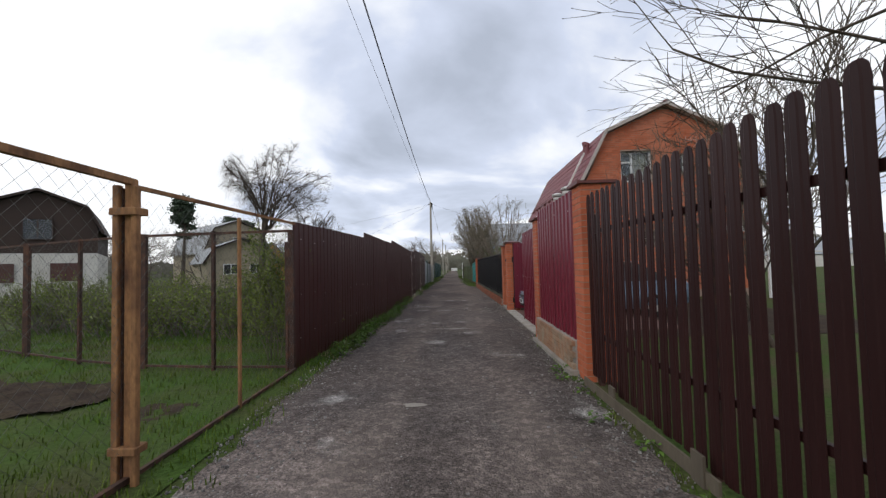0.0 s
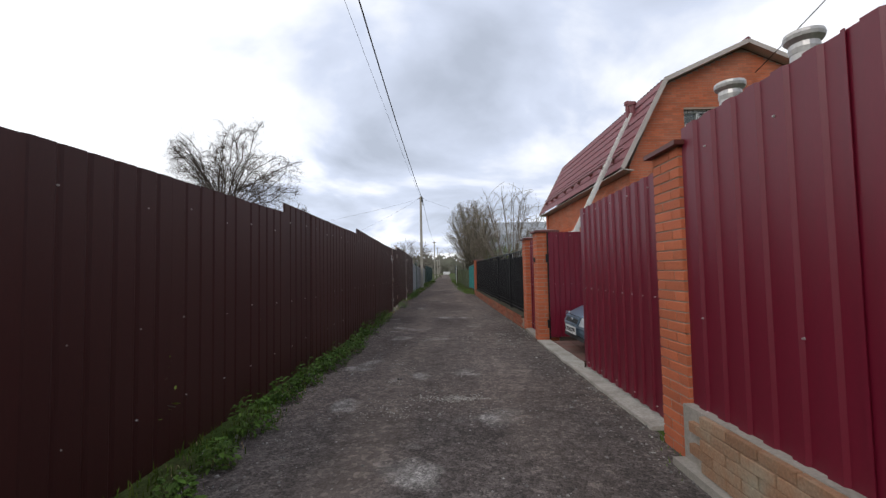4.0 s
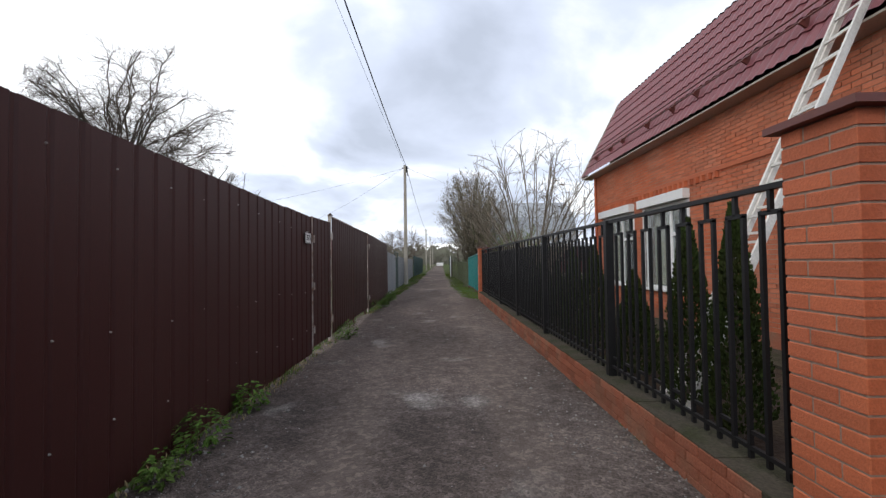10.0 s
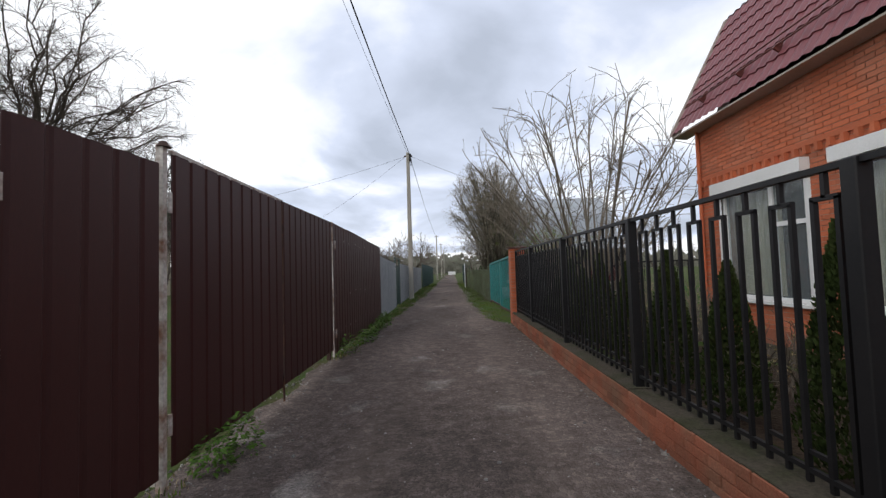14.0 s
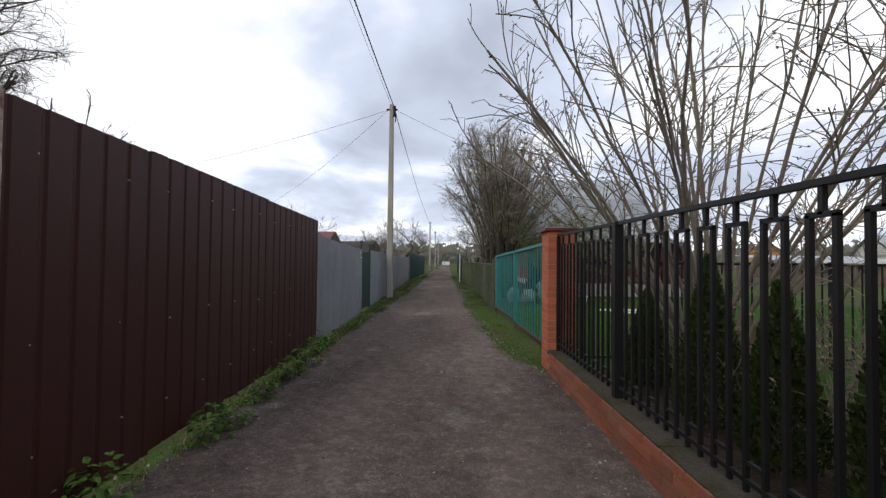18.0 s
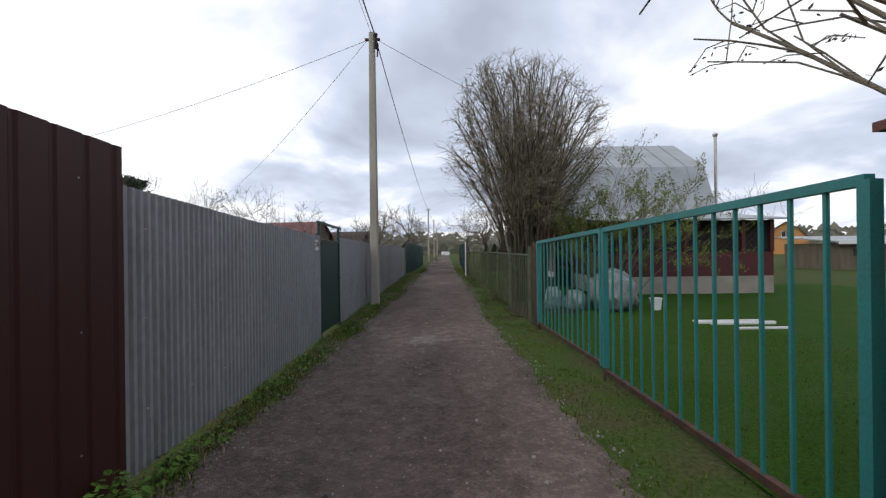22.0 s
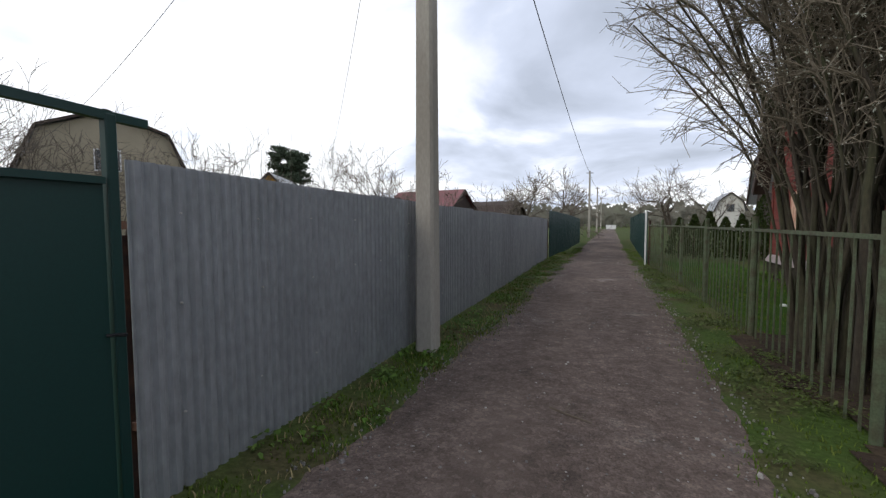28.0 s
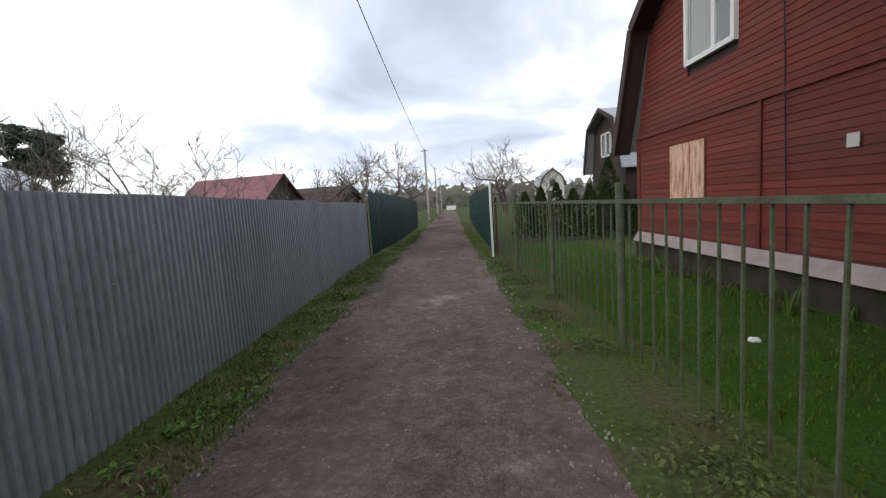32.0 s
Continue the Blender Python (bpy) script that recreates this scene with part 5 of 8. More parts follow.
# two galvanised vent pipes behind the plinth panel
for x, y, h in ((1.98, 6.85, 2.8), (1.97, 7.5, 2.79)):
    s = thing("vent_pipe", "galvanised vent pipe with a round flat cap", "pipe", at=(x, y, 0))
    Build().tube([(x, y, 0), (x, y, h - 0.13)], 0.072, 16).done("pipe", M_ALU, s)
    Build().lathe(x, y, [(0.074, h - 0.15), (0.08, h - 0.12), (0.076, h - 0.09), (0.1, h - 0.065), (0.105, h - 0.045), (0.1, h - 0.025), (0.03, h)], 16).done("cap", M_ALU, s)


# ---- ladders ----
def ladder(foot, head, wide, n, name, label, across=(0, 1, 0)):
    l = thing(name, label, "ladder", at=tuple(foot))
    foot, head, a = Vector(foot), Vector(head), Vector(across) * wide / 2
    for s in (-1, 1):
        Build().bar(foot + a * s, head + a * s, 0.025, 0.065).done("rail", M_LADDER, l)
    for i in range(n):
        p = foot.lerp(head, (i + 0.6) / n)
        Build().bar(p - a, p + a, 0.026).done("rung", M_LADDER, l)
    return l


lad = ladder((2.35, 16.75, 0.03), (5.5, 17.2, 6.0), 0.42, 21, "ladder", "long aluminium extension ladder leaning on the roof", (0.14, 0.99, 0))
# its second section lies on the first, and a stabiliser bar crosses the foot
LOW, HIGH, SIDE = Vector((2.46, 16.76, 0.16)), Vector((4.82, 17.1, 4.62)), Vector((0.025, 0.18, 0))
for s in (-1, 1):
    Build().bar(LOW + SIDE * s, HIGH + SIDE * s, 0.025, 0.06).done("rail", M_LADDER, lad)
for i in range(16):
    p = LOW.lerp(HIGH, (i + 0.6) / 16)
    Build().bar(p - SIDE, p + SIDE, 0.026).done("rung", M_LADDER, lad)
Build().bar((2.26, 16.3, 0.03), (2.42, 17.2, 0.03), 0.05, 0.045).done("foot_bar", M_LADDER, lad)

# ---- car in the gateway ----
car = thing("car", "grey-blue saloon car parked nose out in the gateway", "car", at=(4.0, 11.3, 0))
CY, CX = 11.24, 1.82
st = [  # distance from the nose, half width, floor, shoulder, top of body
    (0.0, 0.6, 0.33, 0.47, 0.545), (0.05, 0.73, 0.27, 0.53, 0.625), (0.14, 0.79, 0.24, 0.59, 0.685), (0.34, 0.82, 0.22, 0.68, 0.775),
    (0.8, 0.835, 0.22, 0.77, 0.88), (1.25, 0.84, 0.22, 0.83, 0.955), (2.0, 0.84, 0.22, 0.87, 0.975), (3.2, 0.84, 0.22, 0.88, 0.98), (3.9, 0.8, 0.24, 0.89, 0.99), (4.15, 0.72, 0.3, 0.84, 0.94)]
b = Build()
for s, hw, z0, zs, zt in st:
    ring = [(-hw * 0.86, z0), (-hw, z0 + 0.1), (-hw * 1.0, (z0 + zs) / 2), (-hw * 0.965, zs), (-hw * 0.86, zt - 0.035), (-hw * 0.5, zt), (0, zt + 0.012), (hw * 0.5, zt), (hw * 0.86, zt - 0.035), (hw * 0.965, zs), (hw, (z0 + zs) / 2), (hw, z0 + 0.1), (hw * 0.86, z0)]
    b.v += [(CX + s + 0.05 * (abs(u) / hw) ** 2, CY + u, z) for u, z in ring]
n = 13
for i in range(len(st) - 1):
    for j in range(n):
        k = i * n + j
        b.f.append((k, i * n + (j + 1) % n, (i + 1) * n + (j + 1) % n, k + n))
b.f += [tuple(range(n)), tuple((len(st) - 1) * n + n - 1 - j for j in range(n))]
b.done("body", M_CAR, car, "grey-blue metallic paint", smooth=True)
# solid cabin block; its dark colour stands in for the unlit interior
b = Build()
gst = [(0.93, 0.72, 0.925), (1.72, 0.6, 1.36), (2.25, 0.58, 1.43), (3.0, 0.58, 1.41), (3.75, 0.68, 1.0)]
for s, hw, zt in gst:
    base = 0.93
    ring = [(-0.76 if zt > 1 else -0.72, base), (-hw, zt - 0.03), (-hw * 0.6, zt), (hw * 0.6, zt), (hw, zt - 0.03), (0.76 if zt > 1 else 0.72, base)]
    b.v += [(CX + s, CY + u, z) for u, z in ring]
for i in range(len(gst) - 1):
    for j in range(6):
        b.f.append((i * 6 + j, i * 6 + (j + 1) % 6, (i + 1) * 6 + (j + 1) % 6, (i + 1) * 6 + j))
b.f += [tuple(range(6)), tuple(24 + 5 - j for j in range(6))]
b.done("glasshouse", M_PLASTIC, car, "dark block for the unlit cabin, with pillars")
Build().poly([(CX + 1.74, CY - 0.56, 1.385), (CX + 1.74, CY + 0.56, 1.385), (CX + 3.0, CY + 0.56, 1.43), (CX + 3.0, CY - 0.56, 1.43)], (0, 0, 0.02)).done("roof_panel", M_CAR, car)
Build().poly([(CX + 0.98, CY - 0.67, 0.96), (CX + 0.98, CY + 0.67, 0.96), (CX + 1.69, CY + 0.55, 1.355), (CX + 1.69, CY - 0.55, 1.355)], (-0.015, 0, 0.012)).done("windscreen", M_GLASS, car)
for s in (-1, 1):
    b = Build()
    b.poly([(CX - 0.006, CY + s * 0.34, 0.515), (CX + 0.045, CY + s * 0.64, 0.515), (CX + 0.155, CY + s * 0.765, 0.535), (CX + 0.19, CY + s * 0.77, 0.64), (CX + 0.1, CY + s * 0.64, 0.66), (CX + 0.04, CY + s * 0.34, 0.64)], (0.05, 0, 0.0))
    h = b.done("headlight", M_HEADLAMP, car, "clear glass headlight")
    Build().bar((CX + 0.0, CY + s * 0.35, 0.648), (CX + 0.105, CY + s * 0.66, 0.664), 0.012, 0.012).done("lamp_rim", M_CAR, h)
    Build().poly([(CX + 0.165, CY + s * 0.772, 0.54), (CX + 0.25, CY + s * 0.805, 0.555), (CX + 0.27, CY + s * 0.8, 0.64), (CX + 0.19, CY + s * 0.775, 0.645)], (0.03, -s * 0.02, 0)).done("indicator", M_HEADLAMP, car, "clear side lamp")
    for wx in (0.75, 3.25):
        b = Build()
        prof = [(0.19, -0.09), (0.28, -0.095), (0.3, -0.05), (0.3, 0.05), (0.28, 0.09), (0.19, 0.08)]
        k = 20
        for r, o in prof:
            b.v += [(CX + wx + r * math.cos(2 * math.pi * j / k), CY + s * 0.76 + s * o, 0.3 + r * math.sin(2 * math.pi * j / k)) for j in range(k)]
        for i in range(5):
            b.f += [(i * k + j, i * k + (j + 1) % k, (i + 1) * k + (j + 1) % k, (i + 1) * k + j) for j in range(k)]
        wh = b.done("tyre", M_RUBBER, car)
        Build().tube([(CX + wx, CY + s * 0.7, 0.3), (CX + wx, CY + s * 0.825, 0.3)], [0.2, 0.17], 16).done("rim", M_ALU, wh)
    Build().chamfered(CX + 1.3, CX + 1.4, CY + s * 0.88 - 0.08, CY + s * 0.88 + 0.07, 0.98, 1.09, 0.025).done("mirror", M_PLASTIC, car)
Build().poly([(CX - 0.012, CY - 0.33, 0.53), (CX - 0.012, CY + 0.33, 0.53), (CX + 0.02, CY + 0.31, 0.615), (CX + 0.02, CY - 0.31, 0.615)], (0.03, 0, 0)).done("grille", M_PLASTIC, car, "dark recessed grille")
for z, o in ((0.548, -0.008), (0.575, 0.004)):
    Build().bar((CX + o - 0.01, CY - 0.31, z), (CX + o - 0.01, CY + 0.31, z), 0.008, 0.009).done("grille_slat", M_PLASTIC, car)
Build().tube([(CX + 0.06, CY - 0.345, 0.655), (CX + 0.012, CY - 0.335, 0.618), (CX - 0.022, CY - 0.33, 0.53), (CX - 0.022, CY + 0.33, 0.53), (CX + 0.012, CY + 0.335, 0.618), (CX + 0.06, CY + 0.345, 0.655)], 0.013, 6).done("grille_rim", M_CAR, car)
Build().bar((CX + 0.012, CY - 0.335, 0.622), (CX + 0.012, CY + 0.335, 0.622), 0.03, 0.022).done("grille_bar", M_CAR, car)
Build().tube([(CX + 0.01, CY, 0.59), (CX - 0.012, CY, 0.587)], [0.035, 0.03], 12).done("badge", M_CHROME, car)
Build().tube([(CX + 0.105, CY - 0.62, 0.668), (CX + 0.05, CY - 0.34, 0.648), (CX + 0.035, CY, 0.645), (CX + 0.05, CY + 0.34, 0.648), (CX + 0.105, CY + 0.62, 0.668)], 0.006, 4).done("bonnet_seam", M_PLASTIC, car)
Build().box(CX + 0.012, CX + 0.09, CY - 0.5, CY + 0.5, 0.29, 0.345).done("air_intake", M_PLASTIC, car)
Build().tube([(CX + 0.37, CY - 0.825, 0.46), (CX + 0.2, CY - 0.79, 0.468), (CX + 0.1, CY - 0.69, 0.475), (CX + 0.035, CY - 0.55, 0.48), (CX - 0.004, CY, 0.485), (CX + 0.035, CY + 0.55, 0.48), (CX + 0.1, CY + 0.69, 0.475), (CX + 0.2, CY + 0.79, 0.468), (CX + 0.37, CY + 0.825, 0.46)], 0.012, 6).done("bumper_strip", M_CAR, car)
for s in (-1, 1):
    Build().tube([(CX + 0.98, CY + s * 0.1, 0.955), (CX + 1.06, CY + s * 0.55, 0.985)], 0.01, 5).done("wiper", M_PLASTIC, car)
pl = Build().box(CX - 0.04, CX - 0.028, CY - 0.26, CY + 0.26, 0.375, 0.487).done("number_plate", M_WHITE, car)
Build().box(CX - 0.045, CX - 0.03, CY - 0.267, CY + 0.267, 0.368, 0.374).done("plate_frame", M_INK, pl)
Build().box(CX - 0.043, CX - 0.04, CY - 0.117, CY - 0.112, 0.38, 0.482).done("plate_line", M_INK, pl)
add_text("K207BO", (CX - 0.043, CY + 0.075, 0.43), 0.075, -1, pl, 0.35)
add_text("790", (CX - 0.043, CY - 0.185, 0.44), 0.06, -1, pl, 0.12)

# ---- concrete pole and wires ----
PXY = (-2.135, 38.95)
p = thing("utility_pole", "tall square concrete utility pole on the grass verge", "pole", at=(*PXY, 0))
b = Build()
for z, h in ((-0.3, 0.118), (4.0, 0.098), (7.45, 0.08)):
    c = 0.03
    b.v += [(PXY[0] + dx, PXY[1] + dy, z) for dx, dy in ((-h + c, -h), (h - c, -h), (h, -h + c), (h, h - c), (h - c, h), (-h + c, h), (-h, h - c), (-h, -h + c))]
for r in (0, 8):
    b.f += [(r + i, r + (i + 1) % 8, r + 8 + (i + 1) % 8, r + 8 + i) for i in range(8)]
b.f += [tuple(16 + i for i in range(8)), tuple(7 - i for i in range(8))]
b.done("shaft", M_POLE, p)
Build().bar((-2.33, 38.95, 7.27), (-1.91, 38.95, 7.27), 0.06).done("bracket", M_RUSTDARK, p)
Build().tube([(-2.02, 38.8, 6.95), (-2.0, 38.77, 7.35)], 0.05, 8).done("clamp", M_BLACK, p)
Build().tube([(-1.98, 38.85, 6.75), (-1.95, 38.8, 7.05), (-2.07, 38.85, 7.35)], 0.025, 6).done("cable_loop", M_BLACK, p)


def pole(x, y, h, label="slim grey utility pole far along the lane"):
    p = thing("utility_pole", label, "pole", at=(x, y, 0))
    Build().tube([(x, y, -0.2), (x, y, h)], [0.13, 0.08], 8).done("shaft", M_POLE, p)
    Build().bar((x - 0.3, y, h - 0.2), (x + 0.3, y, h - 0.2), 0.06).done("bracket", M_RUSTDARK, p)
    return p


pole(-2.13, 78.4, 6.4)
pole(-2.0, 100.0, 6.5)
pole(-2.0, 128.0, 6.5)


def wire(a, c, sag, r, label):
    pts = []
    for i in range(25):
        t = i / 24
        q = Vector(a).lerp(Vector(c), t)
        pts.append((q.x, q.y, q.z - 4 * sag * t * (1 - t)))
    w = thing("wire", label, "cable", at=a)
    Build().tube(pts, r, 5).done("cable", M_WIRE, w)


wire((-2.02, 38.85, 7.25), (-2.13, 78.3, 6.2), 0.5, 0.014, "twisted black power cable from pole to pole")
wire((-2.02, 38.85, 7.30), (-1.6, -8, 7.6), 0.75, 0.017, "thick twisted black power cable over the lane")
wire((-2.12, 38.85, 7.35), (-2.3, -8, 8.0), 0.55, 0.005, "thin wire over the lane")
wire((-2.27, 38.95, 7.25), (-24, 46, 5.2), 0.6, 0.006, "thin house service wire")
wire((-2.27, 38.95, 7.25), (-16, 56, 4.6), 0.5, 0.006, "thin house service wire")
wire((-1.97, 38.95, 7.25), (9.5, 47.0, 5.2), 0.35, 0.006, "thin house service wire")
wire((-2.13, 78.4, 6.2), (-2.0, 100, 6.3), 0.3, 0.014, "twisted black power cable from pole to pole")
wire((-2.0, 100, 6.3), (-2.0, 128, 6.3), 0.3, 0.014, "twisted black power cable from pole to pole")
wire((3.2, -2.0, 7.6), (8.8, HY0 - 0.1, 6.9), 0.35, 0.012, "black service cable to the brick house")

# ---- left yard: frame fence with chain link ----
mesh_a = f = thing("mesh_fence", "rusty steel frame fence with sagging chain-link mesh", "fence", at=(-2.3, 2.8, 0))
for dx, dy, w, top in ((-0.068, -0.01, 0.024, 2.05), (0.0, 0.03, 0.03, 2.1), (0.066, -0.015, 0.022, 2.04)):
    Build().chamfered(-2.3 + dx - w, -2.3 + dx + w, 2.76 + dy - w, 2.76 + dy + w, -0.1, top, 0.006).done("corner_bar", M_RUST, f)
for dx in (-0.038, 0.036):
    Build().box(-2.3 + dx - 0.006, -2.3 + dx + 0.006, 2.755, 2.775, 0, 2.03).done("weld_strip", M_RUSTDARK, f)
for z in (1.84, 0.22):
    Build().chamfered(-2.4, -2.205, 2.705, 2.83, z, z + 0.05, 0.006).done("strap", M_RUST, f)
Build().tube([(-2.31, 4.31, -0.05), (-2.31, 4.31, 2.0)], 0.02, 8).done("post", M_RUST, f)
Build().tube([(-2.33, -2.5, -0.05), (-2.33, -2.5, 2.1)], 0.03, 8).done("post", M_RUST, f)
Build().bar((-2.34, -3, 2.1), (-2.3, 2.8, 2.08), 0.045).done("top_rail", M_RUST, f)
Build().bar((-2.3, 2.8, 2.05), (-2.34, 5.95, 2.1), 0.03).done("top_rail", M_RUST, f)
Build().bar((-2.34, -3, 0.04), (-2.3, 2.8, 0.04), 0.04).done("bottom_rail", M_RUSTDARK, f)
Build().bar((-2.3, 2.8, 0.04), (-2.34, 5.95, 0.03), 0.03).done("bottom_rail", M_RUSTDARK, f)


def chain_link(parent, a, c, z0, z1, cell=0.075, r=0.0016):
    a, c = Vector((*a, 0)), Vector((*c, 0))
    run, h = (c - a).length, z1 - z0
    d = (c - a) / run
    b = Build()
    n = int((run + h) / cell)
    for i in range(n):
        for s in (1, -1):
            u0, v0 = i * cell - (h if s > 0 else 0), 0.0
            u1, v1 = u0 + h * 1.0, h
            if s < 0:
                u0, u1 = u1, u0
            # clip to the panel
            t0, t1 = 0.0, 1.0
            du = u1 - u0
            for lim, sg in ((0, 1), (run, -1)):
                f0, f1 = (u0 - lim) * sg, (u1 - lim) * sg
                if f0 < 0 and f1 < 0:
                    t1 = -1
                elif f0 < 0:
                    t0 = max(t0, f0 / (f0 - f1))
                elif f1 < 0:
                    t1 = min(t1, f0 / (f0 - f1))
            if t1 <= t0:
                continue
            p, q = a + d * (u0 + du * t0), a + d * (u0 + du * t1)
            b.tube([(p.x, p.y, z0 + h * t0), (q.x, q.y, z0 + h * t1)], r, 3, cap=False)
    ob = b.raw("chain_link", M_LINK, parent, "thin zinc wire mesh")
    return ob


chain_link(f, (-2.33, -3), (-2.31, 2.75), 0.08, 2.06, 0.125, 0.001)
chain_link(f, (-2.31, 2.85), (-2.34, 5.9), 0.06, 1.97, 0.125, 0.001)
mesh_b = f = thing("mesh_fence", "dark rusty frame fence across the garden", "fence", at=(-4.5, 6.2, 0))
bx = [(-2.38, 5.95), (-3.57, 6.03), (-4.75, 6.2), (-6.13, 6.66), (-7.73, 7.36), (-12, 9.3)]
for (xa, ya), (xb, yb) in zip(bx, bx[1:]):
    Build().bar((xa, ya, 2.0), (xb, yb, 2.0), 0.035).done("top_rail", M_RUSTDARK, f)
    Build().bar((xa, ya, 0.06), (xb, yb, 0.06), 0.03).done("bottom_rail", M_RUSTDARK, f)
    chain_link(f, (xa, ya), (xb, yb), 0.06, 1.98, cell=0.12, r=0.0011)
for x, y, w in ((-3.57, 6.03, 0.04), (-4.75, 6.2, 0.12), (-6.13, 6.66, 0.035), (-7.73, 7.36, 0.1), (-12, 9.3, 0.1)):
    Build().box(x - w / 2, x + w / 2, y - 0.03, y + 0.03, -0.1, 2.03).done("post", M_RUSTDARK, f)
Build().box(-2.42, -2.35, 5.9, 5.97, -0.1, 2.0).done("post", M_RUSTDARK, f)


s = thing("stub_post", "short rusty post beside the brown fence end", "post", at=(-2.44, 5.3, 0))
Build().tube([(-2.44, 5.3, -0.05), (-2.43, 5.31, 0.72)], [0.026, 0.024], 8).done("post_body", M_RUSTDARK, s)

for f in (mesh_a, mesh_b):
    f.location.y -= 0.6


# ---- gambrel houses ----
def gambrel(name, label, x, y, yaw, wide, deep, eave, brk, top, lower, upper, roof, inset=0.18, base=None, wins=(), overhang=0.3, floor_z=2.5, shut=False):
    """A small garden house; its gable faces local -y, centred on x, y."""
    h = thing(name, label, "house", at=(0, 0, 0))
    w2, bx_ = wide / 2, wide / 2 * (1 - inset)
    m = Matrix.Translation((x, y, 0)) @ Matrix.Rotation(yaw, 4, "Z")

    def fin(b, nm, mt, lab=""):
        b.v = [tuple(m @ Vector(v)) for v in b.v]
        return b.done(nm, mt, h, lab)

    fin(Build().box(-w2, w2, 0, deep, -0.2, min(floor_z, eave + 0.01)), "wall", lower)
    pts = [(-w2, 0, floor_z), (w2, 0, floor_z), (w2, 0, eave + 0.01), (bx_, 0, brk), (0, 0, top), (-bx_, 0, brk), (-w2, 0, eave + 0.01)]
    fin(Build().poly([(px, 0.02, pz) for px, _, pz in pts], (0, deep - 0.04, 0)), "attic", upper)
    o = overhang
    rp = [(-w2 - o, eave - 0.25), (-bx_, brk + 0.1), (0, top + 0.12), (bx_, brk + 0.1), (w2 + o, eave - 0.25)]
    for (xa, za), (xb, zb) in zip(rp, rp[1:]):
        fin(Build().poly([(xa, -o, za), (xb, -o, zb), (xb, deep + o, zb), (xa, deep + o, za)], (0, 0, 0.05)), "roof", roof)
        fin(Build().bar((xa, -o, za), (xb, -o, zb), 0.04, 0.14), "barge_board", M_DARKWOOD)
    for u0, u1, z0, z1, mt in wins:
        fr = Build()
        for q in ((u0, u1, z0, z0 + 0.06), (u0, u1, z1 - 0.06, z1), (u0, u0 + 0.06, z0, z1), (u1 - 0.06, u1, z0, z1), ((u0 + u1) / 2 - 0.03, (u0 + u1) / 2 + 0.03, z0, z1)):
            fr.box(q[0], q[1], -0.06, 0.0, q[2], q[3])
        fw = fin(fr, "window", mt)
        if shut and z1 < floor_z:
            for q0, q1 in ((u0 - 0.02, (u0 + u1) / 2 - 0.015), ((u0 + u1) / 2 + 0.015, u1 + 0.02)):
                fin(Build().box(q0, q1, -0.1, -0.062, z0, z1), "shutter", M_SHUTTER)
            continue
        fin(Build().box(u0 + 0.05, u1 - 0.05, -0.02, 0.03, z0 + 0.05, z1 - 0.05), "pane", M_GLASS)
        # near-black block inside the glass, in place of room shade
        fin(Build().box(u0 + 0.05, u1 - 0.05, -0.012, 0.025, z0 + 0.05, z1 - 0.05), "room_shade_sheet", M_ROOMSHADE)
    return h


gambrel("garden_house", "dark timber gambrel cottage on a white ground floor", -24.8, 24.0, radians(36), 5.6, 8, 4.3, 5.6, 6.5, M_PLASTER, M_DARKWOOD, M_DARKWOOD,
        wins=[(-2.3, -1.0, 1.1, 2.2, M_DARKWOOD), (0.6, 2.0, 1.1, 2.2, M_DARKWOOD), (-0.7, 0.7, 3.6, 4.9, M_DARKWOOD)], floor_z=2.8, shut=True)
gambrel("garden_house", "pale garden house with a grey metal roof", -18.5, 36.0, radians(40), 5.5, 7, 2.4, 3.3, 4.2, M_BEIGE, M_BEIGE, M_ZINCROOF, wins=[(-1.5, -0.3, 1.2, 2.1, M_WHITE), (0.6, 1.7, 1.2, 2.1, M_WHITE)])
gambrel("garden_house", "beige gambrel house with a brown roof edge", -26.0, 49.9, radians(53), 7.6, 9, 3.8, 6.4, 7.45, M_BEIGE, M_BEIGE, M_ZINCROOF, inset=0.25, wins=[(-0.6, 0.6, 4.3, 5.5, M_WHITE)], floor_z=3.0)
gambrel("garden_house", "low house with a faded red metal roof", -14.0, 75.2, radians(78), 6.0, 8, 2.4, 3.4, 4.6, M_DARKWOOD, M_DARKWOOD, M_ROOF, inset=0.5)
gambrel("garden_house", "yellow garden house behind the grey fence", -28.0, 64.0, radians(28), 4.6, 8, 2.6, 4.4, 5.7, M_YELLOW, M_YELLOW, M_ZINCROOF, inset=0.45)
gambrel("garden_house", "small white gambrel house far off", 15.2, 104.0, radians(0), 3.4, 5, 3.2, 4.3, 5.4, M_PLASTER, M_PLASTER, M_ZINCROOF, wins=[(-0.45, 0.45, 2.9, 3.9, M_DARKWOOD)])
gambrel("garden_house", "dark brown gambrel house with a metal roof", 6.0, 56.3, radians(-90), 3.4, 6, 2.5, 3.9, 4.45, M_DARKWOOD, M_DARKWOOD, M_ZINCROOF, wins=[(-0.5, 0.5, 2.8, 3.7, M_WHITE)])
gambrel("garden_house", "orange timber house far across the lawn", 53.8, 95.0, radians(-40), 5.4, 7, 2.4, 3.9, 5.0, M_ORANGE, M_ORANGE, M_ZINCROOF, inset=0.4, wins=[(-0.6, 0.6, 2.5, 3.7, M_WHITE)])
gambrel("shed", "long low shed with a dark roof", -10.5, 84.0, radians(80), 5, 9, 2.6, 3.3, 3.8, M_DARKWOOD, M_DARKWOOD, M_DARKWOOD, inset=0.4)

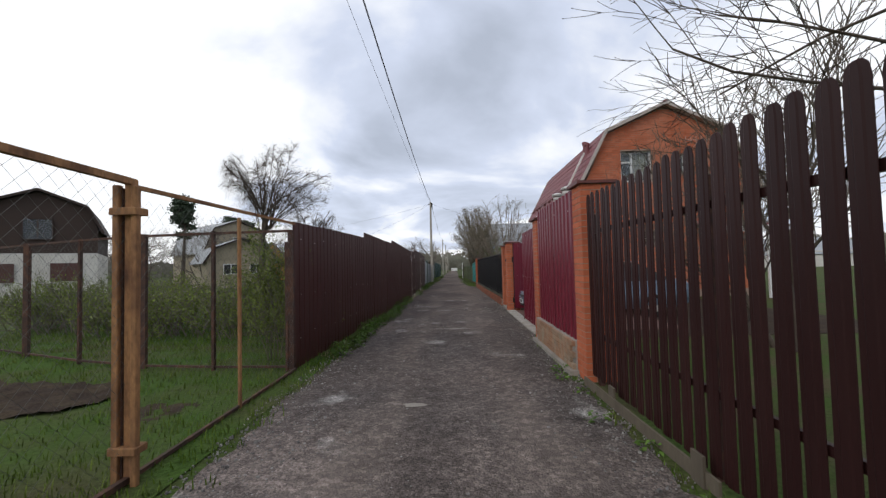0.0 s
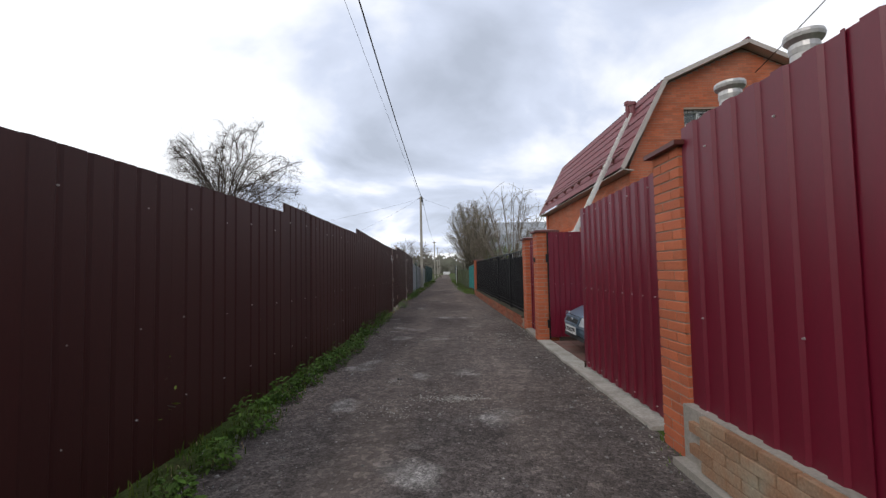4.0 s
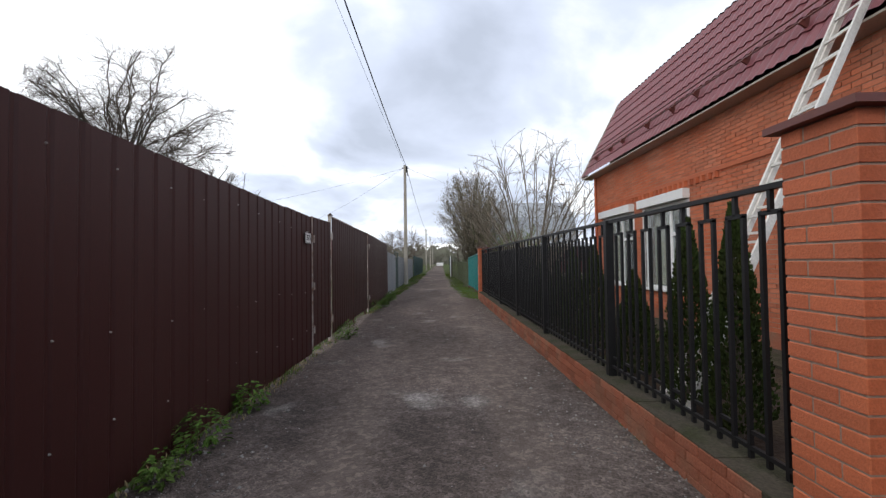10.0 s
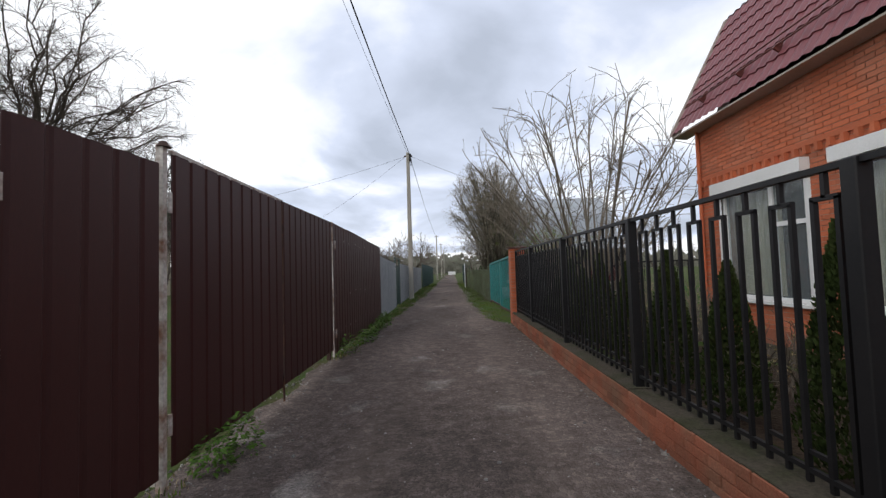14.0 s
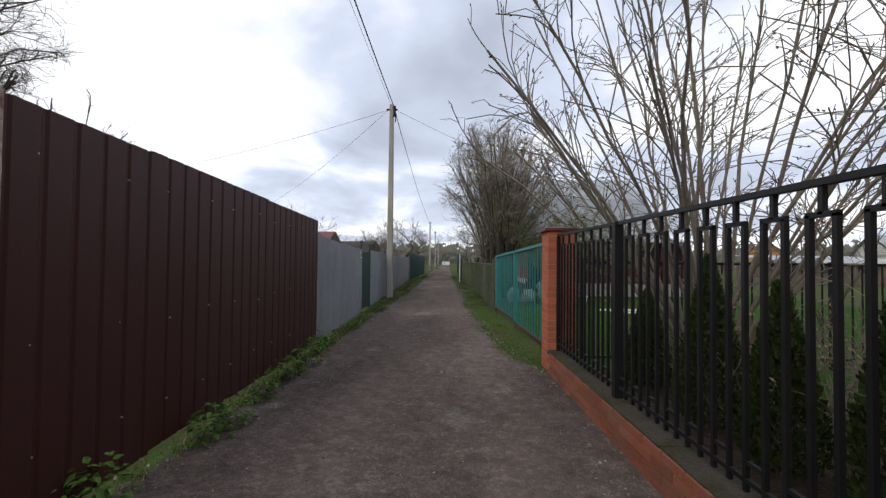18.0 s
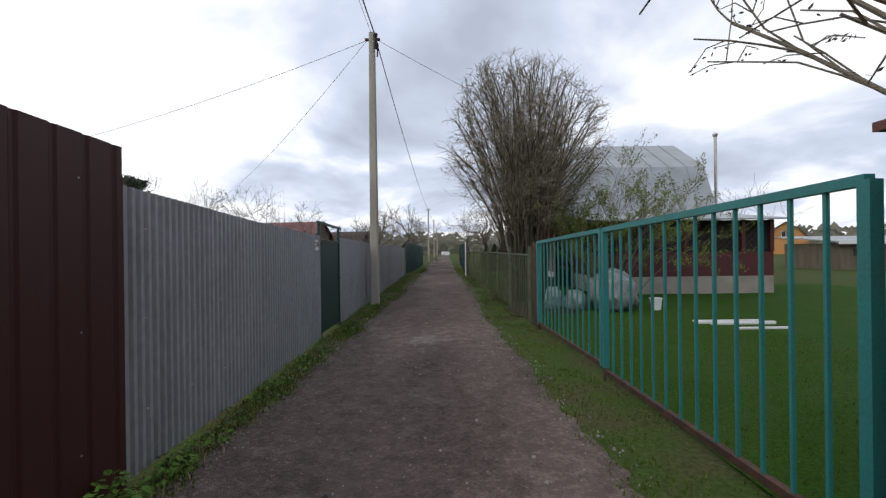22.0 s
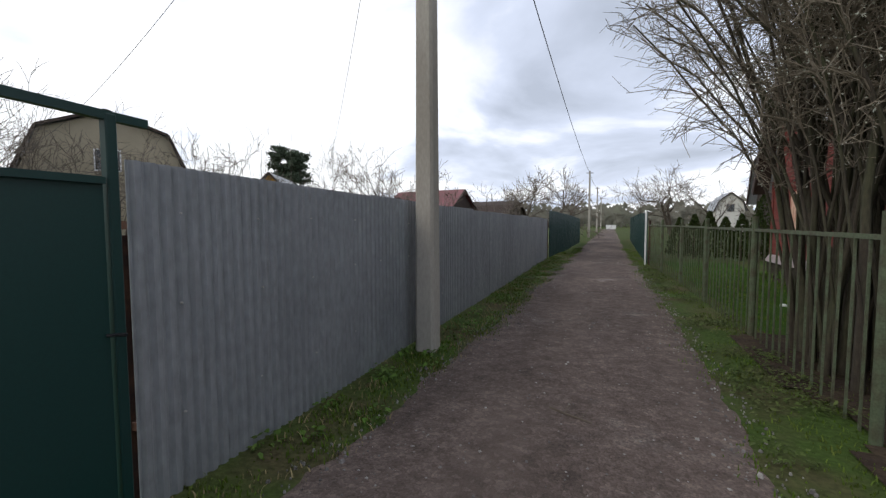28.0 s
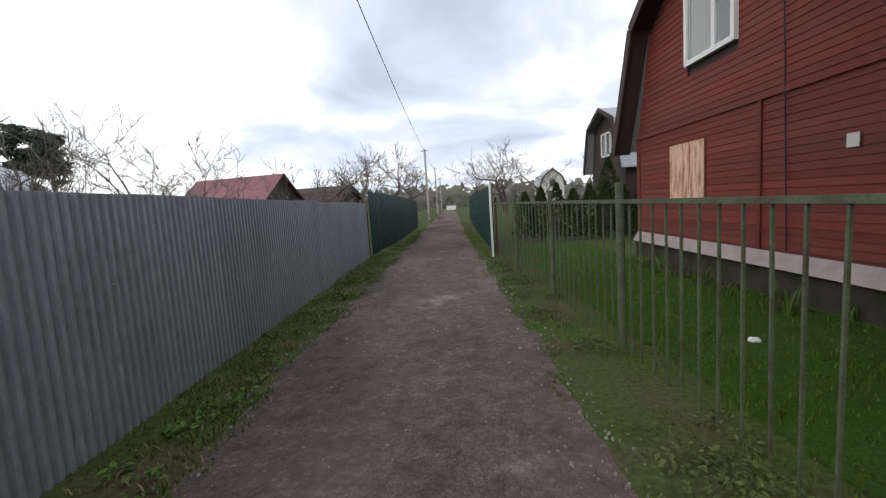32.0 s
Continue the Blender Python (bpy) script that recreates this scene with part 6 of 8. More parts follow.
# red boarded house: its gable looks on the lane
RX, RY0, RY1, RZE, RZB, RZT = 4.0, 43.4, 49.0, 2.55, 4.5, 5.8
RX1 = 9.7
rh = thing("red_house", "red-painted timber house with a zinc gambrel roof", "house", at=(7, 46.4, 0))
RM = (RY0 + RY1) / 2
Build().box(RX - 0.06, RX1, RY0 - 0.05, RY1 + 0.05, -0.1, 0.4).done("plinth", M_MOSSCOPE, rh)
Build().box(RX + 0.03, RX1, RY0, RY1, 0.4, RZE).done("wall_core", M_DARKWOOD, rh)
Build().poly([(RX + 0.03, RY0, RZE), (RX + 0.03, RY1, RZE), (RX + 0.03, RY1 - 0.62, RZB), (RX + 0.03, RM, RZT), (RX + 0.03, RY0 + 0.62, RZB)], (RX1 - RX - 0.03, 0, 0)).done("attic_core", M_DARKWOOD, rh)
rwin = (45.78, 47.05, 3.42, 4.6)
z = 0.4
while z < RZT - 0.1:
    zc = z + 0.06
    if zc < RZE:
        y0, y1 = RY0, RY1
    elif zc < RZB:
        o = 0.62 * (zc - RZE) / (RZB - RZE)
        y0, y1 = RY0 + o, RY1 - o
    else:
        o = lerp(0.62, RM - RY0, (zc - RZB) / (RZT - RZB))
        y0, y1 = RY0 + o, RY1 - o
    for a, c in (((y0, min(rwin[0], y1)), (max(rwin[1], y0), y1)) if rwin[2] - 0.1 < zc < rwin[3] else ((y0, y1),)):
        if c - a > 0.05:
            bb = Build()
            bb.v = [(RX + 0.03, a, z), (RX + 0.03, c, z), (RX - 0.002, c, z + 0.003), (RX - 0.002, a, z + 0.003), (RX + 0.006, a, z + 0.095), (RX + 0.006, c, z + 0.095)]
            bb.f = [(0, 1, 2, 3), (3, 2, 5, 4), (4, 5, 1, 0), (0, 3, 4), (1, 5, 2)]
            bb.done("board", M_REDWOOD, rh)
    z += 0.096
Build().box(RX - 0.03, RX + 0.02, RY0, RY1, RZE - 0.05, RZE + 0.01).done("belt_board", M_REDWOOD, rh)
Build().box(RX - 0.025, RX + 0.02, 45.3, 45.36, 0.4, RZE - 0.05).done("batten", M_REDWOOD, rh)
for y in (RY0, RY1 - 0.12):
    Build().box(RX - 0.025, RX + 0.02, y, y + 0.12, 0.4, RZE - 0.05).done("corner_board", M_REDWOOD, rh)
Build().tube([(RX - 0.02, 44.85, 0.6), (RX - 0.025, 44.9, 2.4), (RX - 0.02, 44.97, 4.2)], 0.008, 5).done("cable", M_WIRE, rh)
Build().poly([(RX - 0.02, RY0, 0.56), (RX - 0.02, RY1, 0.56), (RX - 0.13, RY1, 0.37), (RX - 0.13, RY0, 0.37)], (-0.004, 0, 0.004)).done("skirting", M_SKIRT, rh, "dented pinkish zinc skirting strip")
rp = [(RY0 - 0.35, RZE - 0.2), (RY0 + 0.6, RZB + 0.08), (RM, RZT + 0.12), (RY1 - 0.6, RZB + 0.08), (RY1 + 0.4, RZE - 0.25)]
for (ya, za), (yb, zb) in zip(rp, rp[1:]):
    Build().poly([(RX - 0.35, ya, za), (RX1 + 0.3, ya, za), (RX1 + 0.3, yb, zb), (RX - 0.35, yb, zb)], (0, 0, 0.035)).done("roof", M_ZINCROOF, rh)
    Build().poly([(RX - 0.34, ya, za - 0.02), (RX, ya, za - 0.02), (RX, yb, zb - 0.02), (RX - 0.34, yb, zb - 0.02)], (0, 0, -0.03)).done("roof_lining", M_DARKWOOD, rh)
    Build().bar((RX - 0.37, ya, za - 0.02), (RX - 0.37, yb, zb - 0.02), 0.04, 0.2).done("barge_board", M_DARKWOOD, rh)
    for i in range(1, 9):
        x = lerp(RX - 0.3, RX1 + 0.3, i / 9)
        Build().bar((x, ya, za + 0.05), (x, yb, zb + 0.05), 0.025).done("roof_seam", M_ZINCROOF, rh)
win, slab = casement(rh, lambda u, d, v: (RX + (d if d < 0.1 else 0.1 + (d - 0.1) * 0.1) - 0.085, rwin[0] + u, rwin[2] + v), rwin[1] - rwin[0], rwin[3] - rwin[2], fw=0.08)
Build().box(RX - 0.03, RX - 0.015, 46.55, 47.6, 1.25, 2.2).done("shutter_plate", M_RUSTPLATE, rh, "rust-streaked steel plate over a window")
Build().box(RX - 0.02, RX - 0.008, 43.95, 44.09, 1.74, 1.88).done("number_plate", M_PLASTER, rh)
# veranda on the garden side
Build().box(4.6, 10.05, 40.6, RY0, -0.1, 0.55).done("veranda_plinth", M_CONCRETE, rh)
Build().box(4.6, 10.05, 40.6, RY0, 0.55, 1.3).done("veranda_wall", M_REDPANEL, rh)
for i in range(7):
    x = 4.66 + i * 0.888
    Build().box(x - 0.06, x + 0.06, 40.56, 40.66, 1.3, 2.3).done("veranda_post", M_REDPANEL, rh)
b = Build()
for i in range(23):
    x = 4.7 + i * 0.2
    b.bar((x, 40.6, 1.4), (x + 0.8, 40.6, 2.2), 0.02)
    b.bar((x + 0.8, 40.6, 1.4), (x, 40.6, 2.2), 0.02)
b.done("lattice", M_DARKWOOD, rh)
# near-black sheet added for the shade inside the veranda opening
Build().box(4.62, 10.0, 40.75, 40.8, 1.3, 2.3).done("veranda_shade", M_ROOMSHADE, rh)
Build().poly([(4.3, 40.2, 2.28), (10.3, 40.2, 2.28), (10.3, RY0 + 0.1, 2.7), (4.3, RY0 + 0.1, 2.7)], (0, 0, 0.05)).done("veranda_roof", M_ZINCROOF, rh)
Build().tube([(11.2, 45.2, 0), (11.2, 45.2, 6.1)], 0.06, 10).done("stove_pipe", M_ALU, rh)
Build().lathe(11.2, 45.2, [(0.06, 6.05), (0.11, 6.15), (0.11, 6.18), (0.02, 6.25)], 10).done("pipe_cap", M_ALU, rh)

# wrapped round stack, bucket and white boards on the lawn
def lump(name, x, y, rx, rz, seed, material, parent, flat=0.2):
    """A crumpled, sagging round bundle that rests on the ground."""
    b = Build()
    n, m_ = 18, 30
    for i in range(n + 1):
        u = math.pi * i / n
        for j in range(m_):
            a = 2 * math.pi * j / m_
            d = Vector((math.sin(u) * math.cos(a), math.sin(u) * math.sin(a), math.cos(u)))
            k = 1 + 0.22 * noise.noise(d * 1.6 + Vector((seed, 0, 0))) + 0.09 * noise.noise(d * 5 + Vector((0, seed, 0)))
            b.v.append((x + rx * k * d.x, y + rx * k * d.y, max(0.0, rz * (1 - flat) + rz * k * d.z)))
    for i in range(n):
        b.f += [(i * m_ + j, i * m_ + (j + 1) % m_, (i + 1) * m_ + (j + 1) % m_, (i + 1) * m_ + j) for j in range(m_)]
    return b.done(name, material, parent, smooth=True)


s = thing("wrapped_stack", "round stack wrapped in crumpled clear plastic film", "stack", at=(3.75, 37.4, 0))
lump("film", 3.75, 37.45, 0.6, 0.53, 3.0, M_FILM, s)
s = thing("plastic_bundle", "low heap of crumpled plastic film on the lawn", "heap", at=(2.95, 37.6, 0))
lump("film", 2.95, 37.6, 0.3, 0.3, 8.0, M_FILM, s, 0.45)
s = thing("plastic_bundle", "low heap of crumpled plastic film on the lawn", "heap", at=(2.45, 37.7, 0))
lump("film", 2.45, 37.75, 0.22, 0.34, 5.0, M_FILM, s, 0.4)
s = thing("bucket", "small white plastic bucket on the lawn", "bucket", at=(4.75, 37.3, 0))
Build().lathe(4.75, 37.3, [(0.1, 0.0), (0.13, 0.26), (0.145, 0.27), (0.145, 0.29), (0.125, 0.29), (0.1, 0.03), (0.0, 0.03)], 16).done("pail", M_WHITE, s)
s = thing("white_boards", "thin white boards lying on the lawn", "boards", at=(5.3, 35.3, 0))
for xa, xb, y, w in ((4.65, 5.95, 35.55, 0.1), (4.6, 6.1, 35.4, 0.08), (4.8, 6.0, 35.28, 0.06), (4.95, 5.9, 34.8, 0.08)):
    Build().box(xa, xb, y, y + w, 0.012, 0.045).done("board", M_WHITE, s)
# low sheds and a pale roof beyond the lawn
s = thing("shed", "low weathered shed with a white roof edge", "shed", at=(26, 52, 0))
Build().box(22.6, 31, 52, 56, -0.1, 1.55).done("wall", M_OLDWOOD, s)
Build().poly([(22.2, 51.6, 1.62), (31.4, 51.6, 1.62), (31.4, 56.4, 2.0), (22.2, 56.4, 2.0)], (0, 0, 0.06)).done("roof", M_ZINCROOF, s)
Build().box(22.2, 31.4, 51.55, 51.6, 1.5, 1.72).done("fascia", M_WHITE, s)
for i in range(3):
    Build().box(23.4 + 2.4 * i, 24.2 + 2.4 * i, 51.97, 52.0, 0.8, 1.25).done("window", M_GLASS, s)
gambrel("garden_house", "house with a broad pale grey metal roof", 49.0, 72.0, radians(-100), 6.5, 14, 2.2, 3.4, 4.6, M_PLASTER, M_PLASTER, M_ZINCROOF, inset=0.4)


# ---- lawns and beds ----
def patch(name, label, material, x0, x1, y0, y1, z=0.006, cat="lawn", clods=0.0):
    b = Build()
    step = 0.05 if clods else 0.12 if cat == "soil" else 0.4
    nx, ny = max(2, int((x1 - x0) / step)), max(2, int((y1 - y0) / step))
    for i in range(nx + 1):
        for j in range(ny + 1):
            x, y = lerp(x0, x1, i / nx), lerp(y0, y1, j / ny)
            b.v.append((x, y, z + 0.012 * (noise.noise((x * 0.7, y * 0.7, 2)) + 0.4) + clods * (noise.noise((x * 5, y * 5, 3)) + 0.6 * noise.noise((x * 11, y * 11, 4)))))
    for i in range(nx):
        for j in range(ny):
            k = i * (ny + 1) + j
            x, y = b.v[k][0], b.v[k][1]
            rim = min(x - x0, x1 - x, y - y0, y1 - y)
            if cat == "soil" and rim < 0.5 * (noise.noise((x * 1.1, y * 1.1, 5)) + 0.45):
                continue
            b.f.append((k, k + ny + 1, k + ny + 2, k + 1))
    return tagged(b.raw(name, material, smooth=True), label, cat, kind="structure")


patch("lawn_garden", "bright mown spring lawn behind the teal gate", M_LAWN, 1.72, 14, 28.9, 43.5)
patch("lawn_house", "lawn beside the red house", M_LAWN, 1.65, 3.85, 43.5, 52)
patch("lawn_brick_house", "lawn beyond the brick house", M_LAWN, 4.3, 14, 26.6, 28.9)
patch("flower_bed", "dark soil bed behind the iron fence", M_EARTH, 1.85, 4.35, 14.7, 28.5, cat="soil")
tagged(Build().box(4.35, 5.1, 16.3, 26.8, -0.05, 0.05).done("garden_path", M_MOSSCOPE), "grey concrete path along the brick house", "path", kind="structure")
patch("house_bed", "dark soil bed along the red house", M_EARTH, 3.25, 3.95, 43.6, 49.2, 0.02, "soil")
patch("willow_bed", "dark leaf litter under the willow and bar fence", M_EARTH, 1.1, 3.1, 36.4, 41.3, 0.02, "soil")
patch("lawn_yard", "rough spring grass of the left garden", M_YARD, -12, -2.0, -4, 14, 0.004)
patch("dug_bed", "freshly dug dark garden soil", M_EARTH, -7.2, -3.8, 3.2, 4.95, 0.035, "soil", 0.035)
patch("dug_bed_small", "patch of scraped dark garden soil", M_EARTH, -3.6, -2.7, 2.9, 3.9, 0.008, "soil", 0.02)
patch("dug_bed_far", "bare dug soil beyond the bushes", M_EARTH, -9.5, -3.5, 14, 17, 0.02, "soil")


# ---- plants ----
def grass(name, label, spots, blades, height, material, spread=0.12, width=0.006, seed=1, lean=0.6):
    """Blades of grass round each spot (x, y), as one object."""
    r = random.Random(seed)
    b = Build()
    for x, y, k in spots:
        for _ in range(max(1, int(blades * k))):
            a, d = r.uniform(0, 6.283), spread * math.sqrt(r.random())
            px, py = x + d * math.cos(a), y + d * math.sin(a)
            h = height * r.uniform(0.45, 1.15) * k
            a2 = r.uniform(0, 6.283)
            lx, ly = math.cos(a2) * h * lean * r.random(), math.sin(a2) * h * lean * r.random()
            wx, wy = -math.sin(a2) * width, math.cos(a2) * width
            i = len(b.v)
            b.v += [(px - wx, py - wy, -0.01), (px + wx, py + wy, -0.01), (px + lx * 0.4 + wx * 0.7, py + ly * 0.4 + wy * 0.7, h * 0.6), (px + lx * 0.4 - wx * 0.7, py + ly * 0.4 - wy * 0.7, h * 0.6), (px + lx, py + ly, h)]
            b.f += [(i, i + 1, i + 2, i + 3), (i + 3, i + 2, i + 4)]
    return tagged(b.raw(name, material), label, "grass", kind="stuff")


def leafy(name, label, spots, material, seed=1, size=0.045, count=60, height=0.3, spread=0.16):
    """Low broad-leaved weeds: stalks with toothed leaves round each spot."""
    r = random.Random(seed)
    b = Build()
    for x, y, k in spots:
        for _ in range(int(count * k)):
            a, d = r.uniform(0, 6.283), spread * k * math.sqrt(r.random())
            px, py, pz = x + d * math.cos(a), y + d * math.sin(a), height * k * r.random() ** 0.8 * (1.15 - d / (spread * k + 0.01) * 0.6) + 0.01
            s = size * r.uniform(0.5, 1.2)
            u = Vector((math.cos(a + r.uniform(-0.9, 0.9)), math.sin(a + r.uniform(-0.9, 0.9)), r.uniform(-0.5, 0.4))).normalized()
            v = u.cross(Vector((r.uniform(-0.4, 0.4), r.uniform(-0.4, 0.4), 1))).normalized()
            p = Vector((px, py, pz))
            i = len(b.v)
            for q in (p, p + u * s * 0.35 + v * s * 0.42, p + u * s * 0.8 + v * s * 0.3, p + u * s * 1.3 - Vector((0, 0, s * 0.25)), p + u * s * 0.8 - v * s * 0.3, p + u * s * 0.35 - v * s * 0.42):
                b.v.append((q.x, q.y, q.z))
            b.f += [(i, i + 1, i + 2, i + 3), (i, i + 3, i + 4, i + 5)]
    return tagged(b.raw(name, material), label, "weeds", kind="stuff")


gr = random.Random(11)


def bare(x, y):
    return noise.noise((x * 1.6, y * 0.9, 7.0)) < -0.12


def dug(x, y):
    return -7.0 < x < -4.1 + 0.5 * noise.noise((0, y * 3, 1)) and 3.5 < y < 4.7 + 0.5 * noise.noise((x * 2, 0, 2))


def along(y0, y1, x0, x1, n, k=(0.5, 1.2)):
    out = []
    for _ in range(n):
        y = gr.uniform(y0, y1)
        u = gr.random()
        out.append((lerp(x0(y), x1(y), u), y, gr.uniform(*k)))
    return out


fence_l = lambda y: float(np.interp(y, [6, 14, 20, 29.7, 35, 52], [-2.32, -2.16, -2.0, -2.14, -2.28, -2.52]))
fence_r = lambda y: float(np.interp(y, [28.8, 35, 41, 46, 50.5], [1.62, 1.52, 1.53, 1.4, 1.15]))
grass("verge_grass", "short green grass along the foot of the brown fence", [q for q in along(6, 29.5, fence_l, lambda y: left_edge(y) + 0.08, 260, (0.3, 0.9)) if not 20.6 < q[1] < 24.4], 10, 0.09, M_GRASS, seed=2)
grass("verge_grass", "dry yellow grass along the brown fence", [q for q in along(6, 29.5, fence_l, lambda y: left_edge(y) + 0.14, 300, (0.3, 0.8)) if not 20.6 < q[1] < 24.4], 8, 0.1, M_DRYGRASS, seed=3, lean=1.1)
grass("verge_grass", "green grass verge along the grey fence", [q for q in along(29.7, 60, fence_l, lambda y: left_edge(y) + 0.16, 3000, (0.3, 0.9)) if not bare(*q[:2])], 13, 0.055, M_GRASS, seed=4, lean=0.9)
grass("verge_grass", "dry grass at the foot of the grey fence", along(29.7, 55, fence_l, lambda y: left_edge(y) + 0.1, 900, (0.3, 0.8)), 8, 0.075, M_DRYGRASS, seed=5, lean=1.3)
grass("verge_grass", "green grass verge by the barred fences", [q for q in along(28.9, 60, lambda y: right_edge(y) - 0.16, lambda y: fence_r(y) + 0.15, 2400, (0.3, 0.9)) if not bare(*q[:2])], 11, 0.05, M_GRASS, seed=6, lean=0.9)
grass("lawn_grass", "fine blades of the mown lawn", along(29, 44, lambda y: 1.7, lambda y: 5.5, 2600, (0.5, 0.9)), 9, 0.055, M_GRASS, spread=0.22, seed=7)
grass("lawn_grass", "fine blades of the lawn by the red house", along(42, 50, lambda y: 1.6, lambda y: 3.9, 900, (0.5, 1.0)), 10, 0.07, M_GRASS, spread=0.2, seed=8)
grass("yard_grass", "fresh spring grass in the left garden", [q for q in along(-2, 12, lambda y: -11 if y > 2 else -5, lambda y: left_edge(y) + 0.05, 3900, (0.4, 1.1)) if not dug(*q[:2])], 12, 0.09, M_GRASS, spread=0.22, seed=9)
grass("bulb_leaves", "tufts of bulb leaves along the red house", [(gr.uniform(3.4, 3.9), 43.8 + i * 0.33 + gr.uniform(-0.1, 0.1), gr.uniform(0.6, 1.1)) for i in range(16)], 16, 0.32, M_WEED, spread=0.07, width=0.012, seed=12, lean=0.5)
grass("lane_grass", "sparse grass along the picket fence", along(0.5, 8, lambda y: right_edge(y) - 0.1, lambda y: 1.5, 60, (0.3, 0.8)), 8, 0.09, M_GRASS, seed=10)

weed = [(-1.95, 6.3), (-1.85, 7.0), (-1.85, 7.5), (-1.9, 8.2), (-1.95, 9.1), (-1.95, 9.8), (-1.9, 10.4), (-1.85, 10.8), (-1.85, 11.2), (-1.82, 11.7), (-1.84, 12.1), (-1.85, 12.5), (-1.95, 13.75), (-1.9, 13.95), (-1.9, 15.35), (-1.95, 15.9), (-1.95, 16.8), (-1.9, 20.65), (-1.85, 20.95), (-1.95, 25.0), (-1.9, 26.1), (-1.85, 26.4), (-1.9, 27.1), (-1.95, 27.7), (-1.9, 28.0), (-1.9, 28.6), (-2.0, 29.2), (-2.0, 29.5)]
leafy("weed_clumps", "clumps of fresh green weeds at the fence foot", [(x, y, gr.uniform(0.7, 1.25)) for x, y in weed], M_WEED, seed=3, count=190, height=0.3)
leafy("verge_weeds", "low broad-leaved weeds on the verge", [(gr.uniform(right_edge(y), fence_r(y)), y, gr.uniform(0.5, 1.0)) for y in [36 + 14 * gr.random() for _ in range(330)] if not bare(y, 3.0)], M_GROUNDWEED, seed=4, count=42, height=0.11, size=0.03)
leafy("verge_weeds", "low weeds on the grassy verge by the grey fence", [(gr.uniform(fence_l(y), left_edge(y)), y, gr.uniform(0.4, 0.8)) for y in [gr.uniform(30, 52) for _ in range(90)]], M_WEED, seed=5, count=35, height=0.14)
leafy("fence_weeds", "low weeds beside the picket fence", [(gr.uniform(1.2, 1.5), y, gr.uniform(0.3, 0.7)) for y in (1.2, 1.8, 2.6, 3.2, 4.1, 4.6, 5.0)], M_WEED, seed=6, count=40, height=0.16)


def wander(r, p, d, length, n, bend, droop=0.0):
    pts = [Vector(p)]
    d = Vector(d).normalized()
    for _ in range(n):
        d = (d + Vector((r.gauss(0, bend), r.gauss(0, bend), r.gauss(0, bend) - droop))).normalized()
        pts.append(pts[-1] + d * length / n)
    return pts, d


def limb(r, thick, thin, p, d, length, rad, level, spec):
    """A branch with its side branches; wood over 2 cm goes to thick, the rest to thin."""
    pts, end = wander(r, p, d, length, 4 if level < 3 else 3, spec["bend"], spec.get("droop", 0) * level)
    tip = rad * (0.45 if level else 0.55)
    radii = [lerp(rad, tip, i / (len(pts) - 1)) for i in range(len(pts))]
    (thick if rad > 0.018 else thin).tube(pts, radii, 6 if rad > 0.05 else (4 if rad > 0.012 else 3), cap=False)
    if level >= spec["levels"]:
        if spec.get("bud"):
            thin.tube([pts[-1], pts[-1] + end * spec["bud"]], [spec["bud"] * 0.2, spec["bud"] * 0.1], 4)
        spec["tips"].append((pts[-1], end))
        return
    n = spec["split"][min(level, len(spec["split"]) - 1)]
    for i in range(n):
        t = r.uniform(spec.get("from", 0.3), 1.0) if i else 1.0
        k = t * (len(pts) - 1)
        j = min(int(k), len(pts) - 2)
        q = pts[j].lerp(pts[j + 1], k - j)
        side = Vector((r.gauss(0, 1), r.gauss(0, 1), r.gauss(0, 0.7)))
        side = (side - end * side.dot(end)).normalized()
        ang = r.uniform(*spec["angle"]) * (0.5 if i == 0 else 1)
        nd = end * math.cos(ang) + side * math.sin(ang) + Vector((0, 0, spec.get("rise", 0.1)))
        limb(r, thick, thin, q, nd, length * r.uniform(*spec["shrink"]), max(tip * r.uniform(0.55, 0.9), spec.get("least", 0.004)), level + 1, spec)


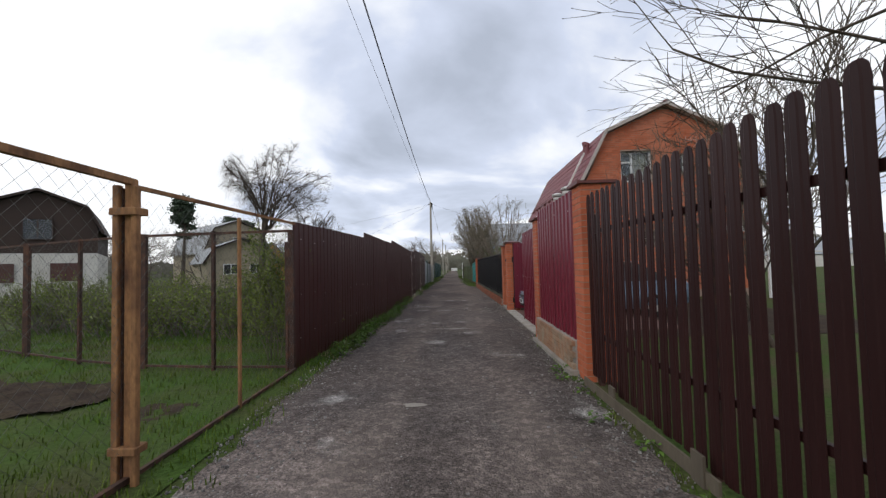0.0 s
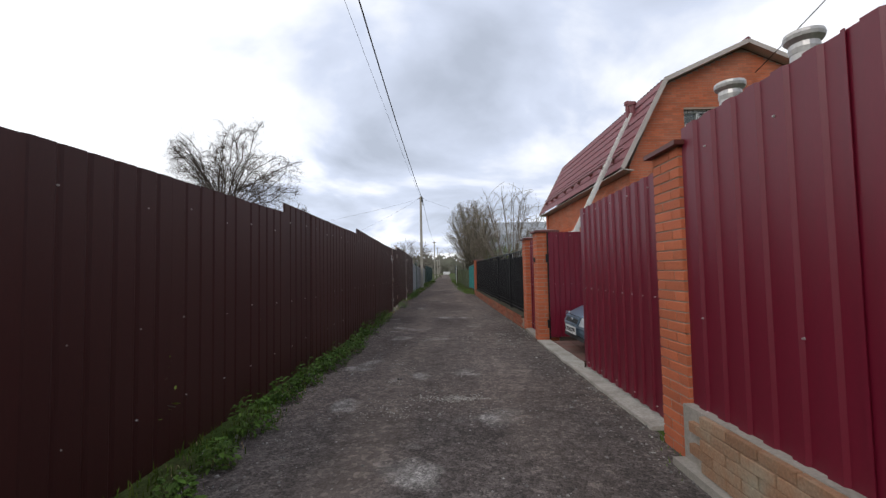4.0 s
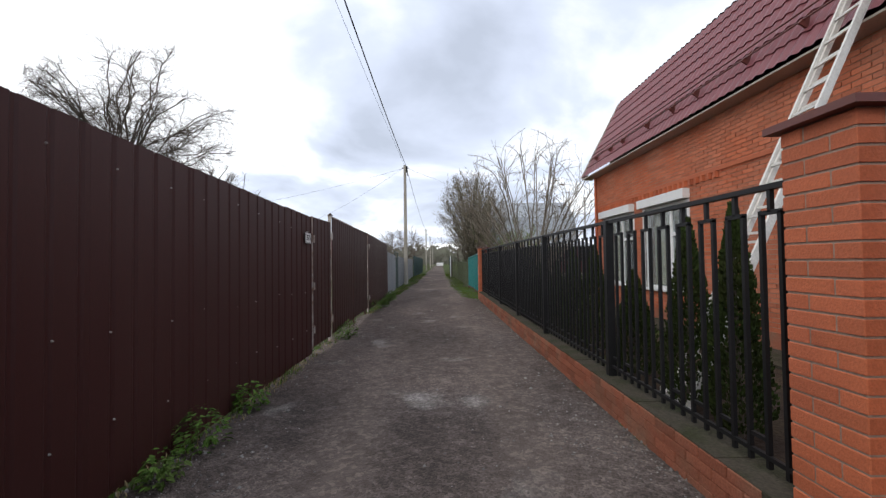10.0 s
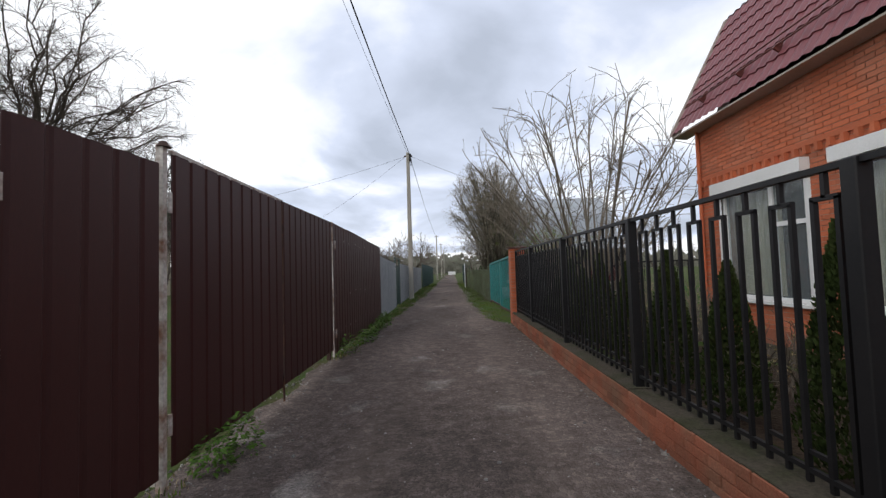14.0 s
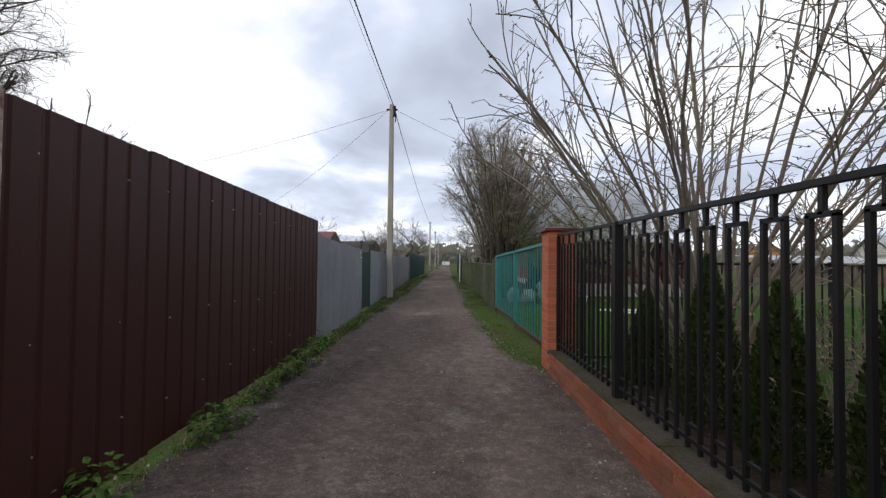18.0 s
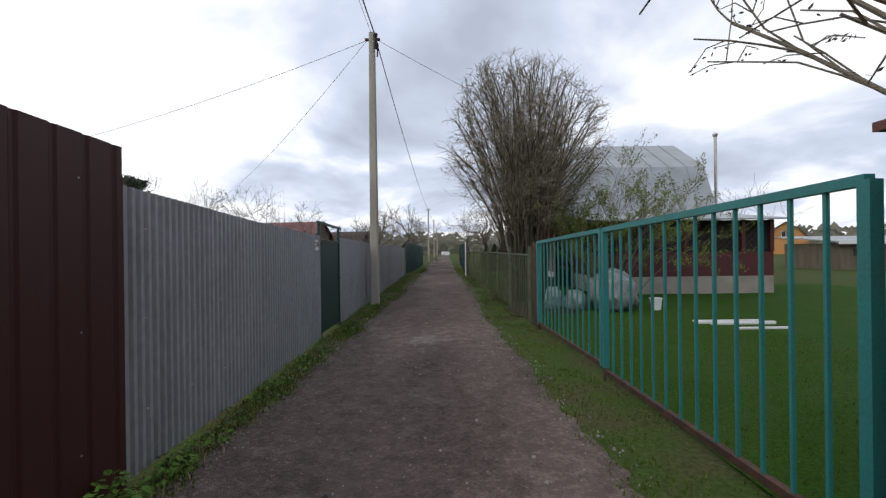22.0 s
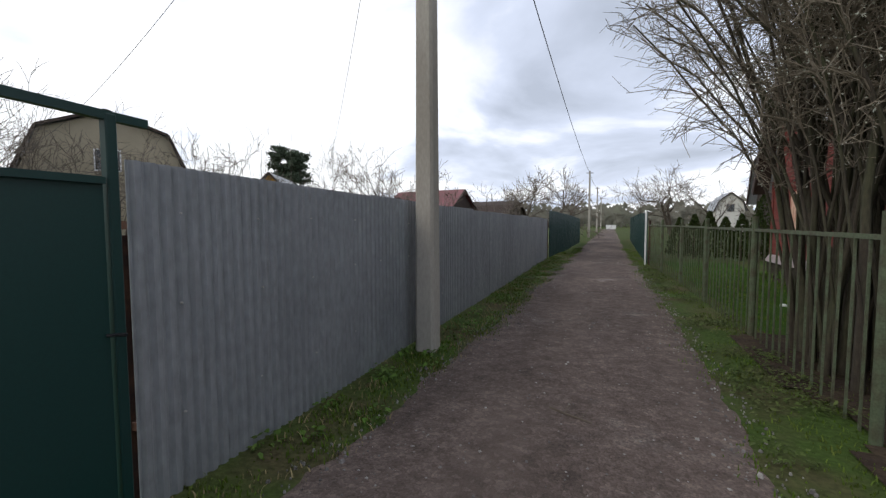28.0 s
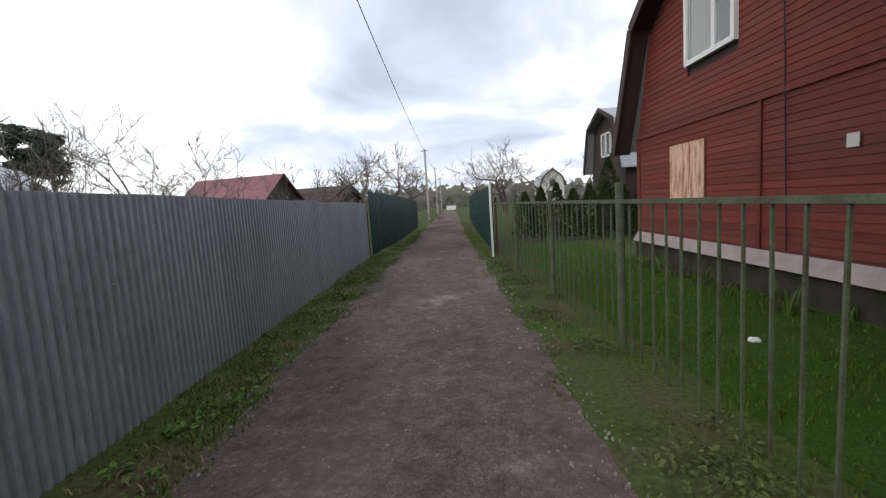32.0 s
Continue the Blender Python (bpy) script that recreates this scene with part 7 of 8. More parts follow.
def bare_tree(name, label, x, y, height, stems, rad, spec, seed, bark=None, twig=None, leaves=None, lean=0.25, base=0.0, leaf_count=0, leaf_size=0.03):
    t = thing(name, label, "tree", at=(x, y, 0))
    r = random.Random(seed)
    thick, thin = Build(), Build()
    spec = dict(spec, tips=[])
    for i in range(stems):
        a = 6.283 * i / stems + r.uniform(-0.4, 0.4)
        o = base * math.sqrt(r.random())
        d = Vector((math.cos(a) * lean * r.uniform(0.4, 1), math.sin(a) * lean * r.uniform(0.4, 1), 1))
        limb(r, thick, thin, (x + o * math.cos(a), y + o * math.sin(a), -0.1), d, height * spec["trunk"] * r.uniform(0.85, 1.1), rad * r.uniform(0.7, 1.1), 0, spec)
    grow = height / max(v[2] for v in thick.v + thin.v)
    wide = grow * spec.get("wide", 1.0)
    for part_ in (thick, thin):
        part_.v = [(x + (vx - x) * wide, y + (vy - y) * wide, vz * grow) for vx, vy, vz in part_.v]
    spec["tips"] = [(Vector((x + (p.x - x) * wide, y + (p.y - y) * wide, p.z * grow)), d) for p, d in spec["tips"]]
    thick.raw("trunk", bark or M_BARK, t, smooth=True)
    thin.raw("crown", twig or M_TWIG, t)
    if leaves and spec["tips"]:
        b = Build()
        for _ in range(leaf_count):
            p, d = r.choice(spec["tips"])
            p = p - d * r.uniform(0, 0.35) + Vector((r.gauss(0, 0.04), r.gauss(0, 0.04), r.gauss(0, 0.04)))
            s = leaf_size * r.uniform(0.6, 1.3)
            u = Vector((r.gauss(0, 1), r.gauss(0, 1), r.gauss(0, 1))).normalized()
            v = u.cross(Vector((r.gauss(0, 1), r.gauss(0, 1), r.gauss(0, 1)))).normalized()
            k = len(b.v)
            for q in (p, p + u * s + v * s * 0.45, p + u * s * 2, p + u * s - v * s * 0.45):
                b.v.append((q.x, q.y, q.z))
            b.f.append((k, k + 1, k + 2, k + 3))
        lv = b.raw("leaves", leaves, t)
        lv["kind"] = "stuff"
    return t


SHRUB = dict(trunk=0.4, levels=3, split=[4, 4, 3], angle=(0.3, 0.8), shrink=(0.5, 0.75), bend=0.15, rise=0.15, least=0.004)
FAR = dict(trunk=0.3, levels=4, split=[4, 4, 4, 4], angle=(0.4, 1.1), shrink=(0.55, 0.8), bend=0.22, rise=0.1, least=0.012)



def crown_tree(name, label, starts, middle, rx, rz, counts, radii, seed, bark, trunk=None, up=0.5, twig=None, leaves=None, leaf_count=0, leaf_size=0.02, hook=0.0, below=-0.5, fill=0.35, wob=0.012, low=0.28, fan=0.0):
    """A tree whose limbs spread into a round crown about the middle: limbs, side branches, then twigs that end at the crown's edge."""
    r = random.Random(seed)
    c = Vector(middle)
    x, y = starts[0][0], starts[0][1]
    t = thing(name, label, "tree", at=(x, y, 0))
    thick, thin = Build(), Build()
    if trunk:
        thick.tube(trunk[0], trunk[1], 9)

    def edge(d, k):
        return c + Vector((d.x * rx, d.y * rx, d.z * rz)) * k

    def inside(p):
        q = p - c
        return (q.x / rx) ** 2 + (q.y / rx) ** 2 + (q.z / rz) ** 2

    def bent(p, q, d, n, wob):
        ctl = p + d * (q - p).length * 0.5
        pts = []
        for i in range(n + 1):
            f = i / n
            w = wob * (q - p).length * (f if f < 1 else 0.4)
            pts.append(p * (1 - f) ** 2 + ctl * 2 * f * (1 - f) + q * f * f + Vector((r.gauss(0, w), r.gauss(0, w), r.gauss(0, w))))
        return pts

    tips = []
    for i in range(counts[0]):
        p = Vector(starts[i % len(starts)])
        while True:
            d = Vector((r.gauss(0, 1) + fan * (p.x - c.x), r.gauss(0, 1) + fan * (p.y - c.y), r.gauss(0.25, 1))).normalized()
            if d.z > below:
                break
        q = edge(d, r.uniform(fill, 1.0) if i % 3 == 0 else r.uniform(0.75, 0.98))
        lead = (Vector((0, 0, 1)) * up + (q - p).normalized() * (1 - up)).normalized()
        main = bent(p, q, lead, 7, wob)
        ra = radii[0] * (r.uniform(0.6, 1.1) if not fan else 0.4 + 1.1 * r.random() ** 2.2)
        thick.tube(main, [lerp(ra, radii[1] * 1.2, (k / 7) ** 0.7) for k in range(8)], 6, cap=False)
        for _ in range(counts[1]):
            f = r.uniform(low, 1.0) * 6.999
            k = int(f)
            a = main[k].lerp(main[k + 1], f - k)
            tan = (main[k + 1] - main[k]).normalized()
            out_d = (tan * r.uniform(0.4, 1.0) + Vector((r.gauss(0, 0.6), r.gauss(0, 0.6), r.gauss(0.15, 0.5))) + (a - c).normalized() * 0.25).normalized()
            L = rx * r.uniform(0.22, 0.5)
            e = a + out_d * L
            while inside(e) > 1.08 and L > 0.08:
                L *= 0.75
                e = a + out_d * L
            e = e + Vector((0, 0, -hook * L * r.random()))
            side = bent(a, e, tan, 4, wob * 2.5)
            rb = radii[1] * r.uniform(0.6, 1.0)
            (thick if rb > 0.018 else thin).tube(side, [lerp(rb, radii[2], s / 4) for s in range(5)], 4, cap=False)
            for _ in range(counts[2]):
                g = r.uniform(0.15, 1.0) * 3.999
                k2 = int(g)
                b0 = side[k2].lerp(side[k2 + 1], g - k2)
                td = (side[k2 + 1] - side[k2]).normalized()
                od = (td * r.uniform(0.3, 1.0) + Vector((r.gauss(0, 0.6), r.gauss(0, 0.6), r.gauss(0.12, 0.5)))).normalized()
                e2 = b0 + od * rx * r.uniform(0.06, 0.2)
                if inside(e2) > 1.22:
                    continue
                mid_ = b0.lerp(e2, 0.5) + Vector((r.gauss(0, 0.02), r.gauss(0, 0.02), r.gauss(0, 0.02) + 0.03)) * rx * 0.5
                thin.tube([b0, mid_, e2], [radii[2], radii[2] * 0.85, radii[2] * 0.6], 3, cap=False)
                tips.append((e2, od))
    thick.raw("trunk", bark, t, smooth=True)
    thin.raw("crown", twig or bark, t)
    if leaves:
        b = Build()
        for _ in range(leaf_count):
            p, d = r.choice(tips)
            p = p - d * r.uniform(0, 0.2)
            s = leaf_size * r.uniform(0.6, 1.3)
            u = (d + Vector((r.gauss(0, 0.5), r.gauss(0, 0.5), r.gauss(0.3, 0.5)))).normalized()
            v = u.cross(Vector((r.gauss(0, 1), r.gauss(0, 1), r.gauss(0, 1)))).normalized()
            k = len(b.v)
            for q in (p, p + u * s + v * s * 0.4, p + u * s * 2, p + u * s - v * s * 0.4):
                b.v.append((q.x, q.y, q.z))
            b.f.append((k, k + 1, k + 2, k + 3))
        lv = b.raw("leaves", leaves, t)
        lv["kind"] = "stuff"
    return t


crown_tree("apple_tree", "old bare apple tree with a wide twiggy crown", [(-14.9, 31.9, 3.9), (-14.6, 31.95, 4.8), (-14.7, 31.8, 5.5), (-14.3, 31.9, 4.6)], (-13.7, 32.0, 8.3), 4.0, 3.35, (34, 15, 14), (0.06, 0.015, 0.0058), 5, M_BARK,
           trunk=([(-15.3, 31.9, -0.1), (-14.9, 32.0, 2.1), (-14.9, 31.9, 3.9), (-14.6, 31.95, 4.8), (-14.7, 31.8, 5.6)], [0.29, 0.24, 0.2, 0.15, 0.08]), up=0.35, hook=0.7, wob=0.026, fill=0.25)
crown_tree("apple_tree", "crooked bare apple tree behind the grey fence", [(-11.0, 31.7, 2.0), (-11.1, 31.9, 2.6), (-10.9, 31.8, 3.0)], (-10.9, 31.9, 4.3), 2.2, 1.9, (15, 14, 13), (0.06, 0.015, 0.0055), 15, M_BARK,
           trunk=([(-11.2, 31.6, -0.1), (-11.0, 31.75, 1.2), (-11.05, 31.8, 2.2), (-10.9, 31.8, 3.1)], [0.15, 0.12, 0.1, 0.06]), up=0.3, hook=0.35, wob=0.024)
crown_tree("garden_tree", "slender bare garden tree behind the grey fence", [(-10.8, 34.1, 1.2), (-10.7, 34.2, 1.7), (-10.75, 34.2, 2.2)], (-10.6, 34.3, 4.2), 1.8, 1.95, (13, 10, 8), (0.035, 0.011, 0.005), 16, M_BARK,
           trunk=([(-10.8, 34.1, -0.1), (-10.75, 34.15, 1.2), (-10.75, 34.2, 2.3)], [0.08, 0.065, 0.045]), up=0.5)
wr = random.Random(22)
spots = []
for i in range(150):
    a, d = wr.uniform(0, 6.283), math.sqrt(wr.random())
    spots.append((2.2 + 0.55 * d * math.cos(a), 39.75 + 1.2 * d * math.sin(a), -0.05))
crown_tree("willow_bush", "many-stemmed bare willow rising over the fence", spots, (2.1, 40.0, 4.45), 2.5, 2.6, (150, 13, 9), (0.036, 0.0085, 0.004), 21, M_WILLOW, up=0.9, twig=M_TWIGPALE, leaves=M_CATKIN, leaf_count=26000, leaf_size=0.014, below=-0.25, fill=0.2, low=0.42, fan=1.3)
crown_tree("chestnut_tree", "young bare chestnut with upright branches and fat buds", [(3.4, 28.0, -0.05), (3.55, 28.1, -0.05), (3.25, 28.15, -0.05), (3.4, 27.8, -0.05), (3.2, 27.9, -0.05)], (3.05, 28.0, 3.4), 2.9, 2.5, (32, 10, 3), (0.04, 0.0105, 0.006), 12, M_BARKLIGHT, up=0.2, leaves=M_BARK, leaf_count=3000, leaf_size=0.02, below=-0.3, fill=0.65, hook=-0.45, wob=0.006)
bare_tree("leafing_bush", "shrub just breaking into pale green leaf", 4.35, 39.5, 4.4, 16, 0.02, SHRUB, 31, leaves=M_LEAF, lean=0.35, base=0.8, leaf_count=30000, leaf_size=0.024)
bare_tree("fruit_tree", "bare thin-branched tree behind the picket fence", 5.2, 6.2, 5.6, 3, 0.07, SHRUB | dict(levels=4, split=[6, 5, 4, 3], least=0.008), 41, lean=0.4, base=0.2)
bare_tree("fruit_tree", "bare thin-branched tree behind the picket fence", 6.8, 9.5, 5.2, 3, 0.06, SHRUB | dict(levels=4, split=[6, 5, 4, 3], least=0.008), 43, lean=0.45, base=0.2)
t = thing("fruit_tree", "bare tree with a limb reaching over the picket fence", "tree", at=(4.9, 3.0, 0))
thick, thin = Build(), Build()
r = random.Random(47)
thick.tube([(4.9, 3.0, -0.1), (4.85, 3.1, 1.6), (4.7, 3.3, 3.0), (4.9, 3.2, 5.0)], [0.13, 0.11, 0.08, 0.05], 8)
LIMB = dict(levels=3, split=[7, 5, 3], angle=(0.3, 0.9), shrink=(0.4, 0.62), bend=0.1, rise=0.0, least=0.005, tips=[], bud=0.02)
for p, d, L in (((4.75, 3.25, 2.9), (-1, 0.25, 0.36), 2.6), ((4.8, 3.2, 3.3), (-0.75, 0.75, 0.4), 2.2), ((4.85, 3.2, 3.9), (-0.6, 1.0, 0.3), 2.4), ((4.9, 3.2, 4.6), (0.2, 1.0, 0.8), 1.6), ((4.9, 3.2, 4.8), (-0.7, -0.3, 0.5), 1.8)):
    limb(r, thick, thin, p, d, L, 0.021, 0, LIMB)
thick.raw("trunk", M_BARK, t, smooth=True)
thin.raw("crown", M_BARK, t)
for i, (x, y, h, sd) in enumerate([(-7.5, 66, 5.5, 1), (-5.5, 72, 6.5, 2), (-9, 78, 7.5, 3), (-4.5, 88, 7, 4), (5.2, 80, 7, 5), (6.5, 92, 8, 6), (4.0, 98, 7, 7), (10.5, 88, 6.5, 8), (-13, 92, 7, 9), (9.0, 66, 4.5, 10)]):
    bare_tree("far_tree", "bare fruit tree far along the lane", x, y, h, 1, 0.12, FAR, 60 + sd, lean=0.15)
for i, (x, y, h) in enumerate([(-17, 40, 6.5), (-21, 44, 7), (-14, 46, 4.0), (-9, 47, 2.8), (-7, 50, 3.0), (-6, 46, 3.2), (-5.2, 55, 3.4), (17, 52, 6), (14, 38, 5), (-6.5, 22, 3.4), (-22, 36, 6)]):
    bare_tree("garden_tree", "bare young garden tree", x, y, h, 2, 0.06, SHRUB | dict(levels=4, split=[4, 4, 3, 3], least=0.007), 80 + i, lean=0.3, base=0.15)
for i, (x, y, h) in enumerate([(-21, 47, 6.5), (-26, 45, 7.5), (-30, 52, 8.5), (-16.5, 50, 6), (-34, 46, 7), (-31, 40, 6.5), (-36, 38, 7.5), (-12.5, 58, 6), (-40, 33, 8), (-19, 60, 7.5)]):
    bare_tree("garden_tree", "bare garden tree behind the cottages", x, y, h, 3, 0.07, FAR | dict(least=0.009), 500 + i, lean=0.35, base=0.4)
# thin bare saplings behind the grey fence
for i, (x, y, h) in enumerate([(-14.9, 46, 5.2), (-13.8, 46.2, 5.1), (-11.9, 46, 4.7), (-11.5, 46.3, 4.9), (-11.2, 46, 5.0), (-10.6, 46.4, 4.6), (-8.4, 46, 4.4), (-7.9, 46.5, 4.6), (-7.4, 46.2, 4.2)]):
    bare_tree("sapling", "thin bare sapling behind the grey fence", x, y, h, 2, 0.018, dict(trunk=0.75, levels=2, split=[7, 2], angle=(0.15, 0.45), shrink=(0.18, 0.35), bend=0.05, rise=0.25, least=0.006, wide=0.6), 400 + i, lean=0.1, base=0.1)
bare_tree("garden_bush", "leafing shrub tied up beside the fence end", -2.95, 6.1, 2.2, 9, 0.014, SHRUB | dict(levels=2, split=[4, 4], wide=0.45), 99, leaves=M_LEAF, lean=0.2, base=0.2, leaf_count=4500, leaf_size=0.024)
for i, (x, y, h) in enumerate([(2.9, 23.6, 1.2), (3.5, 24.8, 1.3), (3.1, 26.3, 1.2), (3.9, 27.2, 1.4), (2.9, 27.9, 1.0), (4.4, 25.9, 1.2), (3.3, 21.8, 1.0)]):
    bare_tree("rose_bush", "brown bare rose bush in the dark garden bed", x, y, h, 12, 0.009, SHRUB | dict(levels=2, split=[4, 4]), 430 + i, leaves=M_DRYGRASS, lean=0.5, base=0.3, leaf_count=420, leaf_size=0.018)
# garden bushes in young leaf
br = random.Random(77)
bushes = [(-3.6 - 1.05 * i + br.uniform(-0.3, 0.3), 8.0 + 0.32 * i + br.uniform(-0.3, 0.3) + row * 1.5, br.uniform(1.25, 1.65)) for i in range(9) for row in (0, 1)]
for i, (x, y, h) in enumerate(bushes):
    bare_tree("garden_bush", "currant bush in young green leaf", x, y, h, 14, 0.014, SHRUB | dict(levels=2, split=[4, 4], least=0.005), 100 + i, leaves=M_LEAF, lean=0.5, base=0.35, leaf_count=3200, leaf_size=0.027)


def evergreen(name, label, x, y, h, rad, seed, material=None, n=900, leaf=1.0):
    """A dense upright thuja: short sprays in an uneven flame shape."""
    t = thing(name, label, "shrub", at=(x, y, 0))
    r = random.Random(seed)
    Build().tube([(x, y, -0.05), (x, y, h * 0.8)], [0.04, 0.01], 6).done("trunk", M_BARK, t)
    b = Build()
    for _ in range(n):
        z = h * r.random() ** 0.85
        f = z / h
        rr = rad * (min(1, f * 5 + 0.5) * (1 - f ** 1.4) + 0.03) * r.uniform(0.55, 1.1)
        a = r.uniform(0, 6.283)
        p = Vector((x + rr * math.cos(a), y + rr * math.sin(a), z + 0.05))
        d = Vector((math.cos(a) * 0.5 + r.gauss(0, 0.25), math.sin(a) * 0.5 + r.gauss(0, 0.25), 1)).normalized()
        s = d.cross(Vector((r.gauss(0, 1), r.gauss(0, 1), 0.2))).normalized()
        L = r.uniform(0.07, 0.16) * leaf
        k = len(b.v)
        for q in (p, p + d * L * 0.5 + s * L * 0.32, p + d * L, p + d * L * 0.5 - s * L * 0.32):
            b.v.append((q.x, q.y, q.z))
        b.f.append((k, k + 1, k + 2, k + 3))
    lv = b.raw("foliage", material or M_THUJA, t)
    lv["kind"] = "stuff"
    return t


for i, (x, y, h, w) in enumerate([(2.4, 15.95, 1.85, 0.24), (2.42, 16.65, 1.8, 0.27), (2.4, 17.8, 1.25, 0.29), (2.4, 19.15, 1.6, 0.3), (2.42, 20.25, 1.6, 0.29), (2.42, 21.4, 1.35, 0.28), (2.4, 22.45, 1.5, 0.28), (2.42, 23.6, 1.4, 0.29), (2.42, 24.75, 1.55, 0.3), (2.4, 25.6, 1.3, 0.27), (2.42, 26.45, 1.5, 0.3), (2.4, 27.6, 1.1, 0.27)]):
    evergreen("thuja", "slender green thuja behind the iron fence", x, y, h, w, 200 + i, n=6500, leaf=0.36)
for i in range(9):
    evergreen("thuja", "rounded dark green thuja in a hedge row", 2.4 + i * 0.5, 54 - 0.12 * i, 1.55 + 0.12 * (i % 3), 0.5, 220 + i, n=1500, leaf=0.7)
evergreen("thuja", "tall conical thuja by the red house", 5.3, 54.3, 2.5, 0.75, 240, n=1600, leaf=0.7)


def pine(x, y, h, seed, wide=1.0):
    t = thing("pine_tree", "tall dark pine in the distance", "tree", at=(x, y, 0))
    r = random.Random(seed)
    trunk = Build().tube([(x, y, 0), (x + 0.3, y, h)], [0.22, 0.05], 6)
    b = Build()
    for i in range(26):
        z = h * (0.55 + 0.45 * r.random() ** 0.7)
        a = r.uniform(0, 6.283)
        L = (h * 0.15 * (1.15 - z / h) + 0.6) * wide
        e = Vector((x + L * math.cos(a), y + L * math.sin(a), z + r.uniform(-0.2, 0.6)))
        trunk.tube([(x + 0.2, y, z), e], [0.07, 0.03], 4)
        for _ in range(150):
            p = Vector((x, y, z)).lerp(e, r.uniform(0.35, 1.1)) + Vector((r.gauss(0, 0.35), r.gauss(0, 0.35), r.gauss(0.1, 0.2))) * wide
            u = Vector((r.gauss(0, 1), r.gauss(0, 1), r.gauss(0.4, 0.6))).normalized() * 0.42 * wide
            v = u.cross(Vector((r.gauss(0, 1), r.gauss(0, 1), r.gauss(0, 1)))).normalized() * 0.1
            k = len(b.v)
            for q in (p - v, p + u, p + v):
                b.v.append((q.x, q.y, q.z))
            b.f.append((k, k + 1, k + 2))
    trunk.done("trunk", M_BARK, t)
    lv = b.raw("needles", M_PINE, t)
    lv["kind"] = "stuff"


for i, (x, y, h) in enumerate([(-27, 41, 8.4), (-45, 84, 12), (-41.5, 84, 11), (-49, 92, 12)]):
    pine(x, y, h, 300 + i, 0.75 if i == 0 else 1.0)

# distant woods closing the horizon, their haze put into the pale colour
r = random.Random(5)
b = Build()
for i in range(5200):
    a = r.uniform(0, 6.283)
    d = r.uniform(130, 190)
    x, y = d * math.cos(a), 30 + d * math.sin(a)
    h = r.uniform(3, 9) * (0.75 + 0.5 * noise.noise((math.cos(a) * 4, math.sin(a) * 4, 0)))
    k = len(b.v)
    w = r.uniform(0.05, 0.35)
    tx, ty = -math.sin(a) * w, math.cos(a) * w
    lx = r.gauss(0, 0.8)
    b.v += [(x - tx, y - ty, 0), (x + tx, y + ty, 0), (x + lx * tx / w, y + lx * ty / w, h)]
    b.f.append((k, k + 1, k + 2))
    for _ in range(6):
        z = h * r.uniform(0.25, 0.95)
        s = r.uniform(0.4, 1.3)
        px, py = x + r.gauss(0, 1.2), y + r.gauss(0, 1.2)
        k = len(b.v)
        b.v += [(px - tx / w * s, py - ty / w * s, z + r.gauss(0, 0.4)), (px + tx / w * s, py + ty / w * s, z + r.gauss(0, 0.4)), (px, py, z + s * 1.4)]
        b.f.append((k, k + 1, k + 2))
tagged(b.raw("far_woods", M_FARWOOD), "bare woods on the horizon with haze in their colour", "woods", kind="stuff")
g = thing("white_gate", "small white gate across the far end of the lane", "gate", at=(0, 118, 0))
Build().box(-0.9, 0.8, 118, 118.05, 0.2, 0.95).done("leaf", M_WHITE, g)

# loose stones on the lane
r = random.Random(9)
b = Build()
for i in range(24000):
    y = r.uniform(-1, 52) if i > 8000 else r.uniform(0, 16)
    u = r.random()
    if r.random() < 0.55:
        u = u * 0.22 if r.random() < 0.5 else 1 - u * 0.22
    x = lerp(left_edge(y) - 0.14, right_edge(y) + 0.14, u)
    s = 0.005 + 0.01 * r.random() ** 2 + (0.012 if r.random() < 0.03 else 0)
    k = len(b.v)
    z = 0.008
    a = r.uniform(0, 6.28)
    pts = [(s * r.uniform(0.7, 1.3) * math.cos(a + q), s * r.uniform(0.7, 1.3) * math.sin(a + q)) for q in (0, 1.57, 3.14, 4.71)]
    b.v += [(x + px, y + py, z - 0.006) for px, py in pts] + [(x + px * 0.6, y + py * 0.6, z + s * r.uniform(0.5, 0.9)) for px, py in pts]
    b.f += [(k + 4, k + 5, k + 6, k + 7)] + [(k + q, k + (q + 1) % 4, k + 4 + (q + 1) % 4, k + 4 + q) for q in range(4)]
tagged(b.raw("loose_stones", M_STONE), "loose grey stones scattered over the lane", "gravel", kind="stuff")
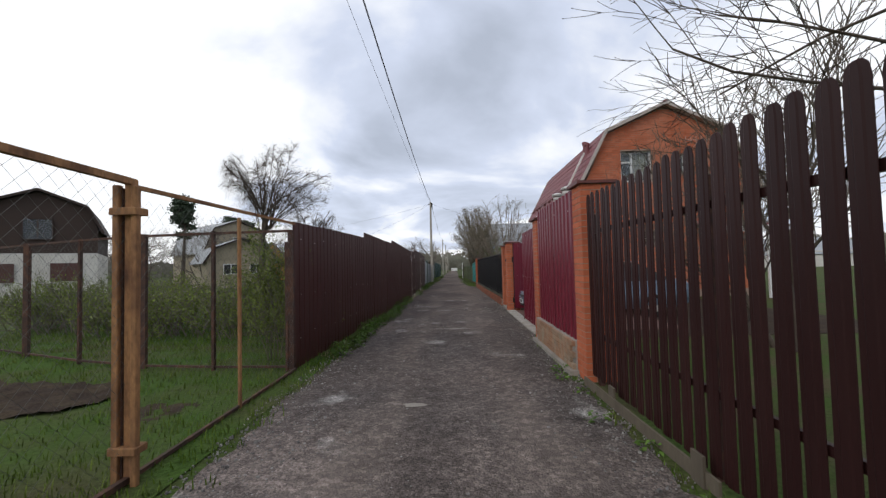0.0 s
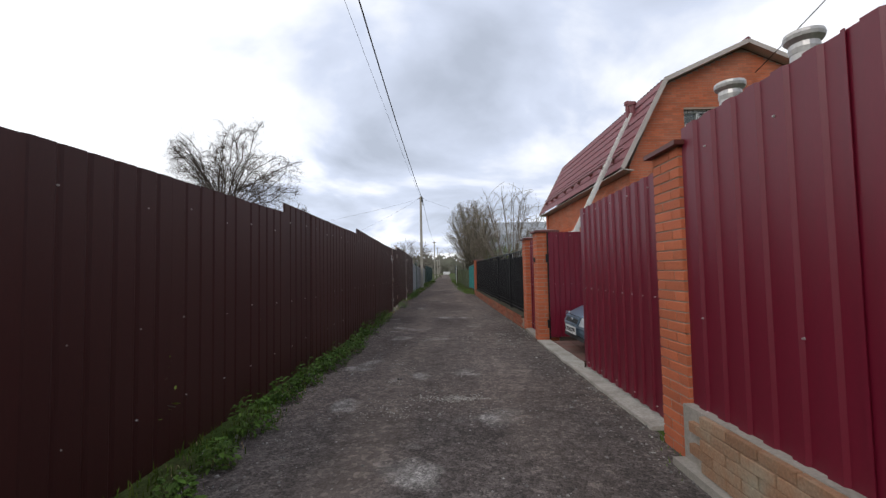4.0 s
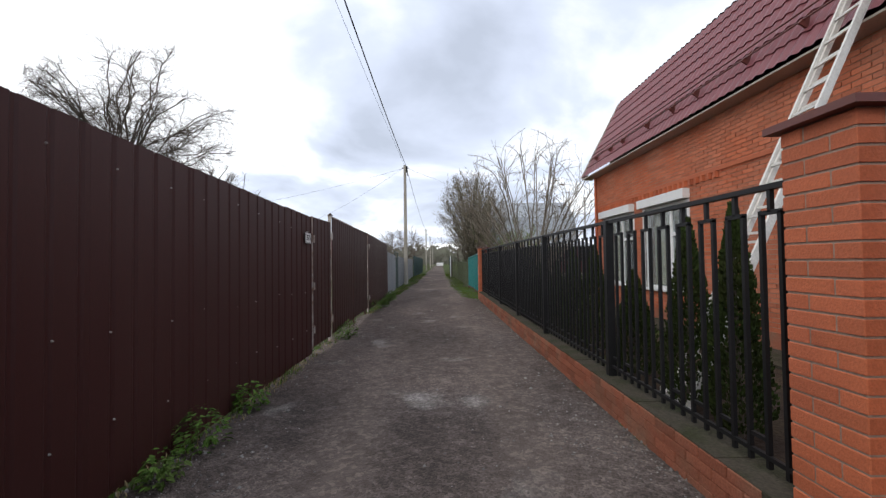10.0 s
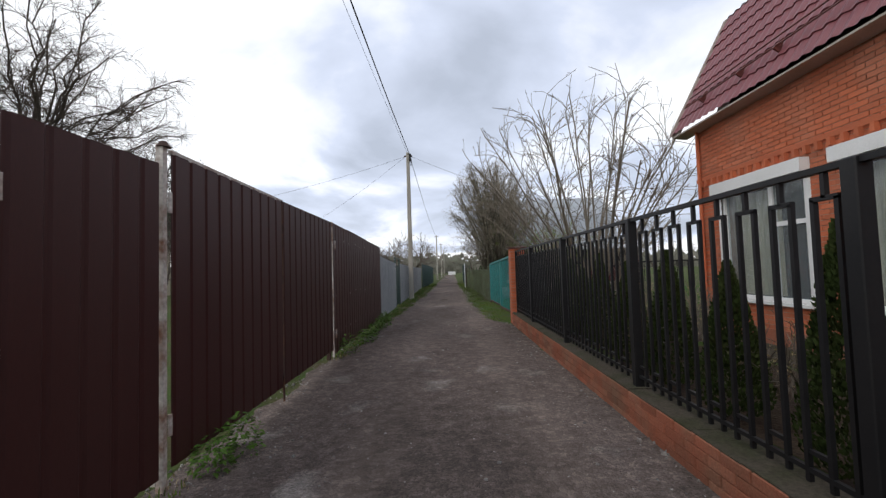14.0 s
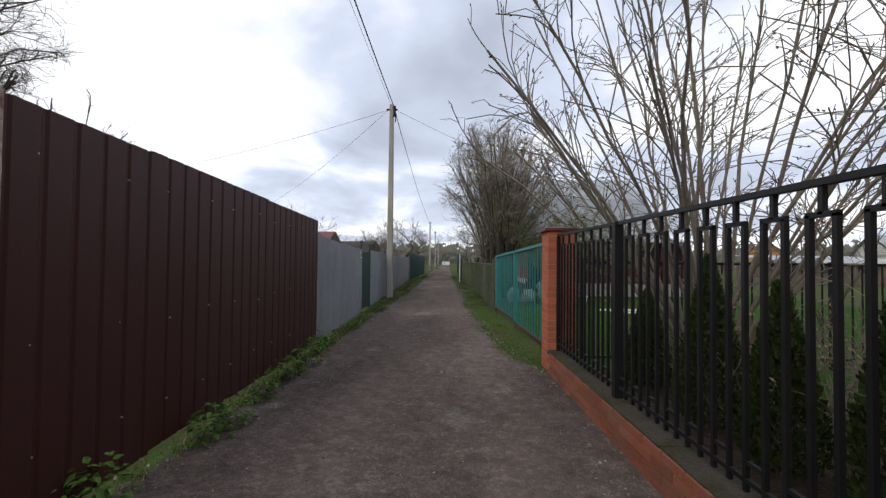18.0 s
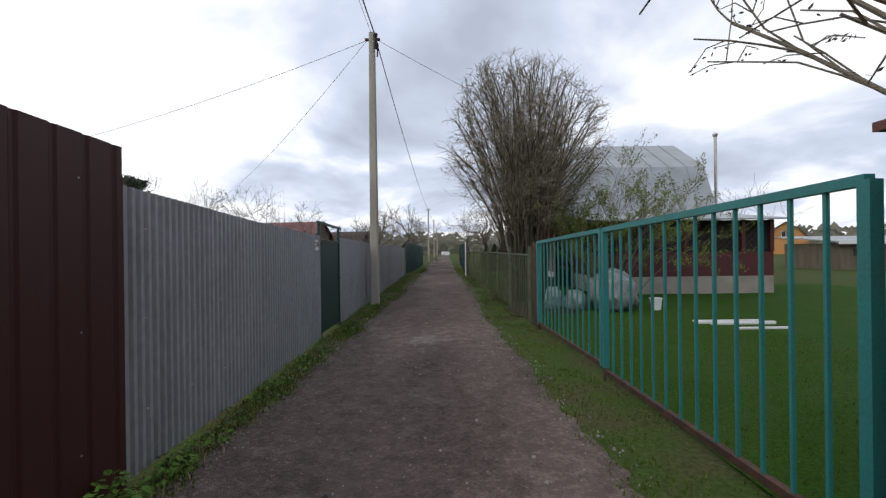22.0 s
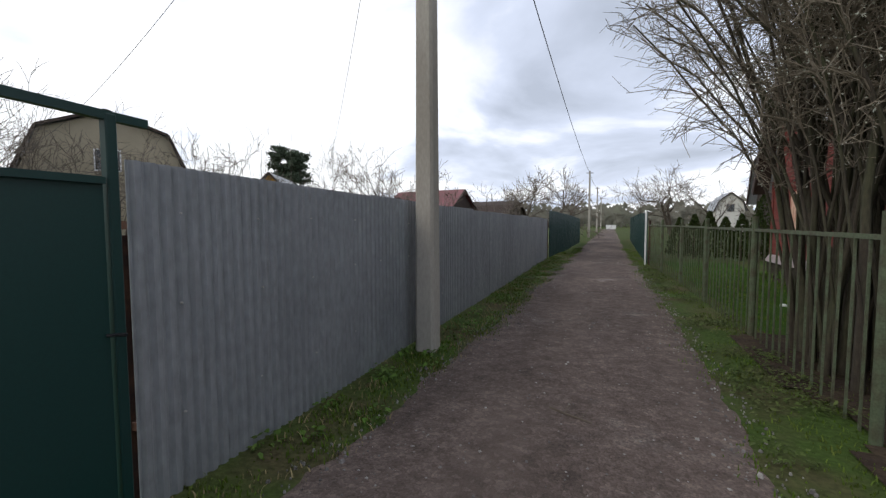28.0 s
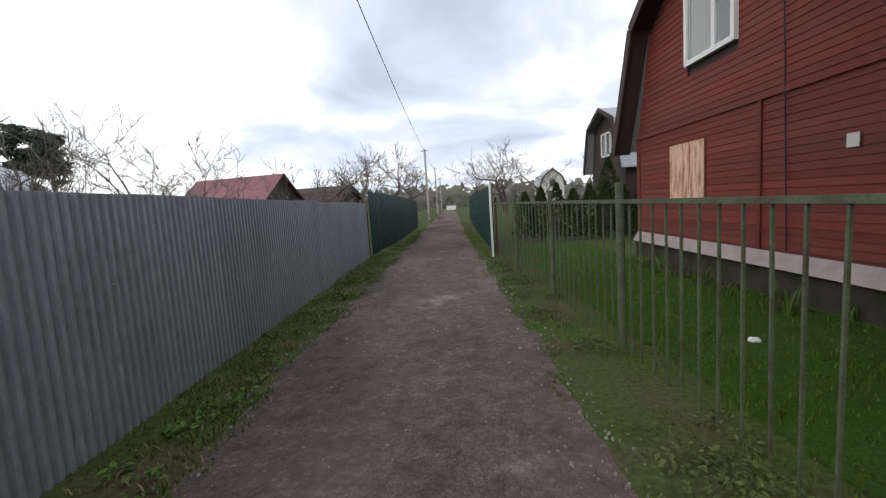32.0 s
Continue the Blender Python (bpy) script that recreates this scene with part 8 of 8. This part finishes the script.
# crushed pale stone trodden into the lane
b = Build()
for cx, cy, n, sx, sy in ((-0.45, 13.1, 500, 0.26, 0.16), (0.89, 15.9, 160, 0.25, 0.15), (0.25, 13.8, 140, 0.3, 0.3), (-1.6, 13.0, 90, 0.08, 0.25), (-0.88, 10.7, 220, 0.14, 0.25), (-0.88, 9.85, 160, 0.1, 0.15), (-0.15, 9.1, 420, 0.35, 0.12), (0.64, 9.45, 160, 0.2, 0.1), (-0.75, 8.7, 260, 0.3, 0.25), (0.35, 10.95, 120, 0.25, 0.15), (0.95, 13.7, 200, 0.25, 0.25), (0.1, 3.0, 120, 0.4, 0.5), (-0.4, 6.0, 160, 0.5, 0.4)):
    for _ in range(n):
        x, y, s = cx + r.gauss(0, sx * 0.6), cy + r.gauss(0, sy * 0.6), 0.004 + 0.01 * r.random() ** 2
        k = len(b.v)
        a = r.uniform(0, 6.28)
        pts = [(s * r.uniform(0.7, 1.4) * math.cos(a + q), s * r.uniform(0.7, 1.4) * math.sin(a + q)) for q in (0, 1.57, 3.14, 4.71)]
        b.v += [(x + px, y + py, 0.002) for px, py in pts] + [(x + px * 0.7, y + py * 0.7, 0.009 + s * 0.35) for px, py in pts]
        b.f += [(k + 4, k + 5, k + 6, k + 7)] + [(k + q, k + (q + 1) % 4, k + 4 + (q + 1) % 4, k + 4 + q) for q in range(4)]
tagged(b.raw("crushed_stone", M_PALESTONE), "pale crushed stone trodden into the lane", "gravel", kind="stuff")
s = thing("stone", "pale flat stone sunk in the lane", "stone", at=(-0.5, 3.7, 0))
b = Build()
for q, hgt in ((1, -0.01), (0.9, 0.012), (0.5, 0.02)):
    b.v += [(-0.5 + 0.12 * q * math.cos(a) * (1 + 0.35 * math.sin(a * 3 + 1)), 3.7 + 0.07 * q * math.sin(a) * (1 + 0.3 * math.cos(a * 2)), 0.01 + hgt) for a in [6.283 * i / 10 for i in range(10)]]
for rr in (0, 10):
    b.f += [(rr + i, rr + (i + 1) % 10, rr + 10 + (i + 1) % 10, rr + 10 + i) for i in range(10)]
b.f.append(tuple(20 + i for i in range(10)))
b.done("stone_body", M_CONCRETE, s, smooth=True)

s = thing("fallen_twig", "forked dry twig lying on the lane", "twig", at=(-0.45, 37.75, 0))
Build().tube([(-0.62, 37.85, 0.012), (-0.5, 37.76, 0.02), (-0.3, 37.68, 0.015)], [0.011, 0.009, 0.005], 5).done("stick", M_OLDWOOD, s)
Build().tube([(-0.5, 37.76, 0.02), (-0.46, 37.95, 0.06)], [0.006, 0.003], 4).done("branch", M_OLDWOOD, s)
Build().tube([(-0.38, 37.71, 0.02), (-0.33, 37.83, 0.05)], [0.005, 0.003], 4).done("branch", M_OLDWOOD, s)
s = thing("paper_scrap", "small white scrap lying on the lawn", "litter", at=(2.6, 43.4, 0))
lump("scrap", 2.6, 43.4, 0.05, 0.03, 2.0, M_WHITE, s, 0.2)

# ---- bricks, pickets and pavers ----
for nm, me, m, par in PIECES:
    place_piece(nm, me, m, par)
